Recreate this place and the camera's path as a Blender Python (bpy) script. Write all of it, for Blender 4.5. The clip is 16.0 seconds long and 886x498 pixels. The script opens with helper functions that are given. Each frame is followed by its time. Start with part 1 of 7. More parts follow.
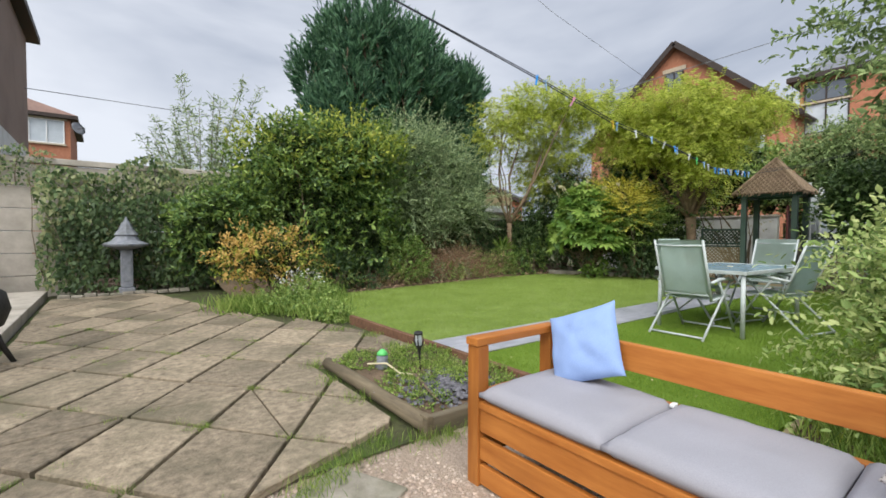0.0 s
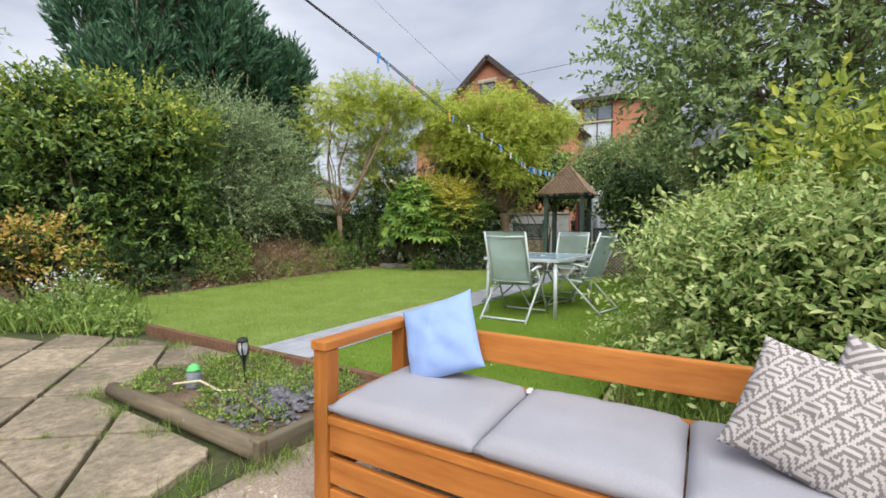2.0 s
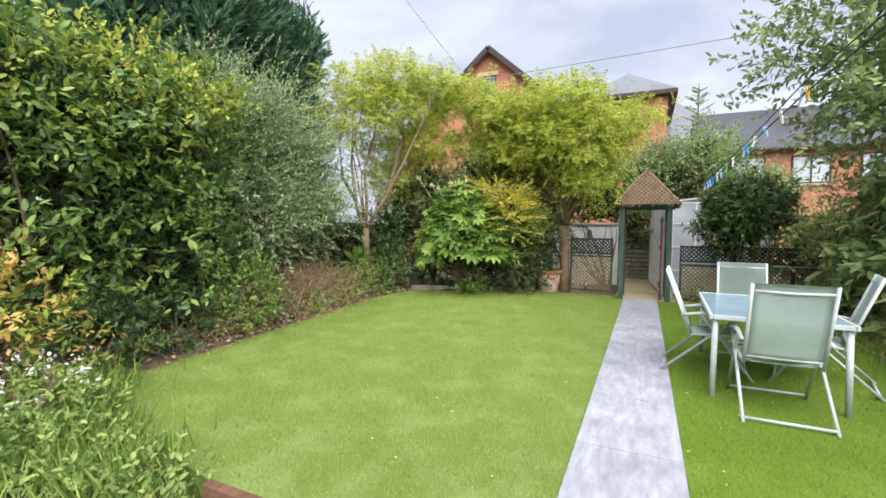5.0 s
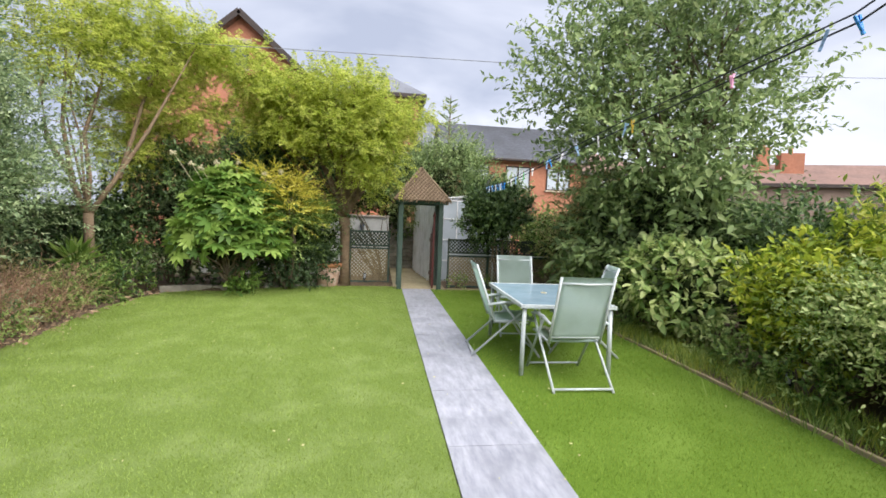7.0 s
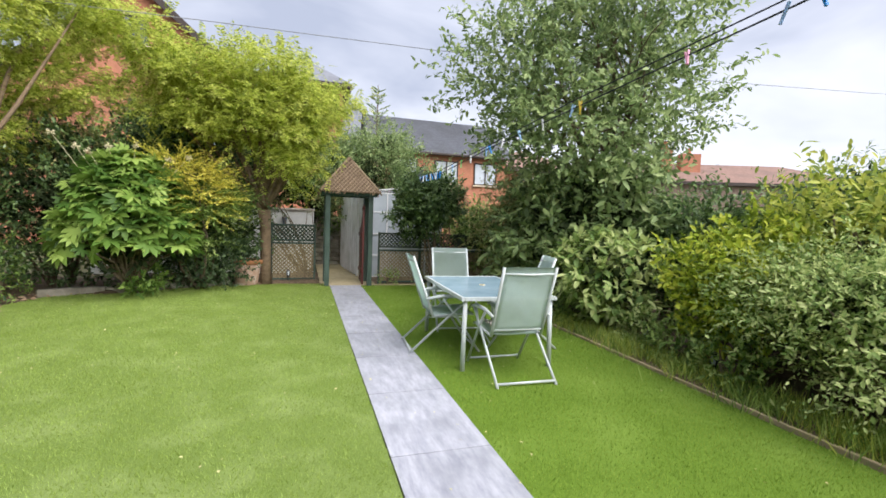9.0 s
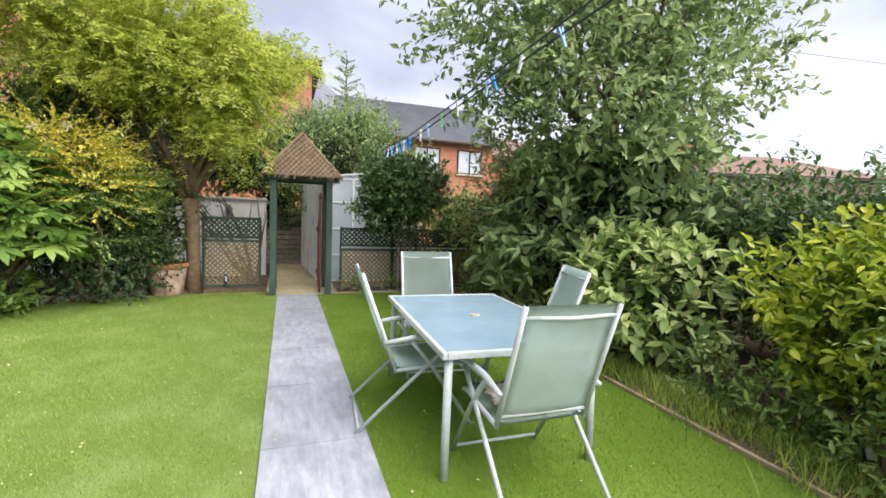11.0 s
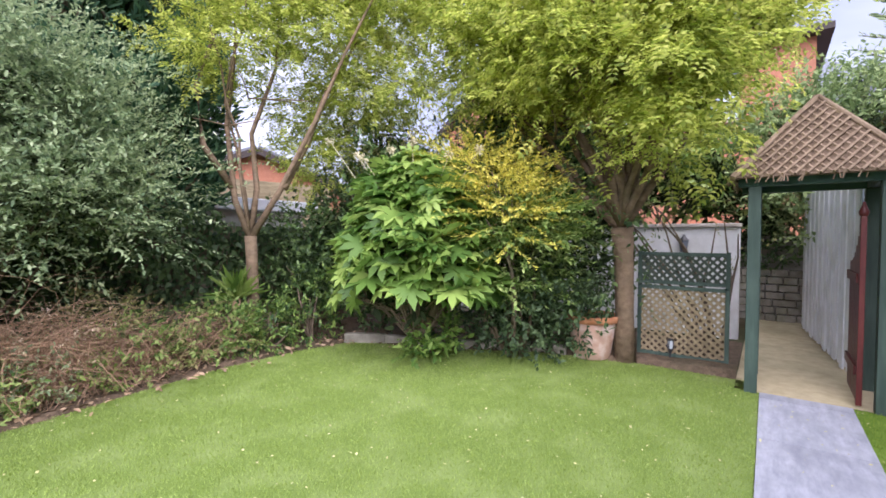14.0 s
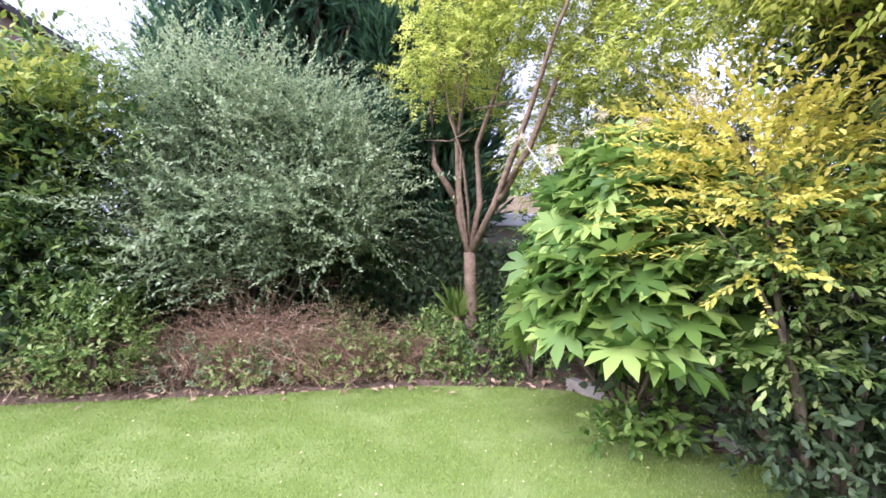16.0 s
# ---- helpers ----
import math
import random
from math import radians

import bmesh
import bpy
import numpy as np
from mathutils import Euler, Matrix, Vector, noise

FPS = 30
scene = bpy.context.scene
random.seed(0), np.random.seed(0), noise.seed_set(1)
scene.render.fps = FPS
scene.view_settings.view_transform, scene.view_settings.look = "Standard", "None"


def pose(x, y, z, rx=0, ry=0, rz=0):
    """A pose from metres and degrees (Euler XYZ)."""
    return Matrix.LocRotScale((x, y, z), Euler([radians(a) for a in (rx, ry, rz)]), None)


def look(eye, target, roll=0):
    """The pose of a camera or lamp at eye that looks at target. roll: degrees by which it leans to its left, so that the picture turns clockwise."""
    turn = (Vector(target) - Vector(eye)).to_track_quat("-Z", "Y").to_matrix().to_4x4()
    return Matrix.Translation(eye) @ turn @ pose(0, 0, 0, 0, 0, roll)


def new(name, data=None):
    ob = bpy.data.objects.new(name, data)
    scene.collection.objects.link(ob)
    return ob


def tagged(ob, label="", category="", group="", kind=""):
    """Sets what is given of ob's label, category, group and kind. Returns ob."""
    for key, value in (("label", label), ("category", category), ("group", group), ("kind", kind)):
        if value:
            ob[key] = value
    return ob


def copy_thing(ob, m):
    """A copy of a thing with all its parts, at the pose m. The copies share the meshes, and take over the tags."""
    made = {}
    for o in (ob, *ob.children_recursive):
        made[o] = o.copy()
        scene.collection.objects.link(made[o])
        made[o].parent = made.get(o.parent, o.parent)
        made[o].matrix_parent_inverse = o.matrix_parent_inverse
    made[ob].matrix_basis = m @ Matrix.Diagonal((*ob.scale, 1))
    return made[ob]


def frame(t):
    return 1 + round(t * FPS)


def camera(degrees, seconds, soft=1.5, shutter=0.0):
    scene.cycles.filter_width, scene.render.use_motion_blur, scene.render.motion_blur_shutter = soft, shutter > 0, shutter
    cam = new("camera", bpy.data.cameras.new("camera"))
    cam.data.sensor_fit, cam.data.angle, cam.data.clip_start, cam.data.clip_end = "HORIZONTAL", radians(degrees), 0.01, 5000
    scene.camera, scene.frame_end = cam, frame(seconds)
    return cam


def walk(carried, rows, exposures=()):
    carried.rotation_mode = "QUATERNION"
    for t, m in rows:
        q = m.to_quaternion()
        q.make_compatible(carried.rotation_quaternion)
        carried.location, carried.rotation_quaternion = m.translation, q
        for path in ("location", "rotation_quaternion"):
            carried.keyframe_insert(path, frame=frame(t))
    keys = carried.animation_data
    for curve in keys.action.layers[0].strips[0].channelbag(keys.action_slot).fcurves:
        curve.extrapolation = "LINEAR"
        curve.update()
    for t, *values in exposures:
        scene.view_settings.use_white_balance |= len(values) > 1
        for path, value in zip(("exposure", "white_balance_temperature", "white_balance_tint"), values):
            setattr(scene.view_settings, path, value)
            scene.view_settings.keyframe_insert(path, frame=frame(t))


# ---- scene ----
cam = camera(90.2, 16.0, soft=1.65)
PATH = [
    (0, (0.299, 0.379, 1.099), (1.507, 1.972, 1.037), 0.2),
    (0.5, (0.324, 0.373, 1.091), (1.792, 1.729, 1.012), 0.3),
    (1, (0.336, 0.386, 1.08), (1.976, 1.528, 1.001), 0.3),
    (1.5, (0.355, 0.435, 1.068), (2.062, 1.474, 0.99), 0.2),
    (2, (0.421, 0.645, 1.055), (2.141, 1.663, 0.975), 0.4),
    (2.5, (0.566, 1.011, 1.112), (2.282, 2.035, 1.032), 0.2),
    (3, (0.676, 1.467, 1.153), (2.385, 2.503, 1.077), 0.3),
    (3.2, (0.729, 1.654, 1.16), (2.437, 2.692, 1.092), 0.1),
    (5.3, (1.33, 3.9, 1.45), (3.188, 4.628, 1.36), 0.9),
    (5.5, (1.375, 4.029, 1.451), (3.268, 4.669, 1.36), 1.1),
    (6, (1.493, 4.32, 1.477), (3.461, 4.663, 1.383), 1.5),
    (6.5, (1.507, 4.447, 1.496), (3.504, 4.482, 1.394), 1.6),
    (7, (1.481, 4.527, 1.489), (3.459, 4.252, 1.378), 2.2),
    (7.5, (1.489, 4.525, 1.48), (3.427, 4.043, 1.362), 2.2),
    (8, (1.506, 4.5, 1.47), (3.422, 3.942, 1.35), 1.9),
    (8.5, (1.514, 4.552, 1.468), (3.422, 3.965, 1.346), 1.8),
    (9, (1.784, 4.559, 1.423), (3.689, 3.964, 1.305), 2.0),
    (9.2, (1.95, 4.54, 1.42), (3.852, 3.935, 1.3), 2.0),
    (11.3, (3.83, 3.81, 1.447), (5.709, 3.138, 1.293), 2.1),
    (11.5, (4.008, 3.749, 1.444), (5.908, 3.145, 1.289), 2.1),
    (12, (4.43, 3.646, 1.428), (6.407, 3.385, 1.268), 1.9),
    (12.5, (4.855, 3.681, 1.469), (6.844, 3.797, 1.295), 1.2),
    (13, (5.357, 3.743, 1.479), (7.29, 4.233, 1.329), 0.8),
    (13.5, (5.832, 3.887, 1.467), (7.64, 4.736, 1.362), 0.5),
    (14, (6.349, 4.018, 1.448), (7.961, 5.202, 1.393), 0.3),
    (14.5, (6.943, 4.083, 1.429), (8.293, 5.559, 1.416), 0.3),
    (15, (7.508, 4.075, 1.429), (8.54, 5.788, 1.442), 0.5),
    (15.5, (8.087, 4.04, 1.441), (8.712, 5.94, 1.453), 0.9),
    (16, (8.669, 4.018, 1.463), (8.825, 6.012, 1.471), 1.1),
]
walk(cam, [(t, look(eye, target, roll)) for t, eye, target, roll in PATH],
     [(0, 0.65, 6500, 7), (2, 0.8, 6500, 8), (3.2, 0.95, 6500, 9), (5.5, 1.25, 6500, 11), (7, 1.1, 6500, 11), (9, 1.1, 6500, 11), (11.5, 1.25, 6550, 12), (12.5, 1.25, 6550, 14), (14, 1.4, 5900, 24), (16, 1.85, 5550, 34)])

# ---- world, sun, exposure ----
SUN_EL, SUN_AZ = radians(46), radians(236)


def make_world():
    w = bpy.data.worlds.new("sky")
    scene.world = w
    w.use_nodes = True
    nt = w.node_tree
    nt.nodes.clear()
    out = nt.nodes.new("ShaderNodeOutputWorld")
    bg = nt.nodes.new("ShaderNodeBackground")
    sky = nt.nodes.new("ShaderNodeTexSky")
    sky.sky_type = "NISHITA"
    sky.sun_disc = False
    sky.sun_elevation, sky.sun_rotation = SUN_EL, SUN_AZ
    dim = nt.nodes.new("ShaderNodeMix")
    dim.data_type = "RGBA"
    dim.blend_type = "MULTIPLY"
    dim.inputs[0].default_value = 1.0
    dim.inputs[7].default_value = (0.09, 0.09, 0.09, 1)
    nt.links.new(sky.outputs[0], dim.inputs[6])
    # overcast cloud deck, soft grey patches
    tc = nt.nodes.new("ShaderNodeTexCoord")
    mp = nt.nodes.new("ShaderNodeMapping")
    mp.inputs["Scale"].default_value = (1.0, 1.0, 2.6)
    nz = nt.nodes.new("ShaderNodeTexNoise")
    nz.inputs["Scale"].default_value = 1.7
    nz.inputs["Detail"].default_value = 5.0
    nz.inputs["Roughness"].default_value = 0.52
    nz.inputs["Distortion"].default_value = 0.35
    ramp = nt.nodes.new("ShaderNodeValToRGB")
    ramp.color_ramp.elements[0].position = 0.33
    ramp.color_ramp.elements[0].color = (0.33, 0.365, 0.46, 1)
    ramp.color_ramp.elements[1].position = 0.68
    ramp.color_ramp.elements[1].color = (0.68, 0.70, 0.78, 1)
    mix = nt.nodes.new("ShaderNodeMix")
    mix.data_type = "RGBA"
    mix.inputs[0].default_value = 0.93
    nt.links.new(tc.outputs["Generated"], mp.inputs["Vector"])
    nt.links.new(mp.outputs[0], nz.inputs["Vector"])
    nt.links.new(nz.outputs["Fac"], ramp.inputs[0])
    nt.links.new(dim.outputs[2], mix.inputs[6])
    nt.links.new(ramp.outputs[0], mix.inputs[7])
    nt.links.new(mix.outputs[2], bg.inputs["Color"])
    bg.inputs["Strength"].default_value = 0.82
    nt.links.new(bg.outputs[0], out.inputs[0])


make_world()
sun = new("sun", bpy.data.lights.new("sun", "SUN"))
sun.data.energy, sun.data.angle, sun.data.color = 3.15, radians(75), (1.0, 0.96, 0.90)
sun.matrix_world = look((0, 0, 0), (-math.sin(SUN_AZ) * math.cos(SUN_EL), -math.cos(SUN_AZ) * math.cos(SUN_EL), -math.sin(SUN_EL)))

# ---- materials ----
def rgb(c):
    return (c[0], c[1], c[2], 1.0)


def surface(name, dark, light, scale=8.0, rough=0.7, bump=0.2, bump_scale=60.0, metal=0.0, stain=None, stain_scale=1.2, stain_amount=0.5, stretch=(1, 1, 1), island=0.0, obj_var=0.0, spec=0.35, dist=0.01):
    """Two-scale mottled surface: fine grain between dark and light, broad stains, bump."""
    m = bpy.data.materials.new(name)
    m.use_nodes = True
    nt = m.node_tree
    N, L = nt.nodes, nt.links
    b = N["Principled BSDF"]
    tc = N.new("ShaderNodeTexCoord")
    mp = N.new("ShaderNodeMapping")
    mp.inputs["Scale"].default_value = stretch
    L.new(tc.outputs["Object"], mp.inputs["Vector"])
    n1 = N.new("ShaderNodeTexNoise")
    n1.inputs["Scale"].default_value, n1.inputs["Detail"].default_value, n1.inputs["Roughness"].default_value = scale, 6.0, 0.65
    L.new(mp.outputs[0], n1.inputs["Vector"])
    r = N.new("ShaderNodeValToRGB")
    r.color_ramp.elements[0].position, r.color_ramp.elements[0].color = 0.3, rgb(dark)
    r.color_ramp.elements[1].position, r.color_ramp.elements[1].color = 0.7, rgb(light)
    L.new(n1.outputs["Fac"], r.inputs[0])
    col = r.outputs[0]
    if stain:
        n2 = N.new("ShaderNodeTexNoise")
        n2.inputs["Scale"].default_value, n2.inputs["Detail"].default_value = stain_scale, 5.0
        L.new(tc.outputs["Object"], n2.inputs["Vector"])
        r2 = N.new("ShaderNodeValToRGB")
        r2.color_ramp.elements[0].position, r2.color_ramp.elements[1].position = 0.46, 0.68
        r2.color_ramp.elements[0].color, r2.color_ramp.elements[1].color = (0, 0, 0, 1), rgb((stain_amount,) * 3)
        L.new(n2.outputs["Fac"], r2.inputs[0])
        mx = N.new("ShaderNodeMix")
        mx.data_type = "RGBA"
        mx.inputs[7].default_value = rgb(stain)
        L.new(r2.outputs[0], mx.inputs[0])
        L.new(col, mx.inputs[6])
        col = mx.outputs[2]
    if island or obj_var:
        src = N.new("ShaderNodeNewGeometry").outputs["Random Per Island"] if island else N.new("ShaderNodeObjectInfo").outputs["Random"]
        mr = N.new("ShaderNodeMapRange")
        amount = island or obj_var
        mr.inputs[3].default_value, mr.inputs[4].default_value = 1 - amount, 1 + amount
        L.new(src, mr.inputs[0])
        hs = N.new("ShaderNodeHueSaturation")
        L.new(mr.outputs[0], hs.inputs["Value"])
        L.new(col, hs.inputs["Color"])
        col = hs.outputs[0]
    L.new(col, b.inputs["Base Color"])
    rr = N.new("ShaderNodeMapRange")
    rr.inputs[3].default_value, rr.inputs[4].default_value = max(0.03, rough - 0.12), min(1, rough + 0.12)
    L.new(n1.outputs["Fac"], rr.inputs[0])
    L.new(rr.outputs[0], b.inputs["Roughness"])
    b.inputs["Metallic"].default_value = metal
    b.inputs["Specular IOR Level"].default_value = spec
    if bump:
        n3 = N.new("ShaderNodeTexNoise")
        n3.inputs["Scale"].default_value, n3.inputs["Detail"].default_value = bump_scale, 4.0
        L.new(mp.outputs[0], n3.inputs["Vector"])
        bp = N.new("ShaderNodeBump")
        bp.inputs["Strength"].default_value, bp.inputs["Distance"].default_value = bump, dist
        L.new(n3.outputs["Fac"], bp.inputs["Height"])
        L.new(bp.outputs[0], b.inputs["Normal"])
    return m


def leafy(name, a, b_, c, rough=0.5, patch=0.6, translucent=0.42, spec=0.3):
    """Foliage: a colour per leaf between three tones, drifting in patches."""
    m = bpy.data.materials.new(name)
    m.use_nodes = True
    nt = m.node_tree
    N, L = nt.nodes, nt.links
    p = N["Principled BSDF"]
    out = N["Material Output"]
    g = N.new("ShaderNodeNewGeometry")
    tc = N.new("ShaderNodeTexCoord")
    n = N.new("ShaderNodeTexNoise")
    n.inputs["Scale"].default_value, n.inputs["Detail"].default_value = 1.6, 3.0
    L.new(tc.outputs["Object"], n.inputs["Vector"])
    ma = N.new("ShaderNodeMath")
    ma.operation = "MULTIPLY_ADD"
    ma.inputs[1].default_value, ma.inputs[2].default_value = 0.75, -0.375 + 0.12
    L.new(g.outputs["Random Per Island"], ma.inputs[0])
    ad = N.new("ShaderNodeMath")
    ad.operation = "MULTIPLY_ADD"
    ad.inputs[1].default_value = patch * 1.5
    L.new(n.outputs["Fac"], ad.inputs[0])
    L.new(ma.outputs[0], ad.inputs[2])
    r = N.new("ShaderNodeValToRGB")
    e = r.color_ramp.elements
    e[0].position, e[0].color = 0.2, rgb(a)
    e[1].position, e[1].color = 0.85, rgb(c)
    k = e.new(0.5)
    k.color = rgb(b_)
    L.new(ad.outputs[0], r.inputs[0])
    L.new(r.outputs[0], p.inputs["Base Color"])
    p.inputs["Roughness"].default_value = rough
    p.inputs["Specular IOR Level"].default_value = spec
    t = N.new("ShaderNodeBsdfTranslucent")
    L.new(r.outputs[0], t.inputs["Color"])
    mx = N.new("ShaderNodeMixShader")
    mx.inputs[0].default_value = translucent
    L.new(p.outputs[0], mx.inputs[1])
    L.new(t.outputs[0], mx.inputs[2])
    L.new(mx.outputs[0], out.inputs["Surface"])
    return m


def wood(name, dark, light, along="x", rough=0.5, scale=9.0, spec=0.35):
    s = {"x": (0.12, 1, 1), "y": (1, 0.12, 1), "z": (1, 1, 0.12)}[along]
    return surface(name, dark, light, scale * 2.2, rough, 0.25, scale * 9, stretch=s, stain=tuple(v * 0.55 for v in dark), stain_scale=2.5, stain_amount=0.35, obj_var=0.08, spec=spec, dist=0.003)


def lawn_material():
    m = surface("artificial turf", (0.12, 0.185, 0.035), (0.22, 0.305, 0.075), 90, 0.85, 0.6, 260, stain=(0.32, 0.40, 0.15), stain_scale=2.2, stain_amount=0.5, spec=0.15, dist=0.02)
    return m


M_LAWN = lawn_material()
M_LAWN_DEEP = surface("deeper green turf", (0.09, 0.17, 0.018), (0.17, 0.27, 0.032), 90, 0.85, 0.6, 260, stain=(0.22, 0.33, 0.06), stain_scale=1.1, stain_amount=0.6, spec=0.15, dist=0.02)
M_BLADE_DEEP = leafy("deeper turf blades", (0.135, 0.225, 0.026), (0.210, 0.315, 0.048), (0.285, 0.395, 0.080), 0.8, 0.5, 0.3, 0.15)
M_BLADE = leafy("turf blades", (0.195, 0.275, 0.048), (0.285, 0.385, 0.085), (0.370, 0.480, 0.140), 0.8, 0.5, 0.3, 0.2)
M_SOIL = surface("soil", (0.085, 0.058, 0.038), (0.22, 0.155, 0.105), 14, 0.95, 0.8, 40, stain=(0.06, 0.06, 0.03), stain_amount=0.6, dist=0.03)
M_EARTH = surface("open ground", (0.05, 0.06, 0.025), (0.12, 0.13, 0.06), 3, 0.95, 0.5, 20, stain=(0.08, 0.07, 0.05), stain_scale=0.3, dist=0.03)
M_SLAB = surface("grey slate porcelain", (0.25, 0.26, 0.315), (0.47, 0.48, 0.545), 6.0, 0.42, 0.25, 24, stain=(0.21, 0.22, 0.26), stain_scale=2.3, stain_amount=0.7, stretch=(0.7, 2.6, 1), obj_var=0.08, spec=0.45, dist=0.006)
M_PAVER = surface("riven concrete slab", (0.135, 0.110, 0.080), (0.39, 0.32, 0.235), 16, 0.85, 0.8, 45, stain=(0.125, 0.11, 0.075), stain_scale=1.5, stain_amount=0.9, obj_var=0.3, dist=0.015)
M_JOINT = surface("mossy joint", (0.035, 0.035, 0.02), (0.09, 0.10, 0.04), 24, 0.95, 0.6, 60, stain=(0.09, 0.15, 0.03), stain_scale=3.0, stain_amount=0.7)
M_GRAVEL = surface("pink gravel bed", (0.25, 0.19, 0.15), (0.50, 0.41, 0.34), 70, 0.9, 0.9, 120, stain=(0.28, 0.22, 0.16), stain_scale=1.0)
M_PEBBLE = surface("gravel stones", (0.26, 0.19, 0.15), (0.56, 0.47, 0.40), 12, 0.8, 0.2, 90, island=0.35)
M_SLATE_CHIP = surface("slate chips", (0.06, 0.06, 0.075), (0.20, 0.195, 0.22), 14, 0.7, 0.2, 80, island=0.45)
M_LOG = wood("weathered log", (0.10, 0.08, 0.055), (0.22, 0.18, 0.12), "y", 0.85)
M_PLANK = wood("weathered plank", (0.10, 0.085, 0.06), (0.21, 0.175, 0.125), "x", 0.85)
M_EDGE = wood("brown stained sleeper", (0.10, 0.05, 0.03), (0.22, 0.12, 0.075), "y", 0.8)
M_EDGE_X = wood("pale edging board", (0.24, 0.19, 0.11), (0.44, 0.36, 0.22), "x", 0.8)
M_STONE = surface("grey kerb stone", (0.20, 0.18, 0.15), (0.38, 0.35, 0.30), 8, 0.85, 0.5, 45, stain=(0.12, 0.13, 0.07), stain_scale=3, obj_var=0.15)
M_SOFA_Y = wood("orange stained pine long", (0.36, 0.115, 0.022), (0.54, 0.215, 0.05), "y", 0.5)
M_SOFA_X = wood("orange stained pine cross", (0.36, 0.115, 0.022), (0.54, 0.215, 0.05), "x", 0.5)
M_SOFA_Z = wood("orange stained pine upright", (0.33, 0.105, 0.02), (0.50, 0.20, 0.045), "z", 0.5)
M_CUSHION = surface("grey canvas", (0.29, 0.29, 0.335), (0.36, 0.36, 0.41), 260, 0.95, 0.35, 500, stain=(0.28, 0.28, 0.31), stain_scale=2.0, stain_amount=0.4, spec=0.1, dist=0.002)
M_BLUE = surface("light blue cotton", (0.23, 0.34, 0.62), (0.29, 0.40, 0.69), 200, 0.9, 0.3, 400, stain=(0.25, 0.36, 0.63), stain_scale=4, stain_amount=0.4, spec=0.1, dist=0.002)
M_PATTERN_G = surface("taupe linen", (0.17, 0.155, 0.155), (0.23, 0.215, 0.215), 240, 0.95, 0.3, 400, spec=0.1, dist=0.002)
M_PATTERN_W = surface("cream woven band", (0.42, 0.39, 0.39), (0.52, 0.485, 0.48), 240, 0.95, 0.3, 400, spec=0.1, dist=0.002)
M_ALU = surface("pale grey coated aluminium", (0.42, 0.46, 0.48), (0.55, 0.60, 0.62), 30, 0.4, 0.1, 120, stain=(0.34, 0.36, 0.34), stain_scale=6, stain_amount=0.5, spec=0.5, dist=0.002)
M_MESH = surface("pale green mesh fabric", (0.43, 0.54, 0.51), (0.52, 0.63, 0.60), 160, 0.75, 0.1, 420, stain=(0.34, 0.42, 0.36), stain_scale=3.5, stain_amount=0.45, spec=0.25, dist=0.002)
def see_through(m, amount):
    """Let some light through a woven fabric."""
    nt = m.node_tree
    p, out = nt.nodes["Principled BSDF"], nt.nodes["Material Output"]
    tr = nt.nodes.new("ShaderNodeBsdfTransparent")
    mx = nt.nodes.new("ShaderNodeMixShader")
    mx.inputs[0].default_value = amount
    nt.links.new(p.outputs[0], mx.inputs[1])
    nt.links.new(tr.outputs[0], mx.inputs[2])
    nt.links.new(mx.outputs[0], out.inputs["Surface"])


see_through(M_MESH, 0.10)
M_GLASS_TOP = surface("frosted pale blue table glass", (0.19, 0.30, 0.38), (0.24, 0.35, 0.43), 3.0, 0.22, 0.05, 60, stain=(0.29, 0.38, 0.44), stain_scale=2.2, stain_amount=0.5, spec=0.6)
M_GREENPAINT = wood("dark green painted timber", (0.030, 0.056, 0.045), (0.068, 0.105, 0.085), "z", 0.6)
M_GREENPAINT_X = wood("dark green painted rail", (0.022, 0.06, 0.045), (0.06, 0.12, 0.09), "y", 0.6)
M_LATTICE = wood("brown lattice lath", (0.19, 0.145, 0.085), (0.35, 0.28, 0.17), "z", 0.8)
M_LATTICE_D = wood("dark green lattice lath", (0.03, 0.045, 0.035), (0.075, 0.095, 0.07), "z", 0.8)
M_ROOFLATH = wood("grey brown wicker", (0.17, 0.115, 0.075), (0.36, 0.27, 0.19), "z", 0.85)
M_REDGATE = wood("dark red painted timber", (0.06, 0.010, 0.010), (0.13, 0.03, 0.025), "z", 0.45)
M_WHITE = surface("white painted board", (0.68, 0.70, 0.73), (0.82, 0.84, 0.87), 12, 0.6, 0.15, 60, stain=(0.42, 0.44, 0.42), stain_scale=3, stain_amount=0.5, stretch=(1, 1, 0.2))
M_RENDER = surface("white rendered wall", (0.60, 0.60, 0.60), (0.76, 0.76, 0.77), 6, 0.85, 0.3, 70, stain=(0.45, 0.44, 0.40), stain_scale=1.6, stain_amount=0.5)
M_TERRA = surface("weathered terracotta", (0.44, 0.27, 0.20), (0.60, 0.42, 0.33), 10, 0.85, 0.3, 60, stain=(0.64, 0.56, 0.51), stain_scale=5, stain_amount=0.8)
M_TERRA_RIM = surface("bright terracotta", (0.42, 0.17, 0.08), (0.52, 0.25, 0.13), 12, 0.8, 0.3, 60)
M_BARK = surface("brown bark", (0.09, 0.065, 0.045), (0.24, 0.18, 0.13), 10, 0.9, 0.9, 30, stretch=(1, 1, 0.35), stain=(0.16, 0.15, 0.09), stain_scale=3, dist=0.03)
M_BARK_WARM = surface("tan bark", (0.12, 0.08, 0.05), (0.27, 0.19, 0.125), 9, 0.9, 0.8, 26, stretch=(1, 1, 1.6), stain=(0.15, 0.12, 0.08), stain_scale=4, dist=0.02)
M_TWIG = surface("dead brown twigs", (0.22, 0.125, 0.08), (0.48, 0.32, 0.21), 10, 0.95, 0.2, 60, island=0.35)
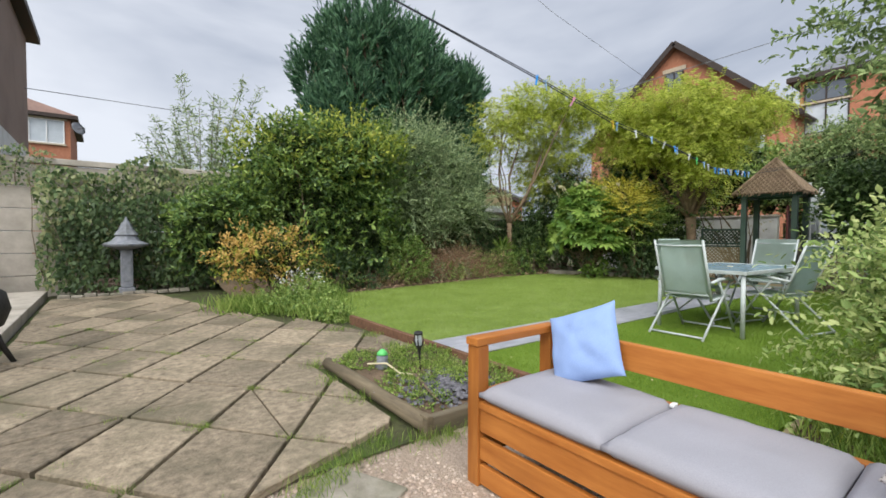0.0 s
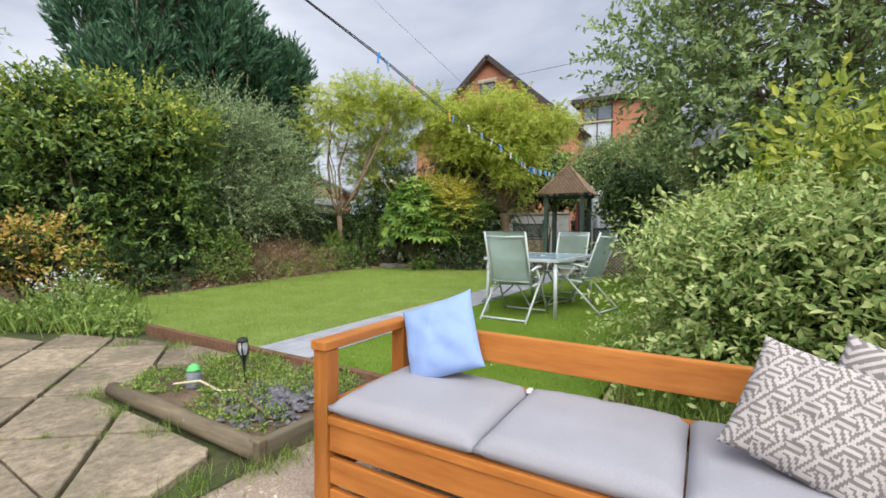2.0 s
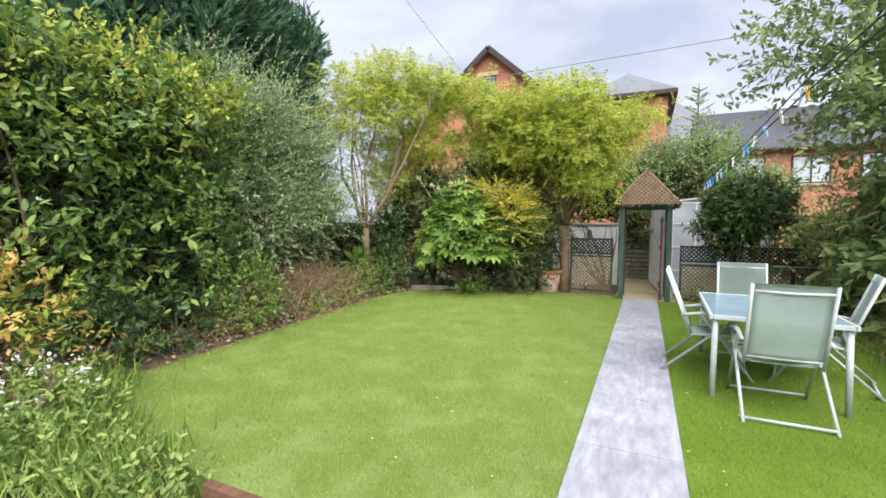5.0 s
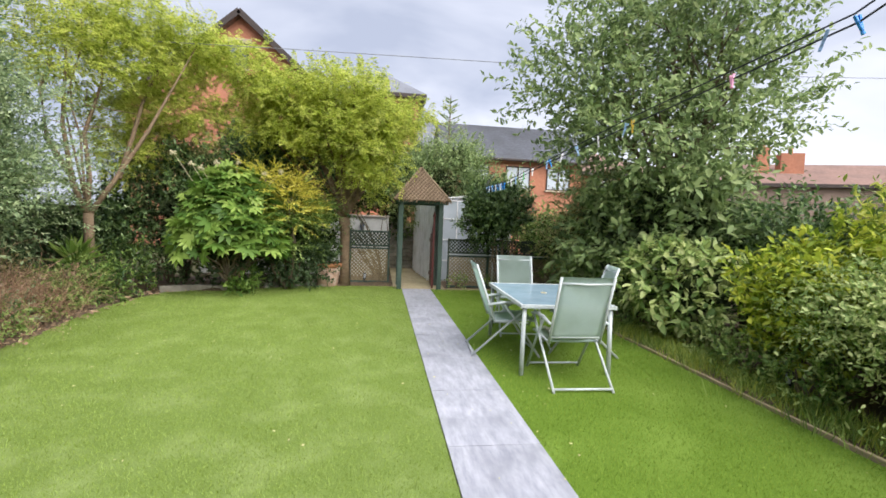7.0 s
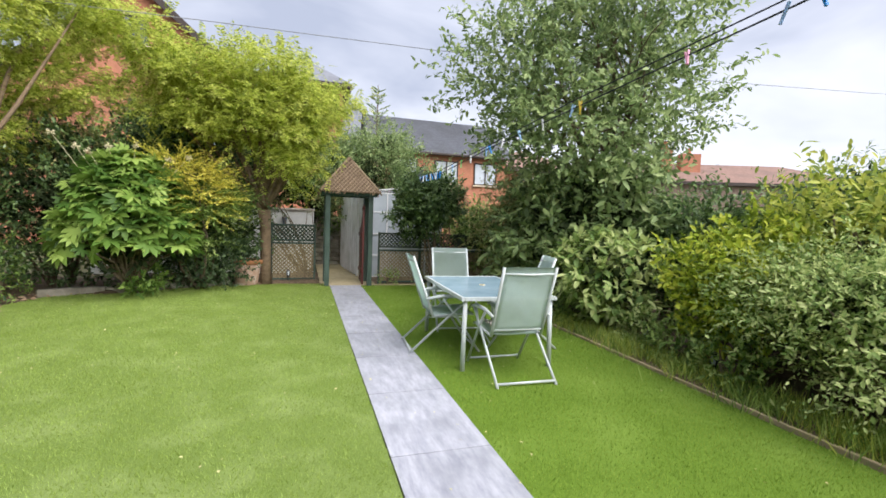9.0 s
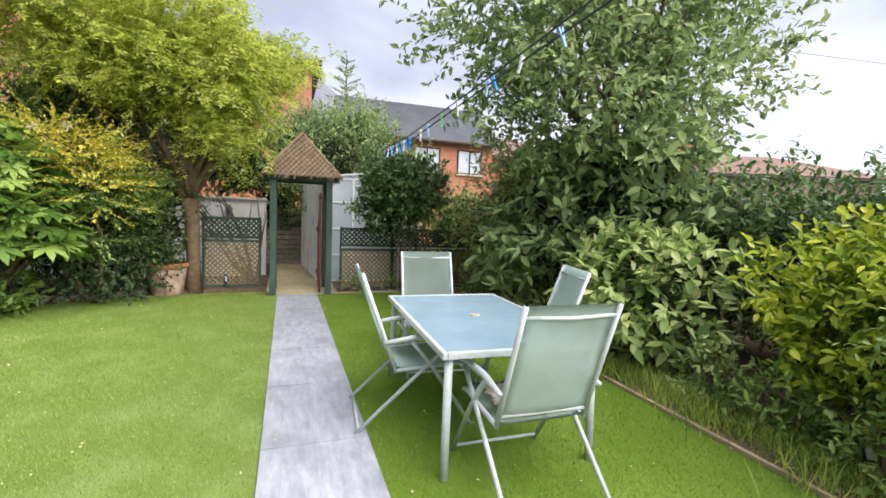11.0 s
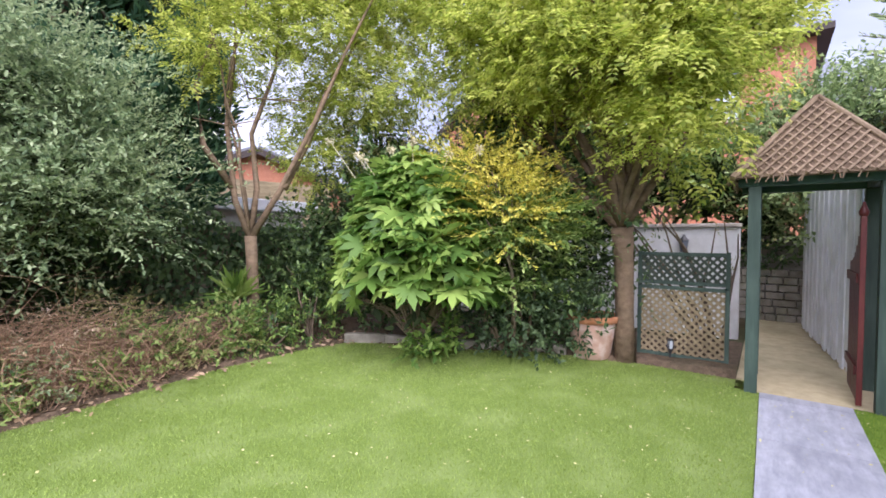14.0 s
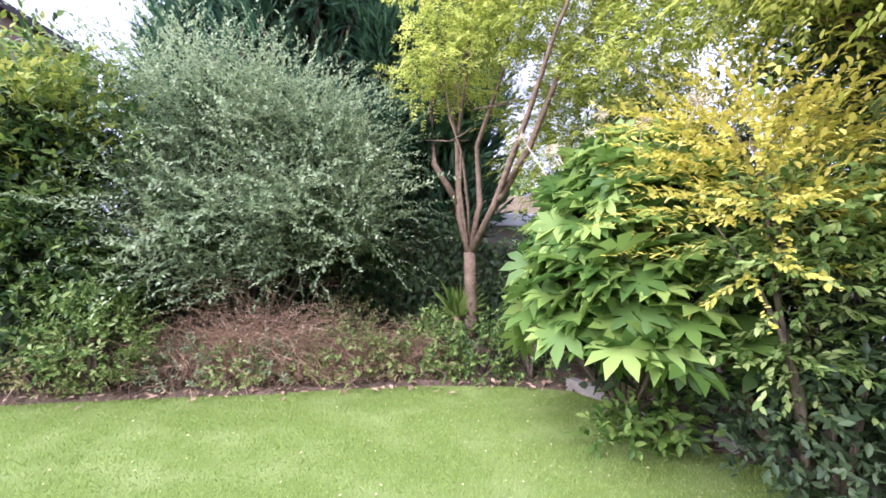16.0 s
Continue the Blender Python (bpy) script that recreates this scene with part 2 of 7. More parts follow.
M_CONCRETE = surface("concrete panel", (0.38, 0.34, 0.30), (0.52, 0.48, 0.43), 5, 0.9, 0.3, 50, stain=(0.26, 0.24, 0.20), stain_scale=1.5, stain_amount=0.6, obj_var=0.06)
M_YARD = surface("yard concrete", (0.40, 0.33, 0.20), (0.56, 0.48, 0.31), 7, 0.9, 0.4, 40, stain=(0.20, 0.18, 0.11), stain_scale=1.4)
M_LANTERN = surface("weathered grey cast stone", (0.15, 0.165, 0.20), (0.30, 0.315, 0.36), 10, 0.85, 0.4, 60, stain=(0.12, 0.13, 0.12), stain_scale=4)
M_BLACK = surface("black plastic", (0.012, 0.012, 0.014), (0.03, 0.03, 0.034), 20, 0.45, 0.1, 80, spec=0.5)
M_IRON = surface("dark cast iron", (0.02, 0.02, 0.022), (0.06, 0.055, 0.055), 20, 0.6, 0.4, 60)
M_BRICK = surface("orange red brick", (0.36, 0.145, 0.085), (0.50, 0.225, 0.140), 7, 0.9, 0.3, 40, stain=(0.31, 0.14, 0.095), stain_scale=0.8, stain_amount=0.5, obj_var=0.1)
M_BRICK_BROWN = surface("pebbledash brown", (0.20, 0.14, 0.115), (0.33, 0.245, 0.205), 40, 0.95, 0.5, 70, stain=(0.17, 0.12, 0.10), stain_scale=0.8)
M_SLATE_ROOF = surface("blue grey roof tiles", (0.13, 0.14, 0.17), (0.22, 0.235, 0.27), 6, 0.75, 0.3, 20, stretch=(1, 1, 3), stain=(0.11, 0.115, 0.13), stain_scale=0.7)
M_TILE_ROOF = surface("brown roof tiles", (0.17, 0.10, 0.08), (0.28, 0.18, 0.15), 6, 0.85, 0.3, 20, stain=(0.13, 0.09, 0.08), stain_scale=0.7)
M_FASCIA = surface("dark brown fascia", (0.03, 0.022, 0.02), (0.06, 0.045, 0.04), 10, 0.6, 0.1, 30)
M_LINTEL = surface("sandstone lintel", (0.40, 0.33, 0.25), (0.52, 0.44, 0.34), 9, 0.9, 0.2, 40)
M_PANE = surface("window glass", (0.10, 0.12, 0.15), (0.16, 0.18, 0.22), 2, 0.06, 0.0, 10, spec=0.9)
M_PANE_PALE = surface("pale glazing", (0.42, 0.47, 0.53), (0.55, 0.60, 0.66), 2, 0.12, 0.0, 10, spec=0.8)
M_UPVC = surface("white window frame", (0.68, 0.69, 0.71), (0.78, 0.79, 0.80), 10, 0.5, 0.05, 40)
M_LINE = surface("dark plastic line", (0.02, 0.022, 0.03), (0.05, 0.055, 0.07), 20, 0.6, 0.0, 60)
M_CABLE = surface("grey overhead cable", (0.17, 0.18, 0.20), (0.24, 0.25, 0.27), 20, 0.6, 0.0, 60)
M_SHEDROOF = surface("pale grey sheet roof", (0.66, 0.68, 0.72), (0.76, 0.78, 0.82), 5, 0.7, 0.2, 30, stain=(0.38, 0.40, 0.42), stain_scale=1.2)
M_LITTER = surface("fallen leaves", (0.24, 0.15, 0.09), (0.50, 0.36, 0.24), 6, 0.9, 0.2, 60, island=0.4)
M_PETAL = surface("fallen yellow leaflets", (0.46, 0.42, 0.16), (0.62, 0.60, 0.34), 6, 0.8, 0.0, 60, island=0.25)
PEG = {k: surface(k + " plastic peg", tuple(v * 0.85 for v in c), c, 30, 0.4, 0.0, 60) for k, c in
       {"blue": (0.03, 0.28, 0.78), "pale blue": (0.30, 0.48, 0.75), "yellow": (0.72, 0.50, 0.06), "pink": (0.75, 0.32, 0.48), "white": (0.7, 0.71, 0.74), "green": (0.14, 0.6, 0.18), "navy": (0.02, 0.025, 0.05)}.items()}

L_LAUREL = leafy("laurel leaves", (0.036, 0.080, 0.024), (0.105, 0.195, 0.050), (0.280, 0.390, 0.095), 0.38, 0.6, 0.38, 0.4)
L_DARK = leafy("dark evergreen leaves", (0.034, 0.072, 0.026), (0.088, 0.155, 0.052), (0.200, 0.295, 0.105), 0.38, 0.6, 0.36, 0.4)
L_IVY = leafy("ivy leaves", (0.035, 0.065, 0.030), (0.075, 0.125, 0.055), (0.140, 0.210, 0.090), 0.45)
L_IVY_PALE = leafy("variegated ivy leaves", (0.061, 0.109, 0.043), (0.159, 0.242, 0.102), (0.415, 0.436, 0.232), 0.5)
L_CONIFER = leafy("cypress sprays", (0.022, 0.065, 0.036), (0.060, 0.140, 0.078), (0.125, 0.245, 0.130), 0.6, 0.6, 0.2)
L_SILVER = leafy("silvery cotoneaster leaves", (0.140, 0.210, 0.110), (0.280, 0.375, 0.190), (0.460, 0.540, 0.310), 0.5)
L_YELLOWTREE = leafy("yellow green leaves", (0.200, 0.275, 0.040), (0.450, 0.530, 0.090), (0.690, 0.720, 0.180), 0.5, 0.6, 0.62)
L_GOLD = leafy("golden leaves", (0.33, 0.37, 0.06), (0.62, 0.57, 0.09), (0.80, 0.70, 0.17), 0.55, 0.6, 0.4)
L_FATSIA = leafy("glossy palmate leaves", (0.085, 0.175, 0.035), (0.200, 0.330, 0.065), (0.35, 0.48, 0.12), 0.45, 0.5, 0.4, 0.28)
L_LIGHT = leafy("light green leaves", (0.085, 0.165, 0.040), (0.220, 0.340, 0.085), (0.440, 0.540, 0.185), 0.5)
L_PALE = leafy("pale variegated leaves", (0.130, 0.220, 0.060), (0.320, 0.435, 0.140), (0.590, 0.650, 0.290), 0.5)
L_LIME = leafy("lime leaves", (0.159, 0.242, 0.029), (0.403, 0.509, 0.051), (0.683, 0.703, 0.102), 0.45, 0.5, 0.35)
L_BIRCH = leafy("grey green tree leaves", (0.130, 0.195, 0.078), (0.265, 0.365, 0.145), (0.450, 0.540, 0.245), 0.5, 0.5, 0.45)
L_BAMBOO = leafy("yellow green narrow leaves", (0.122, 0.194, 0.029), (0.305, 0.388, 0.065), (0.537, 0.558, 0.116), 0.5, 0.6, 0.4)
L_ORANGE = leafy("orange tinged leaves", (0.293, 0.207, 0.051), (0.561, 0.376, 0.102), (0.756, 0.509, 0.189), 0.55)
L_BROWN = leafy("brown green leaves", (0.120, 0.145, 0.045), (0.290, 0.310, 0.110), (0.480, 0.430, 0.200), 0.6)
L_GRASS = leafy("long grass", (0.085, 0.158, 0.029), (0.195, 0.315, 0.058), (0.403, 0.497, 0.145), 0.6)
L_FLOWER = leafy("small white flowers", (0.610, 0.606, 0.609), (0.800, 0.776, 0.800), (0.800, 0.776, 0.800), 0.7, 0.2, 0.2)
L_STRAW = leafy("straw leaves", (0.366, 0.267, 0.160), (0.537, 0.425, 0.290), (0.708, 0.582, 0.464), 0.8, 0.4, 0.2)


# ---- mesh tools ----
def part(name, bm, material, parent=None, label="", smooth=False):
    me = bpy.data.meshes.new(name)
    bm.to_mesh(me)
    bm.free()
    me.materials.append(material)
    if smooth:
        for p in me.polygons:
            p.use_smooth = True
    ob = new(name, me)
    if parent is not None:
        ob.parent = parent
    if label:
        ob["label"] = label
    return ob


def raw_part(name, verts, faces, material, parent=None, label=""):
    me = bpy.data.meshes.new(name)
    me.from_pydata(verts, [], faces)
    me.materials.append(material)
    ob = new(name, me)
    if parent is not None:
        ob.parent = parent
    if label:
        ob["label"] = label
    return ob


def thing(name, label, category, m=None, group="", kind=""):
    ob = new(name)
    ob.empty_display_size = 0.1
    if m is not None:
        ob.matrix_world = m
    return tagged(ob, label, category, group, kind)


def box(lo, hi, bevel=0.006, bm=None, m=None, seg=2):
    own = bmesh.new()
    bmesh.ops.create_cube(own, size=1.0)
    for v in own.verts:
        v.co = Vector([lo[i] + (v.co[i] + 0.5) * (hi[i] - lo[i]) for i in range(3)])
    if bevel:
        bmesh.ops.bevel(own, geom=own.edges[:], offset=bevel, segments=seg, affect="EDGES", profile=0.6)
    if m is not None:
        own.transform(m)
    if bm is None:
        return own
    merge(bm, own)
    return bm


def merge(bm, own):
    me = bpy.data.meshes.new("tmp")
    own.to_mesh(me)
    own.free()
    bm.from_mesh(me)
    bpy.data.meshes.remove(me)


def tube(points, radii, sides=8, bm=None, cap=True):
    """A tapered tube through points."""
    own = bm if bm is not None else bmesh.new()
    pts = [Vector(p) for p in points]
    if not hasattr(radii, "__len__"):
        radii = [radii] * len(pts)
    rings = []
    up = Vector((0, 0, 1))
    for i, p in enumerate(pts):
        d = (pts[min(i + 1, len(pts) - 1)] - pts[max(i - 1, 0)]).normalized()
        a = d.cross(up)
        if a.length < 1e-3:
            a = d.cross(Vector((1, 0, 0)))
        a.normalize()
        b = d.cross(a)
        rings.append([own.verts.new(p + (a * math.cos(2 * math.pi * k / sides) + b * math.sin(2 * math.pi * k / sides)) * radii[i]) for k in range(sides)])
    for r, s in zip(rings, rings[1:]):
        for k in range(sides):
            own.faces.new((r[k], r[(k + 1) % sides], s[(k + 1) % sides], s[k]))
    if cap:
        own.faces.new(rings[0][::-1])
        own.faces.new(rings[-1])
    return own


def lathe(profile, sides=24):
    bm = bmesh.new()
    rings = [[bm.verts.new((r * math.cos(2 * math.pi * k / sides), r * math.sin(2 * math.pi * k / sides), z)) for k in range(sides)] for r, z in profile]
    for a, b in zip(rings, rings[1:]):
        for k in range(sides):
            bm.faces.new((a[k], a[(k + 1) % sides], b[(k + 1) % sides], b[k]))
    bm.faces.new(rings[0][::-1])
    bm.faces.new(rings[-1])
    return bm


def prism(outline, z0, z1, bevel=0.0):
    """A flat slab with the given outline."""
    bm = bmesh.new()
    lower = [bm.verts.new((x, y, z0)) for x, y in outline]
    upper = [bm.verts.new((x, y, z1)) for x, y in outline]
    n = len(outline)
    bm.faces.new(lower[::-1])
    bm.faces.new(upper)
    for i in range(n):
        bm.faces.new((lower[i], lower[(i + 1) % n], upper[(i + 1) % n], upper[i]))
    bmesh.ops.recalc_face_normals(bm, faces=bm.faces[:])
    if bevel:
        top = [e for e in bm.edges if all(abs(v.co.z - z1) < 1e-6 for v in e.verts)]
        bmesh.ops.bevel(bm, geom=top, offset=bevel, segments=1, affect="EDGES")
    return bm


# ---- foliage tools ----
LEAF = {
    # outline of a leaf: x along its length, y half width, z lift
    "oval": ([(0, 0, 0), (0.35, 0.22, 0.05), (0.72, 0.17, 0.03), (1, 0, -0.08), (0.72, -0.17, 0.03), (0.35, -0.22, 0.05)], [(0, 1, 2, 3), (0, 3, 4, 5)]),
    "narrow": ([(0, 0, 0), (0.45, 0.085, 0.02), (1, 0, -0.06), (0.45, -0.085, 0.02)], [(0, 1, 2, 3)]),
    "small": ([(0, 0, 0), (0.5, 0.28, 0.04), (1, 0, 0), (0.5, -0.28, 0.04)], [(0, 1, 2, 3)]),
    "spray": ([(0, 0, 0), (0.3, 0.11, 0.0), (0.75, 0.07, 0.05), (1, 0, 0.05), (0.7, -0.07, -0.02), (0.35, -0.11, 0.0)], [(0, 1, 2), (0, 2, 3), (0, 3, 4), (0, 4, 5)]),
    "ivy": ([(0, 0, 0), (0.15, 0.34, 0.03), (0.42, 0.22, 0), (1, 0, -0.08), (0.42, -0.22, 0), (0.15, -0.34, 0.03)], [(0, 1, 2, 3), (0, 3, 4, 5)]),
}


def palmate(lobes=8):
    """A leaf cut into broad fingers that join half way down."""
    v, f = [(0, 0, 0)], []
    def at(a, r, z):
        v.append((r * math.cos(a), r * math.sin(a), z))
        return len(v) - 1
    step = math.radians(300) / lobes
    valley = [at(math.radians(-150) + step * k, 0.42 if 0 < k < lobes else 0.25, 0.0) for k in range(lobes + 1)]
    for k in range(lobes):
        a = math.radians(-150) + step * (k + 0.5)
        r = 0.74 + 0.3 * math.cos(a * 0.55)
        f.append((0, valley[k], at(a - step * 0.36, r * 0.70, 0.04), at(a, r, -0.13), at(a + step * 0.36, r * 0.70, 0.04), valley[k + 1]))
    return v, f


def frond(pairs=4):
    """A feathered leaf: pairs of leaflets along a drooping rib."""
    v, f = [], []
    for k in range(pairs):
        s = 0.18 + 0.66 * k / (pairs - 1)
        z = -0.22 * s * s
        for side in (1, -1):
            i = len(v)
            v += [(s, 0, z), (s + 0.10, side * 0.11, z + 0.03), (s + 0.13, side * 0.30, z - 0.03), (s - 0.02, side * 0.16, z + 0.02)]
            f.append((i, i + 1, i + 2, i + 3))
    i = len(v)
    v += [(0.78, 0, -0.13), (0.92, 0.09, -0.18), (1.1, 0, -0.25), (0.92, -0.09, -0.18)]
    f.append((i, i + 1, i + 2, i + 3))
    return v, f


LEAF["frond"] = frond()
LEAF["palm"] = palmate()


def leaf_mesh(name, pos, along, normal, size, shape, material, parent, label=""):
    """One mesh of many leaves, each with its own place, direction and size."""
    verts, faces = LEAF[shape]
    tv = np.array(verts, float)
    n = len(pos)
    x = along / np.linalg.norm(along, axis=1, keepdims=True)
    z = normal - (normal * x).sum(1, keepdims=True) * x
    z /= np.linalg.norm(z, axis=1, keepdims=True) + 1e-9
    y = np.cross(z, x)
    co = pos[:, None, :] + size[:, None, None] * (tv[None, :, 0:1] * x[:, None, :] + tv[None, :, 1:2] * y[:, None, :] + tv[None, :, 2:3] * z[:, None, :])
    co = co.reshape(-1, 3)
    k = len(tv)
    loops, starts, totals = [], [], []
    base = np.arange(n) * k
    per = [np.array(f) for f in faces]
    lv = np.concatenate([(base[:, None] + np.concatenate(per)[None, :]).reshape(-1)])
    tot = np.tile(np.array([len(f) for f in faces]), n)
    st = np.concatenate([[0], np.cumsum(tot)[:-1]])
    me = bpy.data.meshes.new(name)
    me.vertices.add(len(co))
    me.vertices.foreach_set("co", co.ravel().astype(np.float32))
    me.loops.add(len(lv))
    me.loops.foreach_set("vertex_index", lv.astype(np.int32))
    me.polygons.add(len(tot))
    me.polygons.foreach_set("loop_start", st.astype(np.int32))
    me.polygons.foreach_set("loop_total", tot.astype(np.int32))
    me.update(calc_edges=True)
    me.materials.append(material)
    ob = new(name, me)
    if parent is not None:
        ob.parent = parent
    if label:
        ob["label"] = label
    return ob


def unit(rng, n):
    v = rng.normal(size=(n, 3))
    return v / np.linalg.norm(v, axis=1, keepdims=True)


def sprays(seed, blobs, twigs, per, length, leaf, shape, droop=0.0, up=0.35, shell=(0.55, 1.03), jitter=0.35, floor=0.02, flat=0.6, align=0.0, upper=0.0, level=1.0):
    """Leaf places for twigs that grow outwards from a set of blobs (centre, radii)."""
    rng = np.random.default_rng(seed)
    vol = np.array([b[1][0] * b[1][1] + b[1][1] * b[1][2] + b[1][0] * b[1][2] for b in blobs])
    which = rng.choice(len(blobs), size=twigs, p=vol / vol.sum())
    c = np.array([b[0] for b in blobs], float)[which]
    r = np.array([b[1] for b in blobs], float)[which]
    d = unit(rng, twigs)
    d[:, 2] = np.where((d[:, 2] < 0) & (rng.random(twigs) < upper), -d[:, 2] * 0.6, d[:, 2])
    rad = shell[0] + (shell[1] - shell[0]) * rng.random(twigs) ** 0.6
    lump = 1 + 0.14 * np.sin(d[:, 0] * 5.1 + seed) * np.sin(d[:, 1] * 4.3 + 2 * seed) + 0.10 * np.sin(d[:, 2] * 7 + d[:, 0] * 6 + seed)
    p0 = c + d * r * (rad * lump)[:, None]
    grow = d + np.array([0, 0, up]) + rng.normal(scale=jitter, size=(twigs, 3))
    grow[:, 2] *= level
    grow /= np.linalg.norm(grow, axis=1, keepdims=True)
    ln = length * (0.55 + 0.9 * rng.random(twigs))
    s = (np.arange(per) + 0.5) / per
    pos = p0[:, None, :] + grow[:, None, :] * (s[None, :] * ln[:, None])[:, :, None]
    pos[:, :, 2] -= droop * (s[None, :] ** 2) * ln[:, None]
    side = unit(rng, twigs * per).reshape(twigs, per, 3)
    along = grow[:, None, :] * (0.7 + align) + side * (0.9 - 0.65 * align)
    along[:, :, 2] -= droop * 0.6
    pos = pos.reshape(-1, 3)
    along = along.reshape(-1, 3)
    nrm = unit(rng, len(pos)) * (1 - flat) + np.array([0, 0, flat]) + np.repeat(d, per, axis=0) * 0.45
    size = leaf * (0.6 + 0.75 * rng.random(len(pos)))
    keep = pos[:, 2] > floor
    return pos[keep], along[keep], nrm[keep], size[keep]


# the shade in a crown's gaps, put into the leaf colour
L_INNER_SHADE = leafy("inner leaves with painted shade", (0.030, 0.045, 0.020), (0.048, 0.070, 0.030), (0.075, 0.105, 0.045), 0.7, 0.5, 0.2, 0.15)


def inner_shade_leaves(seed, local, twigs, length, leaf, parent, floor=0.02):
    """Leaves added deep inside a crown to close it against the light, their colour darkened as shade."""
    leaf_mesh("inner_shade_leaves", *sprays(seed + 500, local, twigs, 6, length, leaf, "oval", shell=(0.1, 0.55), jitter=0.8, flat=0.3, floor=floor), "oval", L_INNER_SHADE, parent)["kind"] = "stuff"


def branchy(seed, base, tips, r0, r1=0.008, wobble=0.12, bm=None, sides=6, steps=5):
    """Limbs from a base to each tip, bent a little."""
    rng = random.Random(seed)
    bm = bm or bmesh.new()
    for tip in tips:
        a, b = Vector(base), Vector(tip)
        ln = (b - a).length
        pts, rad = [], []
        off = Vector((rng.uniform(-1, 1), rng.uniform(-1, 1), rng.uniform(0, 0.6))) * wobble * ln
        for i in range(steps + 1):
            s = i / steps
            pts.append(a.lerp(b, s) + off * math.sin(math.pi * s) + Vector((rng.uniform(-1, 1), rng.uniform(-1, 1), 0)) * 0.02 * ln * (0 < i < steps))
            rad.append(r0 * (1 - s) + r1 * s)
        tube(pts, rad, sides, bm)
    return bm


def clumps(seed, blobs):
    """Breaks large rounded masses into uneven shelves of growth with gaps between them."""
    rng = random.Random(seed + 900)
    out = []
    for (x, y, z), (rx, ry, rz) in blobs:
        if max(rx, ry, rz) < 0.55:
            out.append(((x, y, z), (rx, ry, rz)))
            continue
        for _ in range(int(9 + 13 * (rx * ry + ry * rz + rx * rz))):
            v = Vector((rng.gauss(0, 1), rng.gauss(0, 1), rng.gauss(0.15, 1))).normalized() * rng.uniform(0.62, 0.98)
            k = rng.uniform(0.20, 0.38)
            out.append(((x + v.x * rx, y + v.y * ry, z + v.z * rz), (k, k, k * 0.6)))
    return out


def shrub(name, label, category, base, blobs, material, twigs, per, length, leaf, shape, seed, stems=7, stem_mat=None, group="", core=1.0, clumped=True, **kw):
    """A bush: stems from the ground into the crown, and a crown of leaf sprays."""
    t = thing(name, label, category, pose(*base), group)
    rng = random.Random(seed)
    o = Vector(base)
    local = [(tuple(Vector(c) - o), r) for c, r in blobs]
    tips = []
    for _ in range(stems):
        c, r = rng.choice(local)
        tips.append((c[0] + rng.uniform(-0.6, 0.6) * r[0], c[1] + rng.uniform(-0.6, 0.6) * r[1], c[2] + rng.uniform(-0.2, 0.7) * r[2]))
    part("woody_base", branchy(seed, (0, 0, -0.05), tips, 0.028, 0.006), stem_mat or M_BARK, t, smooth=True)["kind"] = "stuff"
    leaf_mesh("crown", *sprays(seed, clumps(seed, local) if clumped else local, twigs, per, length, leaf, shape, **kw), shape, material, t)
    # large crowns get added dark leaves inside that paint the shade of their gaps
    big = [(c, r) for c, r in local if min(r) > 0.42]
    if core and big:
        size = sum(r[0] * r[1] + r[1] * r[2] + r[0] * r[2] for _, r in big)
        inner_shade_leaves(seed, big, int(60 + 70 * core * size), 0.25, max(0.07, leaf * 1.15), t, kw.get("floor", 0.02))
    return t


M_RUST = surface("rusty brown flue", (0.10, 0.05, 0.035), (0.20, 0.10, 0.07), 14, 0.8, 0.3, 60)


# ---- the ground ----
LAWN = [(2.93, 1.2), (2.93, 5.85), (3.2, 7.3), (3.7, 8.12), (4.7, 8.22), (5.5, 8.33), (6.6, 8.47), (7.2, 8.52), (7.9, 8.66), (8.8, 8.79), (9.7, 8.76), (10.4, 8.6), (10.66, 8.2), (10.76, 7.42),
        (11.2, 6.95), (11.5, 6.35), (11.62, 5.95), (11.75, 5.2), (11.75, 4.2), (11.4, 4.05), (11.4, 1.15), (9.0, 1.12), (6.0, 1.18)]


def inside(poly, x, y):
    ok = False
    for (x1, y1), (x2, y2) in zip(poly, poly[1:] + poly[:1]):
        if (y1 > y) != (y2 > y) and x < (x2 - x1) * (y - y1) / (y2 - y1) + x1:
            ok = not ok
    return ok


def sheet(name, x0, x1, y0, y1, nx, ny, height, material, label, category):
    bm = bmesh.new()
    g = [[bm.verts.new((x0 + (x1 - x0) * i / nx, y0 + (y1 - y0) * j / ny, height(x0 + (x1 - x0) * i / nx, y0 + (y1 - y0) * j / ny))) for j in range(ny + 1)] for i in range(nx + 1)]
    for i in range(nx):
        for j in range(ny):
            bm.faces.new((g[i][j], g[i + 1][j], g[i + 1][j + 1], g[i][j + 1]))
    ob = part(name, bm, material, smooth=True)
    return tagged(ob, label, category, kind="structure")


sheet("ground", -400, 500, -400, 500, 8, 8, lambda x, y: -0.2, M_EARTH, "bare grassy earth around the garden", "ground")
LAWN_L = [(2.93, 4.055)] + LAWN[1:20] + [(11.4, 4.055)]
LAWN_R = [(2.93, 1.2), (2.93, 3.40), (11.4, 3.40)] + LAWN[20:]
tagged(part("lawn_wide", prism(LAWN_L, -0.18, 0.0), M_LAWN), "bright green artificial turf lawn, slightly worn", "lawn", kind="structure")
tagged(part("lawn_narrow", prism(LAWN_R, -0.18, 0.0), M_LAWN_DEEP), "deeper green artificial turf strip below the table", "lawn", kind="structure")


def bump(x, y, k):
    return 0.03 * noise.noise(Vector((x * 1.3, y * 1.3, k))) + 0.02 * noise.noise(Vector((x * 4, y * 4, k)))


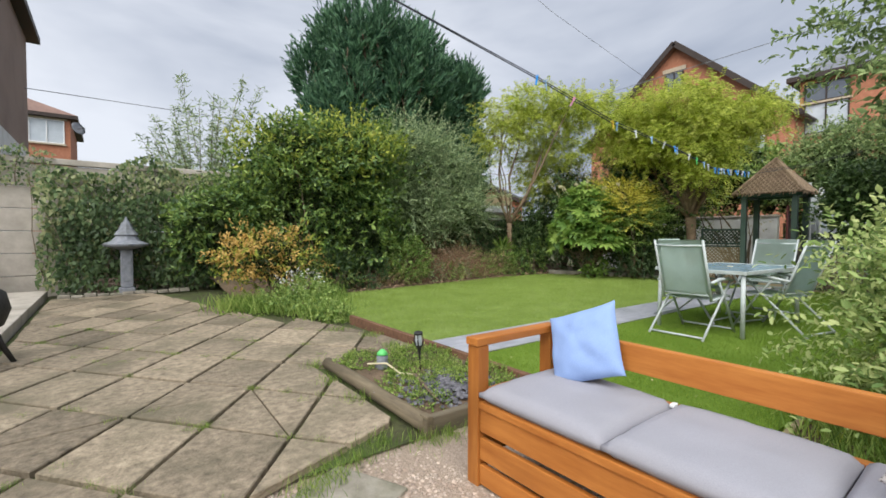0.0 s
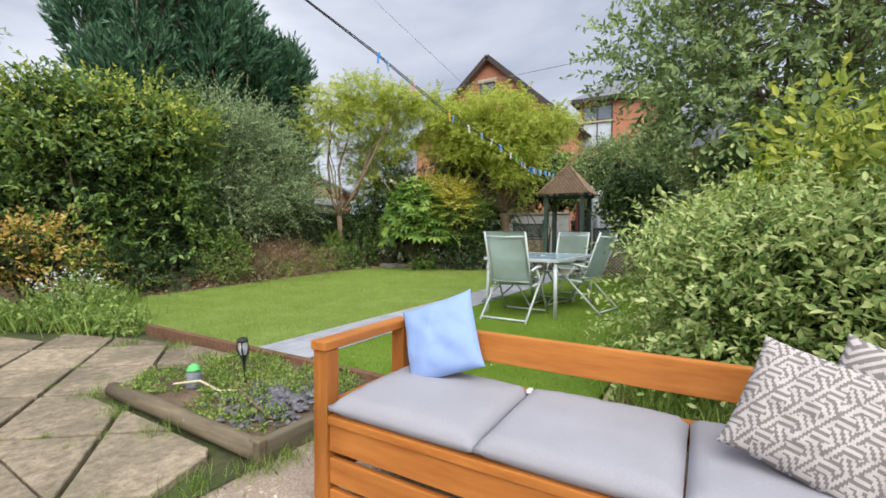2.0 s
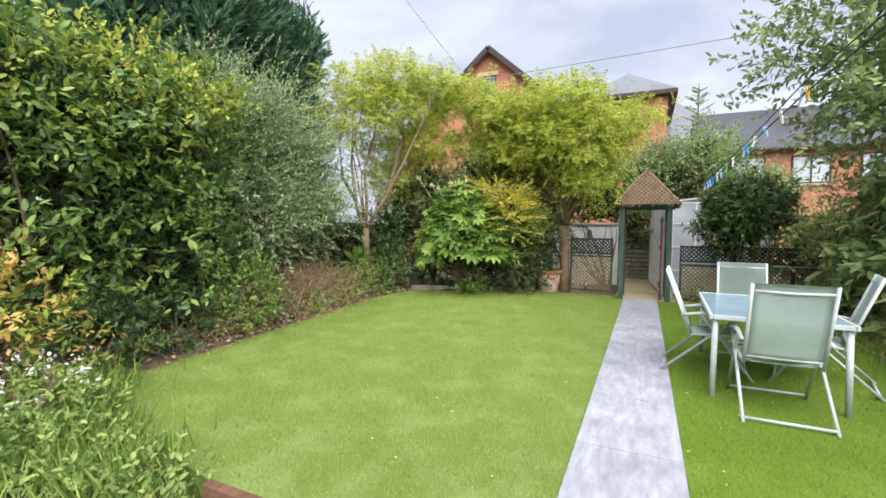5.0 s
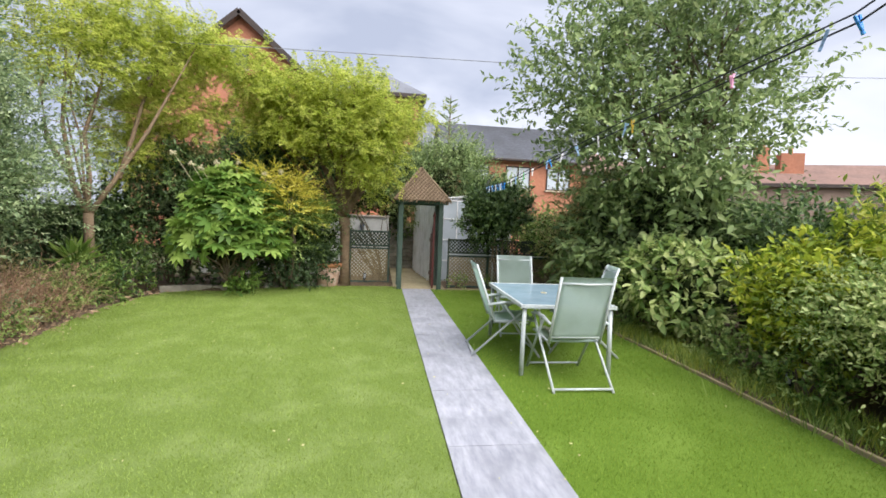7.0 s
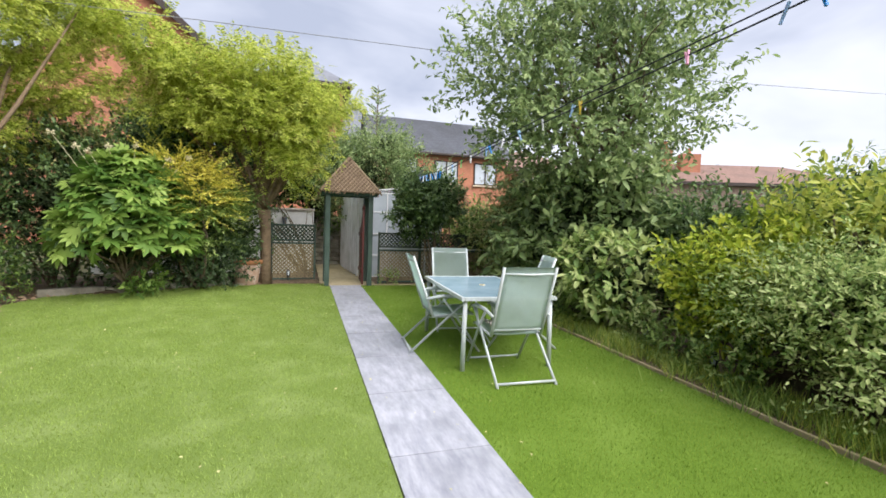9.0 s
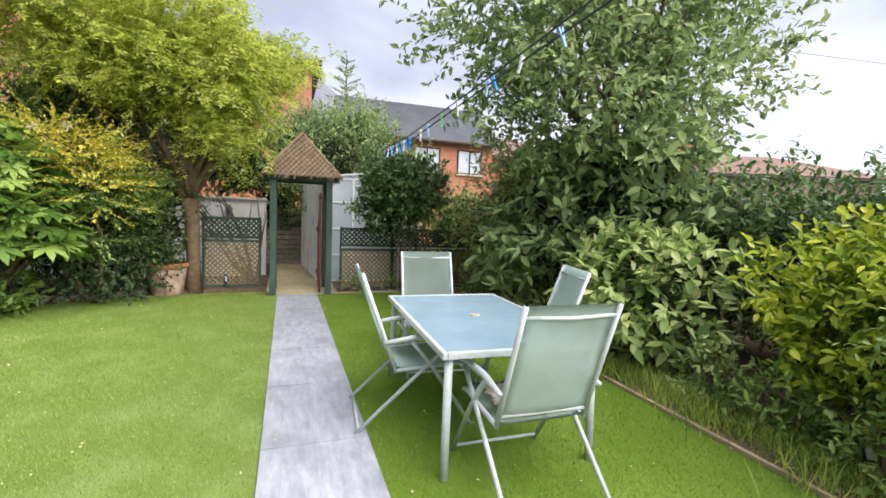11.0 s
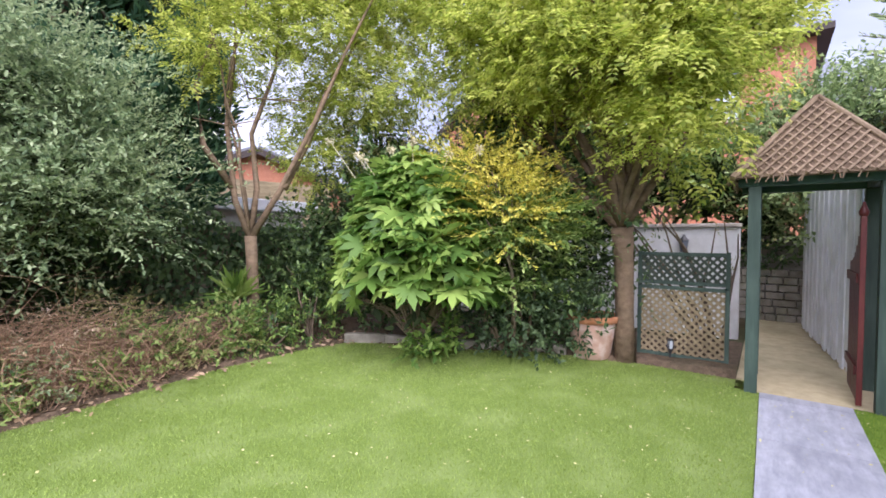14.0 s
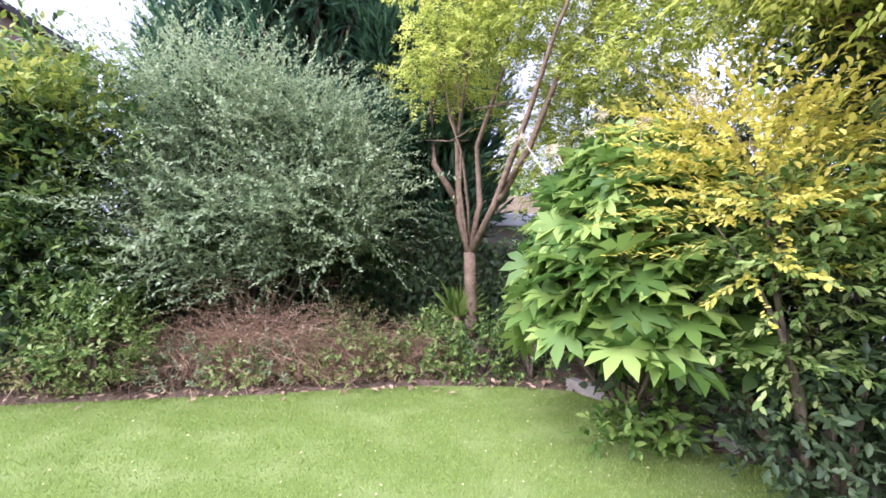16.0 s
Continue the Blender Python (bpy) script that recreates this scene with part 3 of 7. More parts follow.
sheet("border_soil_left", 2.0, 12.6, 7.9, 13.5, 60, 34, lambda x, y: (0.02 + min(0.16, max(0.0, (y - 9.0) * 0.12)) + bump(x, y, 1)) if not inside(LAWN, x, y) else -0.08, M_SOIL, "dark soil border with leaf litter", "flower bed")
sheet("border_soil_right", 2.2, 12.4, -4.0, 1.13, 60, 30, lambda x, y: 0.0 + bump(x, y, 2), M_SOIL, "dark soil border below the hedge", "flower bed")
sheet("border_soil_far", 10.6, 13.4, 4.25, 8.4, 20, 24, lambda x, y: (0.05 + bump(x, y, 3)) if not inside(LAWN, x, y) else -0.08, M_SOIL, "dark soil bed behind the kerb stones", "flower bed")
sheet("border_soil_gate", 11.44, 13.0, -2.0, 3.05, 14, 24, lambda x, y: 0.01 + bump(x, y, 4), M_SOIL, "dark soil below the lattice", "flower bed")
sheet("gravel", -3.0, 2.88, -3.0, 2.72, 30, 30, lambda x, y: -0.115 + 0.3 * bump(x, y, 5), M_GRAVEL, "pale pink gravel area", "gravel")
sheet("planting_bed", 1.78, 2.88, 2.55, 4.1, 14, 18, lambda x, y: -0.03 + 0.7 * bump(x, y, 6), M_SOIL, "small corner bed with weeds and slate chips", "flower bed")
sheet("yard", 11.42, 20, 3.02, 4.25, 10, 6, lambda x, y: 0.0, M_YARD, "ochre concrete yard path beyond the arch", "path")
sheet("patio_bed", -0.6, 2.9, 2.5, 12.0, 4, 4, lambda x, y: -0.098, M_JOINT, "mossy bedding between the patio slabs", "patio")

# sleepers and edging
def board(name, a, b, width, z0, z1, material, label, category="edging", bevel=0.008):
    a, b = Vector((*a, 0)), Vector((*b, 0))
    d = b - a
    t = thing(name, label, category, Matrix.Translation(a) @ Matrix.Rotation(math.atan2(d.y, d.x), 4, "Z"), kind="structure")
    part("board", box((0, -width / 2, z0), (d.length, width / 2, z1), bevel), material, t)
    return t


board("trim_lawn_end", (2.9, 1.2), (2.9, 3.2), 0.06, -0.16, 0.018, M_EDGE, "red brown timber edging along the lawn")
board("trim_lawn_end", (2.9, 3.22), (2.9, 5.85), 0.06, -0.16, 0.018, M_EDGE, "red brown timber edging along the lawn")
for a, b in (((2.93, 1.14), (5.3, 1.16)), ((5.3, 1.16), (7.7, 1.14)), ((7.7, 1.14), (11.4, 1.12))):
    board("trim_lawn_side", a, b, 0.035, -0.1, 0.03, M_EDGE_X, "thin pale timber board edging the lawn")
board("trim_lawn_gate", (11.44, 1.1), (11.44, 3.05), 0.035, -0.1, 0.03, M_EDGE_X, "thin pale timber board edging the lawn")

bed_log = thing("log_edging", "weathered round log edging of the corner bed", "edging", pose(1.80, 2.52, -0.03), kind="structure")
part("log", tube([(0, 0, 0), (0.0, 0.5, 0.004), (0.02, 1.0, 0.0), (0.03, 1.56, -0.005)], [0.052, 0.05, 0.053, 0.05], 14), M_LOG, bed_log, smooth=True)
bed_plank = thing("plank_edging", "weathered half round plank edging of the corner bed", "edging", pose(1.83, 2.52, -0.03), kind="structure")
part("plank", box((0, -0.03, -0.085), (1.04, 0.03, 0.04), 0.012), M_PLANK, bed_plank)
part("post", box((-0.055, -0.04, -0.09), (-0.002, 0.04, 0.055), 0.012), M_LOG, bed_plank)


# ---- slate path ----
path_ob = thing("path", "grey slate effect porcelain path across the lawn", "path", kind="structure")
x = 2.33
while x < 11.38:
    xa, xb = max(x, 2.94), min(x + 0.99, 11.4)
    part("slab", prism([(xa + 0.003, 3.405), (xb - 0.004, 3.405), (xb - 0.004, 4.05), (xa + 0.003, 4.05)], -0.05, 0.012, 0.0), M_SLAB, path_ob)
    x += 0.99
part("bedding", box((2.95, 3.403, -0.08), (11.39, 4.052, 0.004), 0), M_JOINT, path_ob)


# ---- patio ----
def clip_poly(poly, nx, ny, d):
    """Keep the side where nx*x + ny*y <= d."""
    out = []
    for p, q in zip(poly, poly[1:] + poly[:1]):
        sp, sq = nx * p[0] + ny * p[1] - d, nx * q[0] + ny * q[1] - d
        if sp <= 0:
            out.append(p)
        if (sp < 0) != (sq < 0) and abs(sp - sq) > 1e-9:
            k = sp / (sp - sq)
            out.append((p[0] + (q[0] - p[0]) * k, p[1] + (q[1] - p[1]) * k))
    return out


def area(poly):
    return 0.5 * abs(sum(p[0] * q[1] - q[0] * p[1] for p, q in zip(poly, poly[1:] + poly[:1])))


def shrink(poly, d):
    c = Vector((sum(p[0] for p in poly) / len(poly), sum(p[1] for p in poly) / len(poly)))
    out = []
    for p in poly:
        v = Vector(p) - c
        out.append(tuple(c + v * max(0.0, 1 - d / max(v.length, 1e-6))))
    return out


patio = thing("patio", "worn buff and grey riven concrete slab patio with mossy joints", "patio", kind="structure")
rngp = random.Random(4)
U, V, O, S = Vector((0.40, 0.545)), Vector((0.37, -0.45)), Vector((0.745, 3.345)), 1.0
for i in range(-9, 14):
    for j in range(-12, 9):
        c = O + U * (i * S) + V * (j * S)
        quad = [tuple(c), tuple(c + U * S), tuple(c + U * S + V * S), tuple(c + V * S)]
        pieces = [quad]
        if (i, j) in ((0, 0), (0, -1), (-1, -2)):
            pieces = [[quad[0], quad[1], quad[2]], [quad[0], quad[2], quad[3]]] if j < 0 else [[quad[1], quad[2], quad[3]], [quad[1], quad[3], quad[0]]]
        for poly in pieces:
            # patio outline: the house side, the gravel edge, the bed's log, the lawn's sleeper
            poly = clip_poly(poly, -1, 0, 0.55)
            if poly:
                poly = clip_poly(poly, 0.33, -1, -2.16)
            if poly:
                poly = clip_poly(poly, 0, 1, 10.8)
            cx = sum(p[0] for p in poly) / len(poly) if poly else 0
            cy = sum(p[1] for p in poly) / len(poly) if poly else 0
            if poly:
                poly = clip_poly(poly, 1, 0, 1.74) if cy < 4.1 else clip_poly(poly, 1, 0.25, 4.05 if cy < 6.2 else 3.7)
            if poly and cy >= 4.1:
                poly = clip_poly(poly, 1, 0, 2.85)
            if len(poly) < 3 or area(poly) < 0.015:
                continue
            tilt = [rngp.uniform(-0.004, 0.004) for _ in range(3)]
            bm = prism(shrink(poly, 0.023), -0.1, -0.06 + tilt[0], 0.006)
            part("slab", bm, M_PAVER, patio)

plinth = tagged(part("plinth", box((-1.6, 6.6, -0.12), (-0.62, 11.4, 0.04), 0.015), M_CONCRETE), "raised pale concrete slab beside the patio", "plinth", kind="structure")
stepping = thing("stepping_slab", "mossy grey green paving slab set in the gravel", "slab", pose(0.95, 2.15, -0.115, 0, 0, 25), kind="structure")
part("slab", box((-0.42, -0.22, -0.04), (0.42, 0.22, 0.012), 0.012), M_STONE, stepping)

# ---- kerb stones of the far bed ----
kerb = thing("kerb", "rough grey stone kerb round the far bed", "kerb", kind="structure")
kp = [(10.42, 8.68), (10.74, 8.2), (10.84, 7.5), (11.25, 7.02), (11.55, 6.42), (11.68, 6.0)]
rk = random.Random(8)
for (ax, ay), (bx, by) in zip(kp, kp[1:]):
    d = Vector((bx - ax, by - ay))
    n = max(1, round(d.length / 0.39))
    for k in range(n):
        a = Vector((ax, ay)) + d * (k / n)
        m = Matrix.Translation((a.x, a.y, 0)) @ Matrix.Rotation(math.atan2(d.y, d.x) + rk.uniform(-0.04, 0.04), 4, "Z")
        part("stone", box((0.005, -0.05, -0.05), (d.length / n - 0.008, 0.06, 0.11 + rk.uniform(-0.012, 0.012)), 0.018, m=m), M_STONE, kerb)


# ---- sofa ----
def sofa():
    t = thing("garden_sofa", "orange stained pine garden sofa bench on the gravel", "sofa", pose(0, 0, 0))
    y0, y1, xf, xb, zb = 0.02, 2.02, 1.70, 2.30, -0.115
    for yy in (y0, y1 - 0.075):
        part("front_post", box((xf, yy, zb), (xf + 0.07, yy + 0.075, 0.565), 0.005), M_SOFA_Z, t)
        part("back_post", box((xb - 0.07, yy, zb), (xb, yy + 0.075, 0.565), 0.005), M_SOFA_Z, t)
        part("armrest", box((xf - 0.01, yy - 0.004, 0.567), (xb + 0.005, yy + 0.08, 0.605), 0.006), M_SOFA_X, t)
        part("side_rail", box((xf + 0.072, yy + 0.015, 0.24), (xb - 0.072, yy + 0.06, 0.335), 0.005), M_SOFA_X, t)
        part("side_rail", box((xf + 0.072, yy + 0.015, 0.02), (xb - 0.072, yy + 0.06, 0.12), 0.005), M_SOFA_X, t)
    part("back_rail", box((xb - 0.05, y0 + 0.077, 0.46), (xb - 0.008, y1 - 0.077, 0.59), 0.005), M_SOFA_Y, t)
    part("seat_back_rail", box((xb - 0.05, y0 + 0.077, 0.25), (xb - 0.008, y1 - 0.077, 0.36), 0.005), M_SOFA_Y, t)
    part("seat_front_rail", box((xf + 0.002, y0 + 0.077, 0.268), (xf + 0.09, y1 - 0.077, 0.302), 0.005), M_SOFA_Y, t)
    for z0, z1 in ((0.155, 0.266), (0.02, 0.125), (-0.1, -0.005)):
        part("front_slat", box((xf + 0.012, y0 + 0.077, z0), (xf + 0.04, y1 - 0.077, z1), 0.004), M_SOFA_Y, t)
    yy = y0 + 0.12
    while yy < y1 - 0.15:
        part("seat_slat", box((xf + 0.092, yy, 0.262), (xb - 0.052, yy + 0.075, 0.288), 0.003), M_SOFA_X, t)
        yy += 0.115
    return t


sofa()


def pillow(name, sx, sy, sz, n=14, power=0.42, rim=0.012, wrinkle=0.006, seed=0, nip=0.05):
    """A soft pad: full in the middle, pinched to a seam at the rim."""
    bm = bmesh.new()
    tops, bots = {}, {}
    for i in range(n + 1):
        for j in range(n + 1):
            u, v = 2 * i / n - 1, 2 * j / n - 1
            h = max(0.0, (1 - u * u) * (1 - v * v)) ** power
            w = noise.noise(Vector((u * 2.2 + seed, v * 2.2, seed * 1.7))) * wrinkle * 2 + noise.noise(Vector((u * 6 + seed, v * 6, 0.3))) * wrinkle
            pinch = 1 - nip * (1 - abs(u) ** 4) * (abs(v) ** 6)
            pinch2 = 1 - nip * (1 - abs(v) ** 4) * (abs(u) ** 6)
            x_, y_ = u * sx / 2 * pinch2, v * sy / 2 * pinch
            tops[i, j] = bm.verts.new((x_, y_, rim / 2 + h * sz / 2 + w * h))
            bots[i, j] = bm.verts.new((x_, y_, -rim / 2 - h * sz / 2 + w * h * 0.5))
    for i in range(n):
        for j in range(n):
            bm.faces.new((tops[i, j], tops[i + 1, j], tops[i + 1, j + 1], tops[i, j + 1]))
            bm.faces.new((bots[i, j], bots[i, j + 1], bots[i + 1, j + 1], bots[i + 1, j]))
    for k in range(n):
        for a, b in (((k, 0), (k + 1, 0)), ((k + 1, n), (k, n)), ((0, k + 1), (0, k)), ((n, k), (n, k + 1))):
            bm.faces.new((tops[b], tops[a], bots[a], bots[b]))
    return bm


for k, (ya, yb) in enumerate(((1.285, 1.935), (0.675, 1.282), (0.085, 0.672))):
    c = thing("seat_cushion", "flat grey canvas seat cushion on the sofa bench", "cushion", pose(1.985, (ya + yb) / 2, 0.342, 0, -0.8, 0), "sofa seat cushions")
    part("pad", pillow("pad", 0.575, yb - ya, 0.085, 18, 0.16, 0.02, 0.004, k, 0.008), M_CUSHION, c, smooth=True)
    if k == 1:
        part("zip_pull", box((0.22, 0.285, 0.02), (0.26, 0.305, 0.035), 0.004), M_UPVC, c, "white zip pull")
        part("mark", box((-0.03, 0.06, 0.0525), (-0.02, 0.07, 0.0555), 0.001), M_BLACK, c, "small black speck")

blue = thing("scatter_cushion", "light blue square cotton scatter cushion leaning on the rail", "cushion", pose(2.19, 1.70, 0.555, 0, -64, 0) @ pose(0, 0, 0, 0, 0, 24))
part("cover", pillow("cover", 0.38, 0.38, 0.12, 20, 0.5, 0.006, 0.009, 3), M_BLUE, blue, smooth=True)


def patterned(m, label, lines, seed):
    t = thing("patterned_cushion", label, "cushion", m, "patterned cushions")
    ob = part("cover", pillow("cover", 0.39, 0.39, 0.13, 72, 0.5, 0.006, 0.006, seed), M_PATTERN_G, t, smooth=True)
    ob.data.materials.append(M_PATTERN_W)
    for p in ob.data.polygons:
        if lines(p.center.x / 0.39, p.center.y / 0.39):
            p.material_index = 1
    return t


def hexkey(u, v):
    """Interlocking angular bands."""
    a = u * 9.0
    b = v * 9.0 * 1.1547
    q = math.floor(a + b * 0.5)
    k = (math.floor(b) + q) % 3
    s = (a, a * 0.5 + b * 0.8, -a * 0.5 + b * 0.8)[k] * 2.2
    return (s % 1.0) < 0.55


def diamond(u, v):
    s = abs(((u * 2.3 + 0.5) % 1.0) - 0.5) + abs(((v * 2.3 + 0.5) % 1.0) - 0.5)
    return (s * 5.0) % 1.0 < 0.5


patterned(pose(1.97, 0.37, 0.545, 0, -60, -3) @ pose(0, 0, 0, 0, 0, -19) @ Matrix.Scale(0.92, 4), "taupe cushion with a cream interlocking hexagon pattern", hexkey, 5)
patterned(pose(2.09, 0.165, 0.545, 0, -64, -8) @ pose(0, 0, 0, 0, 0, -20) @ Matrix.Scale(0.92, 4), "taupe cushion with concentric cream diamonds", diamond, 7)


# ---- table and chairs ----
def table():
    t = thing("garden_table", "rectangular garden table with pale blue frosted glass top", "table", pose(6.49, 2.60, 0, 0, 0, -2.5))
    L, W, H = 0.83, 0.5, 0.72
    part("glass_top", box((-L + 0.03, -W + 0.03, H - 0.012), (L - 0.03, W - 0.03, H), 0.003), M_GLASS_TOP, t)
    for lo, hi in (((-L, -W, H - 0.035), (L, -W + 0.028, H + 0.004)), ((-L, W - 0.028, H - 0.035), (L, W, H + 0.004)), ((-L, -W + 0.03, H - 0.035), (-L + 0.028, W - 0.03, H + 0.004)), ((L - 0.028, -W + 0.03, H - 0.035), (L, W - 0.03, H + 0.004))):
        part("frame_rail", box(lo, hi, 0.006), M_ALU, t)
    for sx in (-1, 1):
        for sy in (-1, 1):
            part("leg", tube([(sx * (L - 0.05), sy * (W - 0.05), H - 0.036), (sx * (L - 0.035), sy * (W - 0.04), 0.0)], 0.024, 10), M_ALU, t, smooth=True)
    bm = lathe([(0.034, 0.721), (0.034, 0.728), (0.022, 0.728), (0.022, 0.721)], 20)
    part("umbrella_ring", bm, M_STRAWTONE, t, "yellowed plastic umbrella hole ring")
    return t


M_STRAWTONE = surface("yellowed plastic", (0.50, 0.44, 0.28), (0.62, 0.56, 0.40), 20, 0.5, 0.05, 60)
table()


def chair():
    """Folding recliner with mesh seat and back; it faces +y, its origin on the ground below the seat's middle."""
    t = thing("garden_chair", "pale green mesh folding garden chair with aluminium frame", "chair", pose(0, 0, 0), "chairs round the garden table")
    w = 0.285
    seat0, seat1 = Vector((0, -0.20, 0.415)), Vector((0, 0.25, 0.445))
    back0, back1 = Vector((0, -0.215, 0.43)), Vector((0, -0.43, 1.045))
    for sx in (-1, 1):
        x_ = sx * (w - 0.03)
        part("seat_tube", tube([(x_, -0.21, 0.40), (x_, 0.22, 0.43), (x_, 0.26, 0.415)], 0.013, 8), M_ALU, t, smooth=True)
        part("back_tube", tube([(x_, -0.20, 0.40), (x_, -0.30, 0.68), (x_, -0.435, 1.055)], 0.014, 8), M_ALU, t, smooth=True)
        part("rear_leg", tube([(sx * w, 0.19, 0.60), (sx * w, -0.06, 0.375), (sx * w, -0.47, 0.0)], 0.0135, 8), M_ALU, t, smooth=True)
        part("front_leg", tube([(sx * w, -0.10, 0.60), (sx * w, 0.06, 0.40), (sx * w, 0.33, 0.0)], 0.0135, 8), M_ALU, t, smooth=True)
        part("armrest", tube([(sx * w, -0.285, 0.60), (sx * w, -0.10, 0.628), (sx * w, 0.12, 0.63), (sx * w, 0.24, 0.60)], [0.014, 0.019, 0.019, 0.014], 8), M_ALU, t, smooth=True)
    part("rear_foot_rail", tube([(-w, -0.44, 0.03), (w, -0.44, 0.03)], 0.012, 8), M_ALU, t, smooth=True)
    part("front_foot_rail", tube([(-w, 0.30, 0.045), (w, 0.30, 0.045)], 0.010, 8), M_ALU, t, smooth=True)
    part("back_top_bar", tube([(-w + 0.03, -0.415, 1.0), (0, -0.425, 0.992), (w - 0.03, -0.415, 1.0)], 0.010, 8), M_ALU, t, smooth=True)
    part("back_low_bar", tube([(-w + 0.03, -0.218, 0.455), (w - 0.03, -0.218, 0.455)], 0.010, 8), M_ALU, t, smooth=True)
    # fabric panels, sagging slightly between the tubes
    for name, a, b, sag, off in (("seat_fabric", Vector((0, -0.205, 0.41)), Vector((0, 0.255, 0.435)), Vector((0, 0, -0.022)), 0), ("back_fabric", Vector((0, -0.212, 0.44)), Vector((0, -0.437, 1.06)), Vector((0, -0.018, -0.006)), 0)):
        bm = bmesh.new()
        g = []
        for i in range(9):
            row = []
            for j in range(11):
                u, s = 2 * i / 8 - 1, j / 10
                row.append(bm.verts.new(a.lerp(b, s) + Vector((u * (w - 0.028), 0, 0)) + sag * (1 - u * u) * math.sin(math.pi * min(1, s * 1.1 + 0.1))))
            g.append(row)
        for i in range(8):
            for j in range(10):
                bm.faces.new((g[i][j], g[i + 1][j], g[i + 1][j + 1], g[i][j + 1]))
        bmesh.ops.solidify(bm, geom=bm.faces[:], thickness=0.003)
        part(name, bm, M_MESH, t, smooth=True)
    return t


c0 = chair()
c0.matrix_world = pose(5.67, 2.655, 0, 0, 0, -91)
pad = thing("seat_pad", "crumpled torn white padding on the mesh seat", "padding", pose(5.67, 2.655, 0, 0, 0, -91))
rp = random.Random(8)
bm = bmesh.new()
g = []
for i in range(15):
    row = []
    for j in range(13):
        u, v = i / 14 - 0.5, j / 12 - 0.5
        edge = 1 + 0.10 * math.sin(9 * math.atan2(v, u)) + rp.uniform(-0.05, 0.05)
        row.append(bm.verts.new((u * 0.40 * edge, 0.03 + v * 0.34 * edge, 0.436 + 0.02 * abs(math.sin(u * 17 + v * 9)) + rp.uniform(0, 0.018))))
    g.append(row)
for i in range(14):
    for j in range(12):
        bm.faces.new((g[i][j], g[i + 1][j], g[i + 1][j + 1], g[i][j + 1]))
bmesh.ops.solidify(bm, geom=bm.faces[:], thickness=0.006)
part("padding", bm, surface("torn white padding", (0.45, 0.44, 0.40), (0.78, 0.77, 0.74), 14, 0.95, 0.5, 60, stain=(0.30, 0.27, 0.20), stain_scale=7, stain_amount=0.6), pad, smooth=True)
copy_thing(c0, pose(6.60, 3.0, 0, 0, 0, 176))
copy_thing(c0, pose(7.51, 2.58, 0, 0, 0, 84))
cr = copy_thing(c0, pose(6.62, 2.14, 0, 0, 0, -14))


# ---- arch, gate and lattice at the far end ----
def arch():
    t = thing("garden_arch", "dark green timber garden arch with a wicker pyramid roof", "arch", pose(0, 0, 0))
    xa, xb, ya, yb = 11.42, 12.16, 3.22, 4.12
    for px, py in ((xa, ya), (xa, yb), (xb, ya), (xb, yb)):
        part("post", box((px - 0.05, py - 0.05, -0.1), (px + 0.05, py + 0.05, 1.93), 0.006), M_GREENPAINT, t)
    for px in (xa, xb):
        part("lintel", box((px - 0.045, ya - 0.13, 1.93), (px + 0.045, yb + 0.13, 2.01), 0.006), M_GREENPAINT_X, t)
    for py in (ya, yb):
        part("side_beam", box((xa + 0.047, py - 0.045, 1.93), (xb - 0.047, py + 0.045, 2.01), 0.006), M_GREENPAINT, t)
    # pyramid roof: four faces, each woven of crossing laths over a thin backing
    cx, cy, top, low, hx, hy = (xa + xb) / 2, (ya + yb) / 2, 2.78, 2.0, 0.56, 0.62
    apex = Vector((cx, cy, top))
    corners = [Vector((cx - hx, cy + hy, low)), Vector((cx - hx, cy - hy, low)), Vector((cx + hx, cy - hy, low)), Vector((cx + hx, cy + hy, low))]
    for k in range(4):
        a, b = corners[k], corners[(k + 1) % 4]
        n = (b - a).cross(apex - a).normalized()
        if n.z < 0:
            n = -n
        face = thing("roof_face", "woven wicker roof panel", "")
        face.parent = t
        bm = bmesh.new()
        vs = [bm.verts.new(p + n * d) for d in (-0.02, 0.0) for p in (a, b, apex)]
        bm.faces.new(vs[0:3])
        bm.faces.new(vs[3:6])
        for i in range(3):
            bm.faces.new((vs[i], vs[(i + 1) % 3], vs[3 + (i + 1) % 3], vs[3 + i]))
        part("backing", bm, M_ROOFBACK, face)
        bm = bmesh.new()
        u = (b - a).normalized()
        h = apex - (a + b) / 2
        width, height = (b - a).length, h.length
        w_ = h.normalized()
        for sgn in (1, -1):
            for i in range(-14, 15):
                x0 = i * 0.085
                pts = []
                for s in range(0, 21):
                    z_ = s / 20 * height
                    x_ = x0 + sgn * z_ * 0.75
                    if abs(x_) <= (1 - z_ / height) * width / 2:
                        pts.append((a + b) / 2 + u * x_ + w_ * z_ + n * (0.010 + 0.008 * sgn))
                if len(pts) > 1:
                    tube([pts[0], pts[-1]], 0.013, 5, bm)
        part("weave", bm, M_ROOFLATH, face)
        ridge = part("ridge", tube([corners[k] + n * 0.01, apex + n * 0.01], [0.03, 0.022], 8), M_ROOFLATH, face)
    bm = bmesh.new()
    r = random.Random(3)
    for i in range(90):
        c = corners[i % 4].lerp(corners[(i + 1) % 4], r.random())
        tube([c + Vector((0, 0, 0.03)), c + Vector((r.uniform(-0.05, 0.05), r.uniform(-0.05, 0.05), -0.05))], 0.006, 4, bm)
    part("frayed_edge", bm, M_ROOFLATH, t)["kind"] = "stuff"
    return t


M_ROOFBACK = surface("dark wicker backing", (0.09, 0.06, 0.04), (0.17, 0.12, 0.08), 30, 0.95, 0.4, 90)
arch()

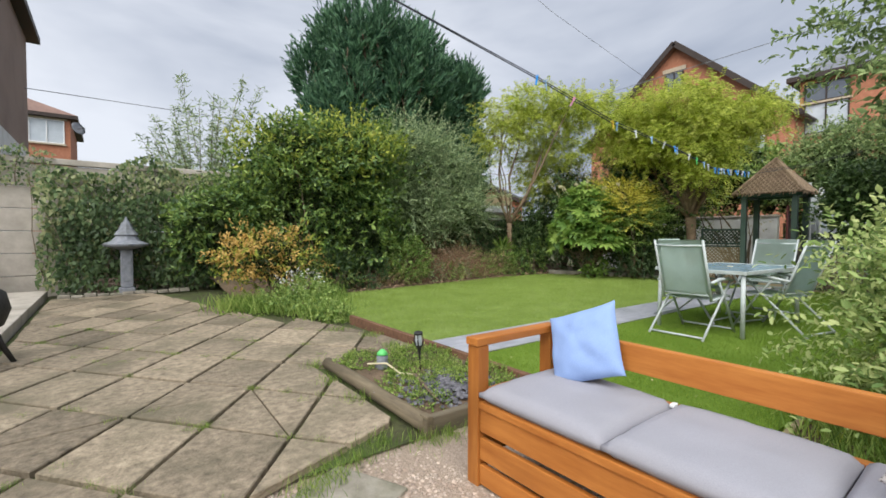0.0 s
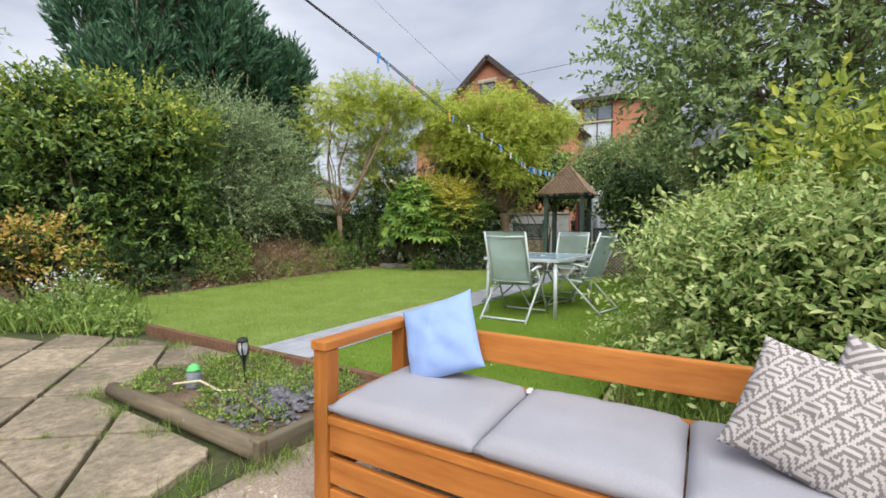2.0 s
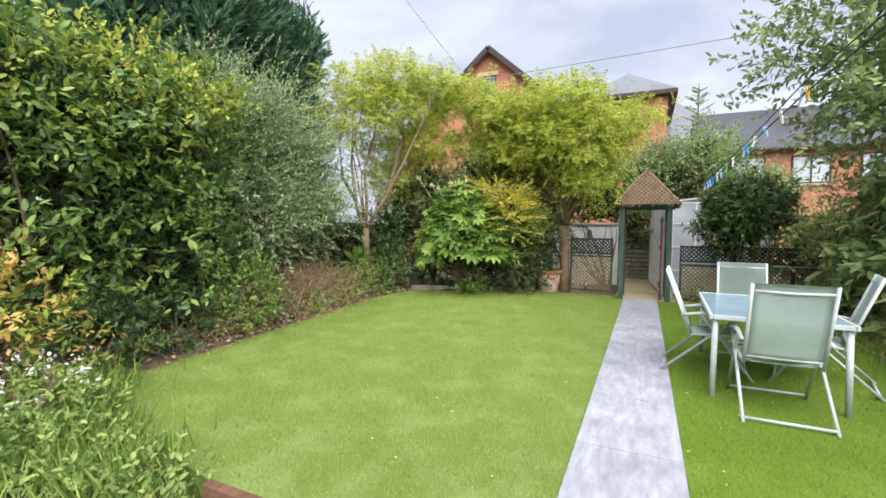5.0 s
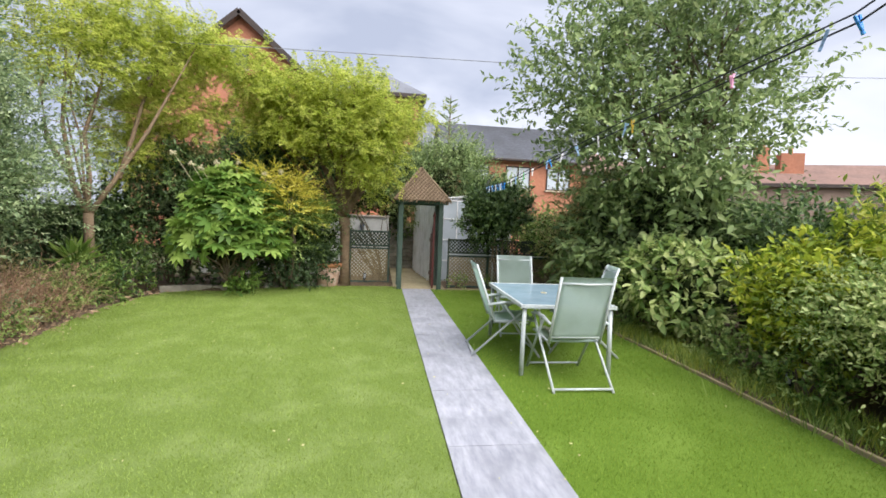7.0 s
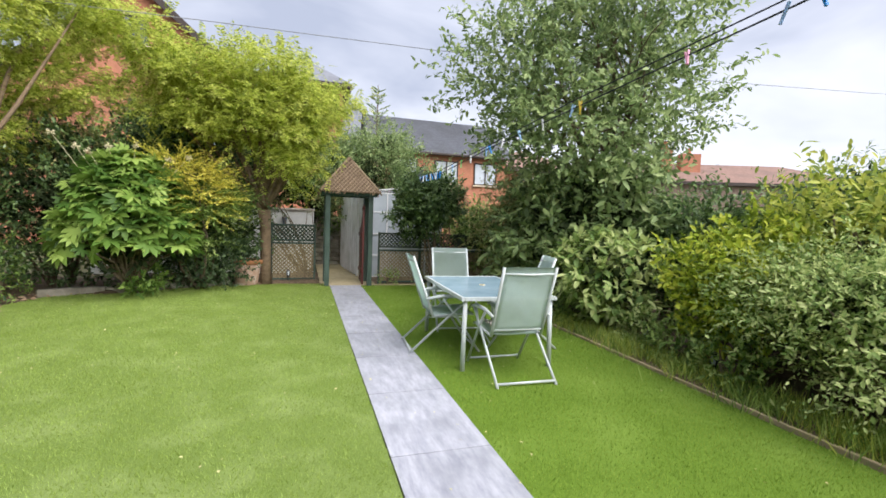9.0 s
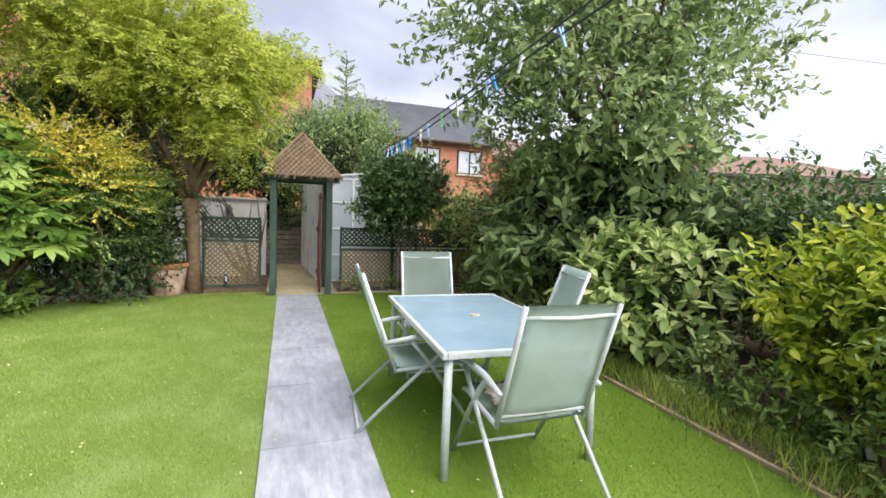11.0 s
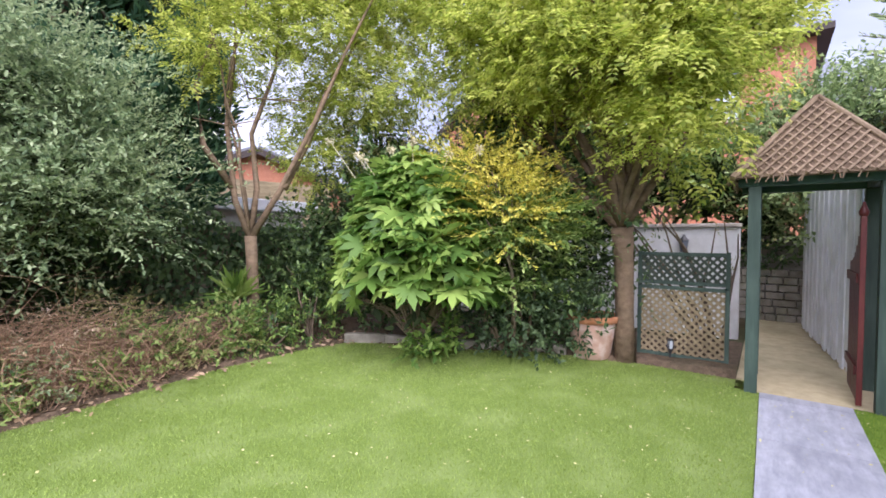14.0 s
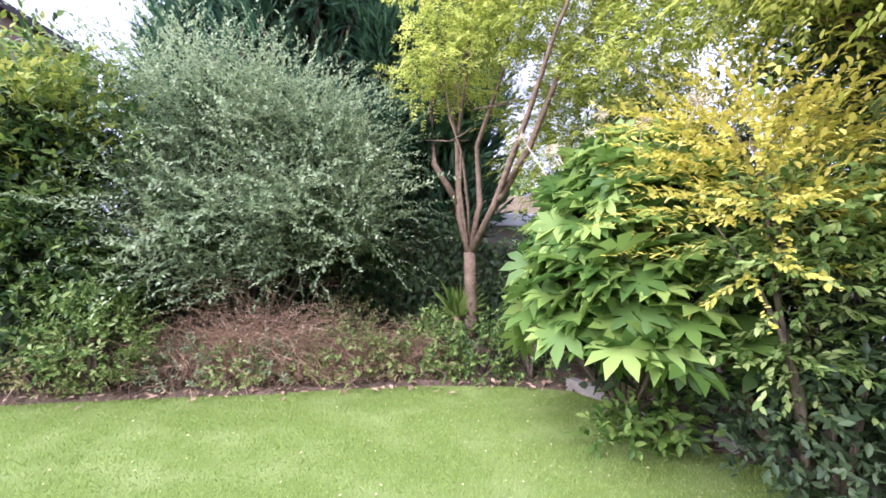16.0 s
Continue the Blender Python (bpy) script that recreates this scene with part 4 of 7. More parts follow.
gate = thing("garden_gate", "dark red painted timber gate standing open", "gate", pose(11.50, 3.36, 0.02, 0, 0, -1))
for k in range(7):
    h_ = 1.22 + 0.34 * (1 - k / 6) ** 2
    part("board", box((0.03 + k * 0.095, -0.012, 0.02), (0.03 + k * 0.095 + 0.088, 0.012, h_), 0.004), M_REDGATE, gate)
part("stile", box((-0.03, -0.02, 0.0), (0.028, 0.02, 1.62), 0.005), M_REDGATE, gate)
part("finial", lathe([(0.012, 1.61), (0.03, 1.63), (0.036, 1.66), (0.024, 1.69), (0.01, 1.73), (0.004, 1.75)], 12), M_REDGATE, gate, smooth=True)
for z_ in (0.25, 1.05):
    part("ledge", box((0.03, 0.013, z_), (0.69, 0.035, z_ + 0.08), 0.004), M_REDGATE, gate)


def lattice(name, label, a, b, z0, z1, mat, mat_frame, pitch=0.085, arc=0.0, railmat=None, group=""):
    """A diamond lattice panel between two ground points, framed."""
    a2, b2 = Vector((a[0], a[1], 0)), Vector((b[0], b[1], 0))
    d = (b2 - a2)
    W = d.length
    t = thing(name, label, "trellis", Matrix.Translation((a[0], a[1], 0)) @ Matrix.Rotation(math.atan2(d.y, d.x), 4, "Z"), group)
    H = z1 - z0
    for sgn, off in ((1, 0.006), (-1, -0.006)):
        i = -int(H / pitch) - 2
        while i * pitch < W + H:
            x0 = i * pitch
            lo, hi = None, None
            for s in range(0, 61):
                z_ = H * s / 60
                x_ = x0 + (z_ if sgn > 0 else H - z_)
                lim = H + arc * math.sin(math.pi * min(1, max(0, x_ / W))) if arc else H
                if 0.0 <= x_ <= W:
                    if lo is None:
                        lo = (x_, z_)
                    hi = (x_, z_)
            if lo and hi and lo != hi:
                c = Vector(((lo[0] + hi[0]) / 2, off, z0 + (lo[1] + hi[1]) / 2))
                ln = math.hypot(hi[0] - lo[0], hi[1] - lo[1])
                ang = math.atan2(hi[1] - lo[1], hi[0] - lo[0])
                part("lath", box((-ln / 2, -0.004, -0.014), (ln / 2, 0.004, 0.014), 0, m=Matrix.Translation(c) @ Matrix.Rotation(-ang, 4, "Y")), mat, t)
            i += 1
    for lo, hi in (((0, -0.02, z0 - 0.02), (W, 0.02, z0 + 0.02)), ((0, -0.02, z1 - 0.02), (W, 0.02, z1 + 0.02)), ((-0.022, -0.021, z0 - 0.06), (0.02, 0.021, z1 + 0.03)), ((W - 0.02, -0.021, z0 - 0.06), (W + 0.022, 0.021, z1 + 0.03))):
        part("frame_bar", box(lo, hi, 0.004), mat_frame, t)
    return t


lattice("trellis", "brown diamond lattice panel in a green frame", (12.16, 5.27), (12.16, 4.36), 0.06, 0.86, M_LATTICE, M_GREENPAINT)
lattice("trellis", "dark diamond lattice topper above a green rail", (12.16, 5.27), (12.16, 4.36), 0.92, 1.26, M_LATTICE_D, M_GREENPAINT, arc=0.1)
for k in range(3):
    ya, yb = 2.98 - k * 0.95, 2.05 - k * 0.95
    lattice("trellis_fence", "dark lattice fence panel with pale top rail", (11.66, ya), (11.66, yb), 0.05, 0.76, M_LATTICE, M_GREENPAINT)
    lattice("trellis_fence", "dark lattice topper of the fence", (11.66, ya), (11.66, yb), 0.84, 1.14, M_LATTICE_D, M_LATTICE_D)
rail = thing("fence_rail", "pale metal rail along the lattice fence", "rail", pose(11.61, 0, 0))
part("tube", tube([(0, 0.2, 0.80), (0, 2.98, 0.80)], 0.013, 8), M_ALU, rail, smooth=True)
part("post", tube([(0, 1.93, 0.0), (0, 1.93, 0.80)], 0.013, 8), M_ALU, rail, smooth=True)

# ---- beyond the arch ----
fence_w = thing("white_fence", "tall white painted board fence along the yard", "fence", pose(0, 0, 0))
for k in range(21):
    m = Matrix.Translation((12.32 + k * 0.148, 3.27 + k * 0.0125 + (k % 2) * 0.012, 0)) @ Matrix.Rotation(0.083, 4, "Z")
    part("board", box((0, 0, 0.03 + 0.02 * (k % 3)), (0.138, 0.02, 2.18 + 0.02 * (k % 3)), 0.003, m=m), M_WHITE, fence_w)
for x_, y_ in ((12.27, 3.20), (13.8, 3.33), (15.35, 3.46)):
    part("post", box((x_ - 0.03, y_ - 0.035, 0.0), (x_ + 0.03, y_ + 0.035, 2.25), 0.004), M_WHITE, fence_w)
wall_w = thing("wall_white", "white rendered yard wall", "wall", kind="structure")
part("wall", box((14.4, 4.35, -0.1), (14.58, 9.5, 1.62), 0.01), M_RENDER, wall_w)
part("coping", box((14.36, 4.33, 1.622), (14.62, 9.5, 1.68), 0.01), M_CONCRETE, wall_w)
lantern = thing("wall_lantern", "small black wall lantern on the white wall", "lantern", pose(14.38, 5.1, 1.36))
part("cage", lathe([(0.05, -0.12), (0.075, 0.04), (0.08, 0.05), (0.03, 0.11)], 6), M_PANE, lantern)
part("cap", lathe([(0.085, 0.052), (0.03, 0.115), (0.01, 0.15)], 6), M_BLACK, lantern)
wall_s = thing("wall_stone", "low rubble stone wall at the end of the yard", "wall", kind="structure")
rs = random.Random(12)
for row in range(7):
    y_ = 3.35
    while y_ < 4.7:
        w = rs.uniform(0.16, 0.34)
        part("stone", box((16.0 + rs.uniform(-0.03, 0.03), y_, row * 0.13), (16.25, y_ + w - 0.012, row * 0.13 + 0.12), 0.02), M_STONE, wall_s)
        y_ += w
board("wall_yard_end", (16.6, 2.6), (16.6, 4.8), 0.2, 0.0, 1.5, M_CONCRETE, "pale concrete back wall of the yard", "wall")


def greenhouse():
    t = thing("greenhouse", "white framed greenhouse with pale glazing", "greenhouse", pose(0, 0, 0))
    x0, x1, y0, y1, h, r = 12.75, 15.0, 1.2, 3.1, 2.12, 2.24
    ym = (y0 + y1) / 2
    for k in range(5):
        ya = y0 + (y1 - y0) * k / 4
        part("glazing_bar", box((x0 - 0.015, ya - 0.018, 0), (x0 + 0.015, ya + 0.018, h), 0.003), M_UPVC, t)
        if k < 4:
            for z0, z1 in ((0.05, 0.55), (0.58, 1.08), (1.11, 1.62), (1.65, 2.09)):
                part("pane", box((x0 - 0.004, ya + 0.02, z0), (x0 + 0.004, ya + (y1 - y0) / 4 - 0.02, z1), 0), M_PANE_PALE, t)
    for z_ in (0.03, 0.565, 1.095, 1.635, 2.105):
        part("rail", box((x0 - 0.02, y0 - 0.02, z_ - 0.015), (x0 + 0.02, y1 + 0.02, z_ + 0.015), 0.003), M_UPVC, t)
    for lo, hi in (((x0, y0 - 0.01, 0), (x1, y0 + 0.01, h)), ((x0, y1 - 0.01, 0), (x1, y1 + 0.01, h)), ((x1 - 0.01, y0, 0), (x1 + 0.01, y1, h))):
        part("side_glazing", box(lo, hi, 0), M_PANE_PALE, t)
    for ya in (y0, y1):
        bm = bmesh.new()
        vs = [bm.verts.new(p) for p in ((x0 - 0.03, ya, h + 0.01), (x1, ya, h + 0.01), (x1, ym, r), (x0 - 0.03, ym, r))]
        bm.faces.new(vs)
        bmesh.ops.solidify(bm, geom=bm.faces[:], thickness=0.012)
        part("roof_glazing", bm, M_PANE_PALE, t)
    for s in range(4):
        for ya in (y0, y1):
            f = s / 3
            part("roof_bar", tube([(x0 + f * (x1 - x0) - 0.02, ya, h + 0.03), (x0 + f * (x1 - x0) - 0.02, ym, r + 0.02)], 0.016, 6), M_UPVC, t)
    part("ridge_bar", tube([(x0 - 0.05, ym, r + 0.02), (x1, ym, r + 0.02)], 0.025, 8), M_UPVC, t)
    return t


greenhouse()


# ---- houses ----
def window(parent, m, w, h, frame_mat=M_UPVC, pane_mat=M_PANE, lights=2, lintel=True, depth=0.06):
    """A window: sunk pane panels in a frame, with lintel and sill; m puts it on a wall that faces -y."""
    win = new("window")
    win.parent = parent
    win.matrix_local = m
    f = 0.055
    for lo, hi in (((-w / 2, -depth, 0), (w / 2, 0.04, f)), ((-w / 2, -depth, h - f), (w / 2, 0.04, h)), ((-w / 2, -depth, f), (-w / 2 + f, 0.04, h - f)), ((w / 2 - f, -depth, f), (w / 2, 0.04, h - f))):
        part("window_frame", box(lo, hi, 0.006), frame_mat, win)
    for k in range(lights):
        xa = -w / 2 + f + (w - 2 * f) * k / lights
        xb = -w / 2 + f + (w - 2 * f) * (k + 1) / lights
        part("pane", box((xa, -0.01, f), (xb, 0.005, h - f), 0), pane_mat, win)
        if k:
            part("mullion", box((xa - f / 2, -depth, f), (xa + f / 2, 0.03, h - f), 0.004), frame_mat, win)
    part("sill", box((-w / 2 - 0.08, -0.13, -0.09), (w / 2 + 0.08, 0.05, -0.005), 0.01), M_LINTEL, win)
    if lintel:
        part("lintel", box((-w / 2 - 0.12, -0.07, h + 0.005), (w / 2 + 0.12, 0.05, h + 0.2), 0.01), M_LINTEL, win)
    return win


def gable_house(m, W, D, eave, ridge, wall_mat, roof_mat, label, windows=(), over=0.35, front_lintel=True, group=""):
    """A house whose gable faces -y in its own frame; width W along x, depth D along y."""
    t = thing("house", label, "house", m, group)
    bm = bmesh.new()
    pts = [(-W / 2, 0), (W / 2, 0), (W / 2, eave), (0, ridge), (-W / 2, eave)]
    f_ = [bm.verts.new((x_, 0, z_)) for x_, z_ in pts]
    b_ = [bm.verts.new((x_, D, z_)) for x_, z_ in pts]
    bm.faces.new(f_[::-1])
    bm.faces.new(b_)
    for i in range(5):
        bm.faces.new((f_[i], f_[(i + 1) % 5], b_[(i + 1) % 5], b_[i]))
    bmesh.ops.recalc_face_normals(bm, faces=bm.faces[:])
    part("wall", bm, wall_mat, t)
    slope = (ridge - eave) / (W / 2)
    for s in (-1, 1):
        bm = bmesh.new()
        xe = s * (W / 2 + over)
        ze = eave - over * slope
        vs = [bm.verts.new(p) for p in ((xe, -over, ze + 0.06), (0, -over, ridge + 0.06), (0, D + over, ridge + 0.06), (xe, D + over, ze + 0.06))]
        bm.faces.new(vs)
        bmesh.ops.recalc_face_normals(bm, faces=bm.faces[:])
        bmesh.ops.solidify(bm, geom=bm.faces[:], thickness=0.16)
        part("roof", bm, roof_mat, t)
        part("bargeboard", box((0, -over - 0.05, -0.16), (math.hypot(W / 2 + over, ridge - ze), -over - 0.004, 0.1), 0.01, m=Matrix.Translation((0, 0, ridge + 0.02)) @ (Matrix.Rotation(math.atan2(ridge - ze, W / 2 + over), 4, "Y") if s > 0 else Matrix.Rotation(math.pi - math.atan2(ridge - ze, W / 2 + over), 4, "Y") @ Matrix.Diagonal((1, 1, -1, 1)))), M_FASCIA, t)
        part("gutter", tube([(s * (W / 2 + over), -over, ze), (s * (W / 2 + over), D + over, ze)], 0.07, 8), M_FASCIA, t)
    for x_, z_, w, h, kw in windows:
        window(t, pose(x_, -0.0, z_), w, h, **kw)
    return t


def hip_house(m, W, D, eave, ridge, wall_mat, roof_mat, label, windows=(), over=0.4):
    t = thing("house", label, "house", m)
    part("wall", box((-W / 2, 0, 0), (W / 2, D, eave), 0), wall_mat, t)
    bm = bmesh.new()
    e = [bm.verts.new(p) for p in ((-W / 2 - over, -over, eave), (W / 2 + over, -over, eave), (W / 2 + over, D + over, eave), (-W / 2 - over, D + over, eave))]
    k = min(W, D) / 2
    r_ = [bm.verts.new(p) for p in (((-W / 2 + k, D / 2, ridge), (W / 2 - k + 0.01, D / 2, ridge)) if W > D else ((0, k, ridge), (0, D - k + 0.01, ridge)))]
    if W > D:
        for f in ((e[0], e[1], r_[1], r_[0]), (e[1], e[2], r_[1]), (e[2], e[3], r_[0], r_[1]), (e[3], e[0], r_[0])):
            bm.faces.new(f)
    else:
        for f in ((e[0], e[1], r_[0]), (e[1], e[2], r_[1], r_[0]), (e[2], e[3], r_[1]), (e[3], e[0], r_[0], r_[1])):
            bm.faces.new(f)
    bm.faces.new(e[::-1])
    part("roof", bm, roof_mat, t)
    part("fascia", box((-W / 2 - over, -over, eave - 0.2), (W / 2 + over, D + over, eave - 0.004), 0.01), M_FASCIA, t)
    for x_, z_, w, h, kw in windows:
        window(t, pose(x_, 0, z_), w, h, **kw)
    return t


DARKWIN = dict(frame_mat=M_FASCIA)
# the tall gabled house: its gable faces the garden (towards -x)
gable_house(pose(23.0, 11.1, 0, 0, 0, -90), 9.6, 9.0, 6.4, 10.6, M_BRICK, M_TILE_ROOF, "orange brick house with a tall gable and brown roof",
            [(-0.1, 8.15, 0.9, 1.15, DARKWIN), (3.2, 4.2, 1.2, 1.4, dict(pane_mat=M_PANE_PALE))])
hip_house(pose(24.5, 4.7, 0, 0, 0, -90), 3.6, 6.0, 8.0, 9.6, M_BRICK, M_SLATE_ROOF, "orange brick house with a hipped slate roof",
          [(-0.9, 5.5, 1.5, 1.3, dict(frame_mat=M_FASCIA, pane_mat=M_PANE_PALE, lintel=False)), (-0.9, 6.85, 1.5, 0.8, dict(frame_mat=M_FASCIA, lintel=False))])
hip_house(pose(29.0, 2.2, 0, 0, 0, -90), 6.0, 7.0, 6.2, 9.4, M_BRICK, M_SLATE_ROOF, "brick house under a plain slate roof", [], 0.2)
# row house with its long roof towards the garden
gable_house(pose(32.0, -1.4, 0, 0, 0, 0), 8.0, 3.4, 5.5, 8.2, M_BRICK, M_SLATE_ROOF, "brick house with a long slate roof", [])
rowhouse = thing("house", "orange brick terraced house with a long grey slate roof", "house", pose(24.0, -2.2, 0, 0, 0, -90))
part("wall", box((-3.6, 0, 0), (3.6, 5, 5.1), 0), M_BRICK, rowhouse)
bm = bmesh.new()
vs = [bm.verts.new(p) for p in ((-3.9, -0.35, 4.95), (3.9, -0.35, 4.95), (3.9, 2.5, 7.2), (-3.9, 2.5, 7.2))]
vt = [bm.verts.new(p) for p in ((-3.9, 5.3, 4.95), (3.9, 5.3, 4.95))]
bm.faces.new(vs)
bm.faces.new((vs[3], vs[2], vt[1], vt[0]))
bmesh.ops.solidify(bm, geom=bm.faces[:], thickness=0.14)
part("roof", bm, M_SLATE_ROOF, rowhouse)
part("gutter", tube([(-3.9, -0.4, 4.92), (3.9, -0.4, 4.92)], 0.07, 8), M_FASCIA, rowhouse)
for x_ in (-2.0, 0.2, 2.4):
    window(rowhouse, pose(x_, 0, 3.5), 1.3, 1.15, frame_mat=M_FASCIA, pane_mat=M_PANE_PALE, lintel=False)
hip_house(pose(26.5, -9.5, 0, 0, 0, -90), 6.5, 7, 4.9, 6.6, M_BRICK, M_TILE_ROOF, "orange brick house behind the hedge", [(-1.0, 3.3, 1.3, 1.1, {})])
far = hip_house(pose(24.0, -20.0, 0, 0, 0, -110), 22, 8, 4.6, 6.3, M_BRICK_BROWN, M_TILE_ROOF, "long low house with brown tiled roof and chimneys", [])
for x_, w in ((-2.2, 0.7), (-0.9, 1.3)):
    part("chimney", box((x_, 1.8, 5.4), (x_ + w, 2.5, 7.1 if w < 1 else 6.7), 0.02), M_BRICK, far)
    part("chimney_pot", lathe([(0.14, 0), (0.12, 0.35), (0.14, 0.4)], 10), M_TERRA_RIM, far).matrix_local = pose(x_ + w / 2, 2.15, 7.1 if w < 1 else 6.7)
# left far: rendered neighbour with downpipe, small brick house with white window
side = thing("house", "brown pebbledashed neighbouring house with downpipe", "house", pose(-2.7, 12.4, 0))
part("wall", box((-6, 0, -0.1), (1.05, 7.0, 7.2), 0), M_BRICK_BROWN, side)
part("base_render", box((-6.0, -0.012, 0), (1.062, 7.01, 3.6), 0), M_RENDER, side)
part("downpipe", tube([(0.45, -0.08, 2.4), (0.45, -0.08, 6.9), (0.35, -0.2, 7.1)], 0.06, 10), M_BLACK, side, smooth=True)
part("soffit", box((-6.3, -0.4, 7.2), (1.35, 7.4, 7.4), 0.01), M_FASCIA, side)
window(side, pose(0.78, 0, 5.1), 0.4, 1.5, frame_mat=M_FASCIA)
hip_house(pose(-4.9, 33.0, 0, 0, 0, 0), 7.2, 7, 7.7, 9.6, M_BRICK, M_TILE_ROOF, "small red brick house with a white window", [(2.6, 6.1, 1.5, 1.3, dict(pane_mat=M_PANE_PALE))], 0.35)
dish = thing("satellite_dish", "small grey satellite dish on the house corner", "dish", pose(-1.0, 32.8, 7.0, 70, 0, 40))
part("dish", lathe([(0.02, 0.0), (0.2, 0.02), (0.36, 0.1), (0.37, 0.11), (0.2, 0.035), (0.02, 0.015)], 16), M_CABLE, dish, smooth=True)
part("arm", tube([(0, 0, 0), (0.25, 0, 0.3)], 0.02, 6), M_BLACK, dish)

# behind the ivy fence: pale roofed outbuilding and a brick house
shed = thing("outbuilding", "outbuilding with a pale grey sheet roof", "shed", pose(0, 0, 0))
part("wall", box((6.5, 12.6, -0.1), (12.6, 15.4, 1.95), 0.01), M_RENDER, shed)
part("roof", box((6.3, 12.3, 1.96), (12.8, 15.7, 2.2), 0.02, m=None), M_SHEDROOF, shed)
gable_house(pose(16.5, 21.0, 0, 0, 0, -25), 9.0, 8.0, 3.1, 4.9, M_BRICK, M_SLATE_ROOF, "low orange brick house beyond the fence", [(-2.2, 1.4, 1.5, 1.3, {}), (1.6, 1.4, 1.5, 1.3, {})])
board("wall_fence_back", (9.0, 16.5), (15.5, 15.2), 0.06, 0, 3.0, M_EDGE_X, "tan timber fence beyond the garden", "fence")

# concrete panel wall at the patio's end, ivy fence along the border
wall_c = thing("wall_concrete", "pale concrete panel garden wall", "wall", kind="structure")
for k in range(6):
    part("panel", box((-1.35 + 0.0, 11.62, -0.1 + k * 0.42), (3.6, 11.70, -0.1 + k * 0.42 + 0.408), 0.012), M_CONCRETE, wall_c)
part("capping", box((-1.4, 11.58, 2.425), (3.6, 11.74, 2.54), 0.015), M_CONCRETE, wall_c)
part("post", box((-1.5, 11.56, -0.1), (-1.36, 11.74, 2.3), 0.01), M_FASCIA, wall_c)
board("wall_border_fence", (3.6, 10.75), (12.9, 10.75), 0.05, -0.1, 1.6, M_PLANK, "weathered timber fence hidden in ivy", "fence")
board("wall_right_fence", (2.2, -3.2), (14.0, -3.2), 0.05, -0.1, 1.8, M_PLANK, "weathered timber fence behind the hedge", "fence")
board("wall_house_side", (-3.6, -4.0), (-3.6, 12.0), 0.25, -0.2, 2.2, M_BRICK_BROWN, "brown rendered wall behind the patio", "wall")
board("wall_house_rear", (-3.6, -3.2), (2.2, -3.2), 0.25, -0.2, 2.2, M_BRICK_BROWN, "brown rendered wall behind the seating", "wall")


# ---- washing line and cables ----
def wire(name, pts, r, mat, label, category="cable"):
    t = thing(name, label, category, pose(*pts[0]))
    o = Vector(pts[0])
    part("strand", tube([Vector(p) - o for p in pts], r, 5), mat, t)
    return t


LINE = [(-1.6, 3.25, 3.75), (0.2, 3.03, 3.02), (1.6, 2.86, 2.63), (3.0, 2.73, 2.33), (4.31, 2.88, 2.21), (5.67, 2.92, 2.14), (7.0, 3.0, 2.02), (8.2, 2.96, 2.06), (9.6, 2.6, 2.28), (10.9, 2.15, 2.6)]
wl = wire("washing_line", LINE, 0.0045, M_LINE, "slack dark plastic washing line with pegs", "washing line")
o = Vector(LINE[0])
part("strand", tube([Vector(p) - o + Vector((0, 0.02, 0.014 * math.sin(i * 2.1) + 0.03)) for i, p in enumerate(LINE)], 0.004, 5), M_LINE, wl)


def on_line(x_):
    for a, b in zip(LINE, LINE[1:]):
        if a[0] <= x_ <= b[0]:
            return Vector(a).lerp(Vector(b), (x_ - a[0]) / (b[0] - a[0]))


def peg(x_, colour, up=False, seed=0):
    r = random.Random(seed)
    p = on_line(x_)
    t = thing("clothes_peg", colour + " plastic clothes peg on the line", "peg", Matrix.Translation(p) @ pose(0, 0, 0, r.uniform(-20, 20), r.uniform(-20, 20), r.uniform(0, 180)), "pegs on the washing line")
    for s in (-1, 1):
        part("jaw", box((s * 0.005 - 0.004, -0.006, -0.055), (s * 0.005 + 0.004, 0.006, 0.03), 0.002, m=Matrix.Rotation(s * 0.13, 4, "Y")), PEG[colour], t)
    return t


for k, (x_, c) in enumerate(((3.0, "blue"), (3.12, "pale blue"), (3.55, "pink"), (4.30, "yellow"), (4.38, "pale blue"), (4.75, "white"), (5.1, "pale blue"), (5.4, "white"), (5.67, "blue"), (5.74, "pale blue"), (6.1, "white"), (6.35, "green"), (6.6, "pale blue"), (6.75, "white"),
                             (7.0, "blue"), (7.06, "navy"), (7.12, "blue"), (7.2, "white"), (7.27, "pale blue"), (7.35, "navy"), (7.42, "blue"), (7.5, "white"), (7.6, "navy"), (7.68, "blue"), (7.75, "pale blue"), (7.83, "navy"), (7.9, "white"), (7.97, "blue"), (8.05, "navy"), (8.12, "pale blue"))):
    peg(x_, c, seed=k)
wire("overhead_cable", [(-8, 20, 5.8), (4, 17.5, 5.2), (14, 14, 6.4), (24, 10, 8)], 0.012, M_CABLE, "thin grey overhead cable against the sky")
wire("overhead_cable", [(10.6, 15, 4.5), (10, 6.2, 4.56), (10, 2.37, 4.66), (10, -4.4, 4.94), (10, -10, 5.32), (10, -22, 6.4)], 0.007, M_CABLE, "thin grey overhead cable against the sky")
wire("overhead_cable", [(7.0, 16.0, 16.0), (14, 11.5, 9.6), (22.8, 11.6, 8.4)], 0.008, M_CABLE, "thin grey overhead cable against the sky")


# ---- planting: the left border ----
def blob(x, y, z, rx, ry=None, rz=None):
    return ((x, y, z), (rx, ry or rx, rz or rx))


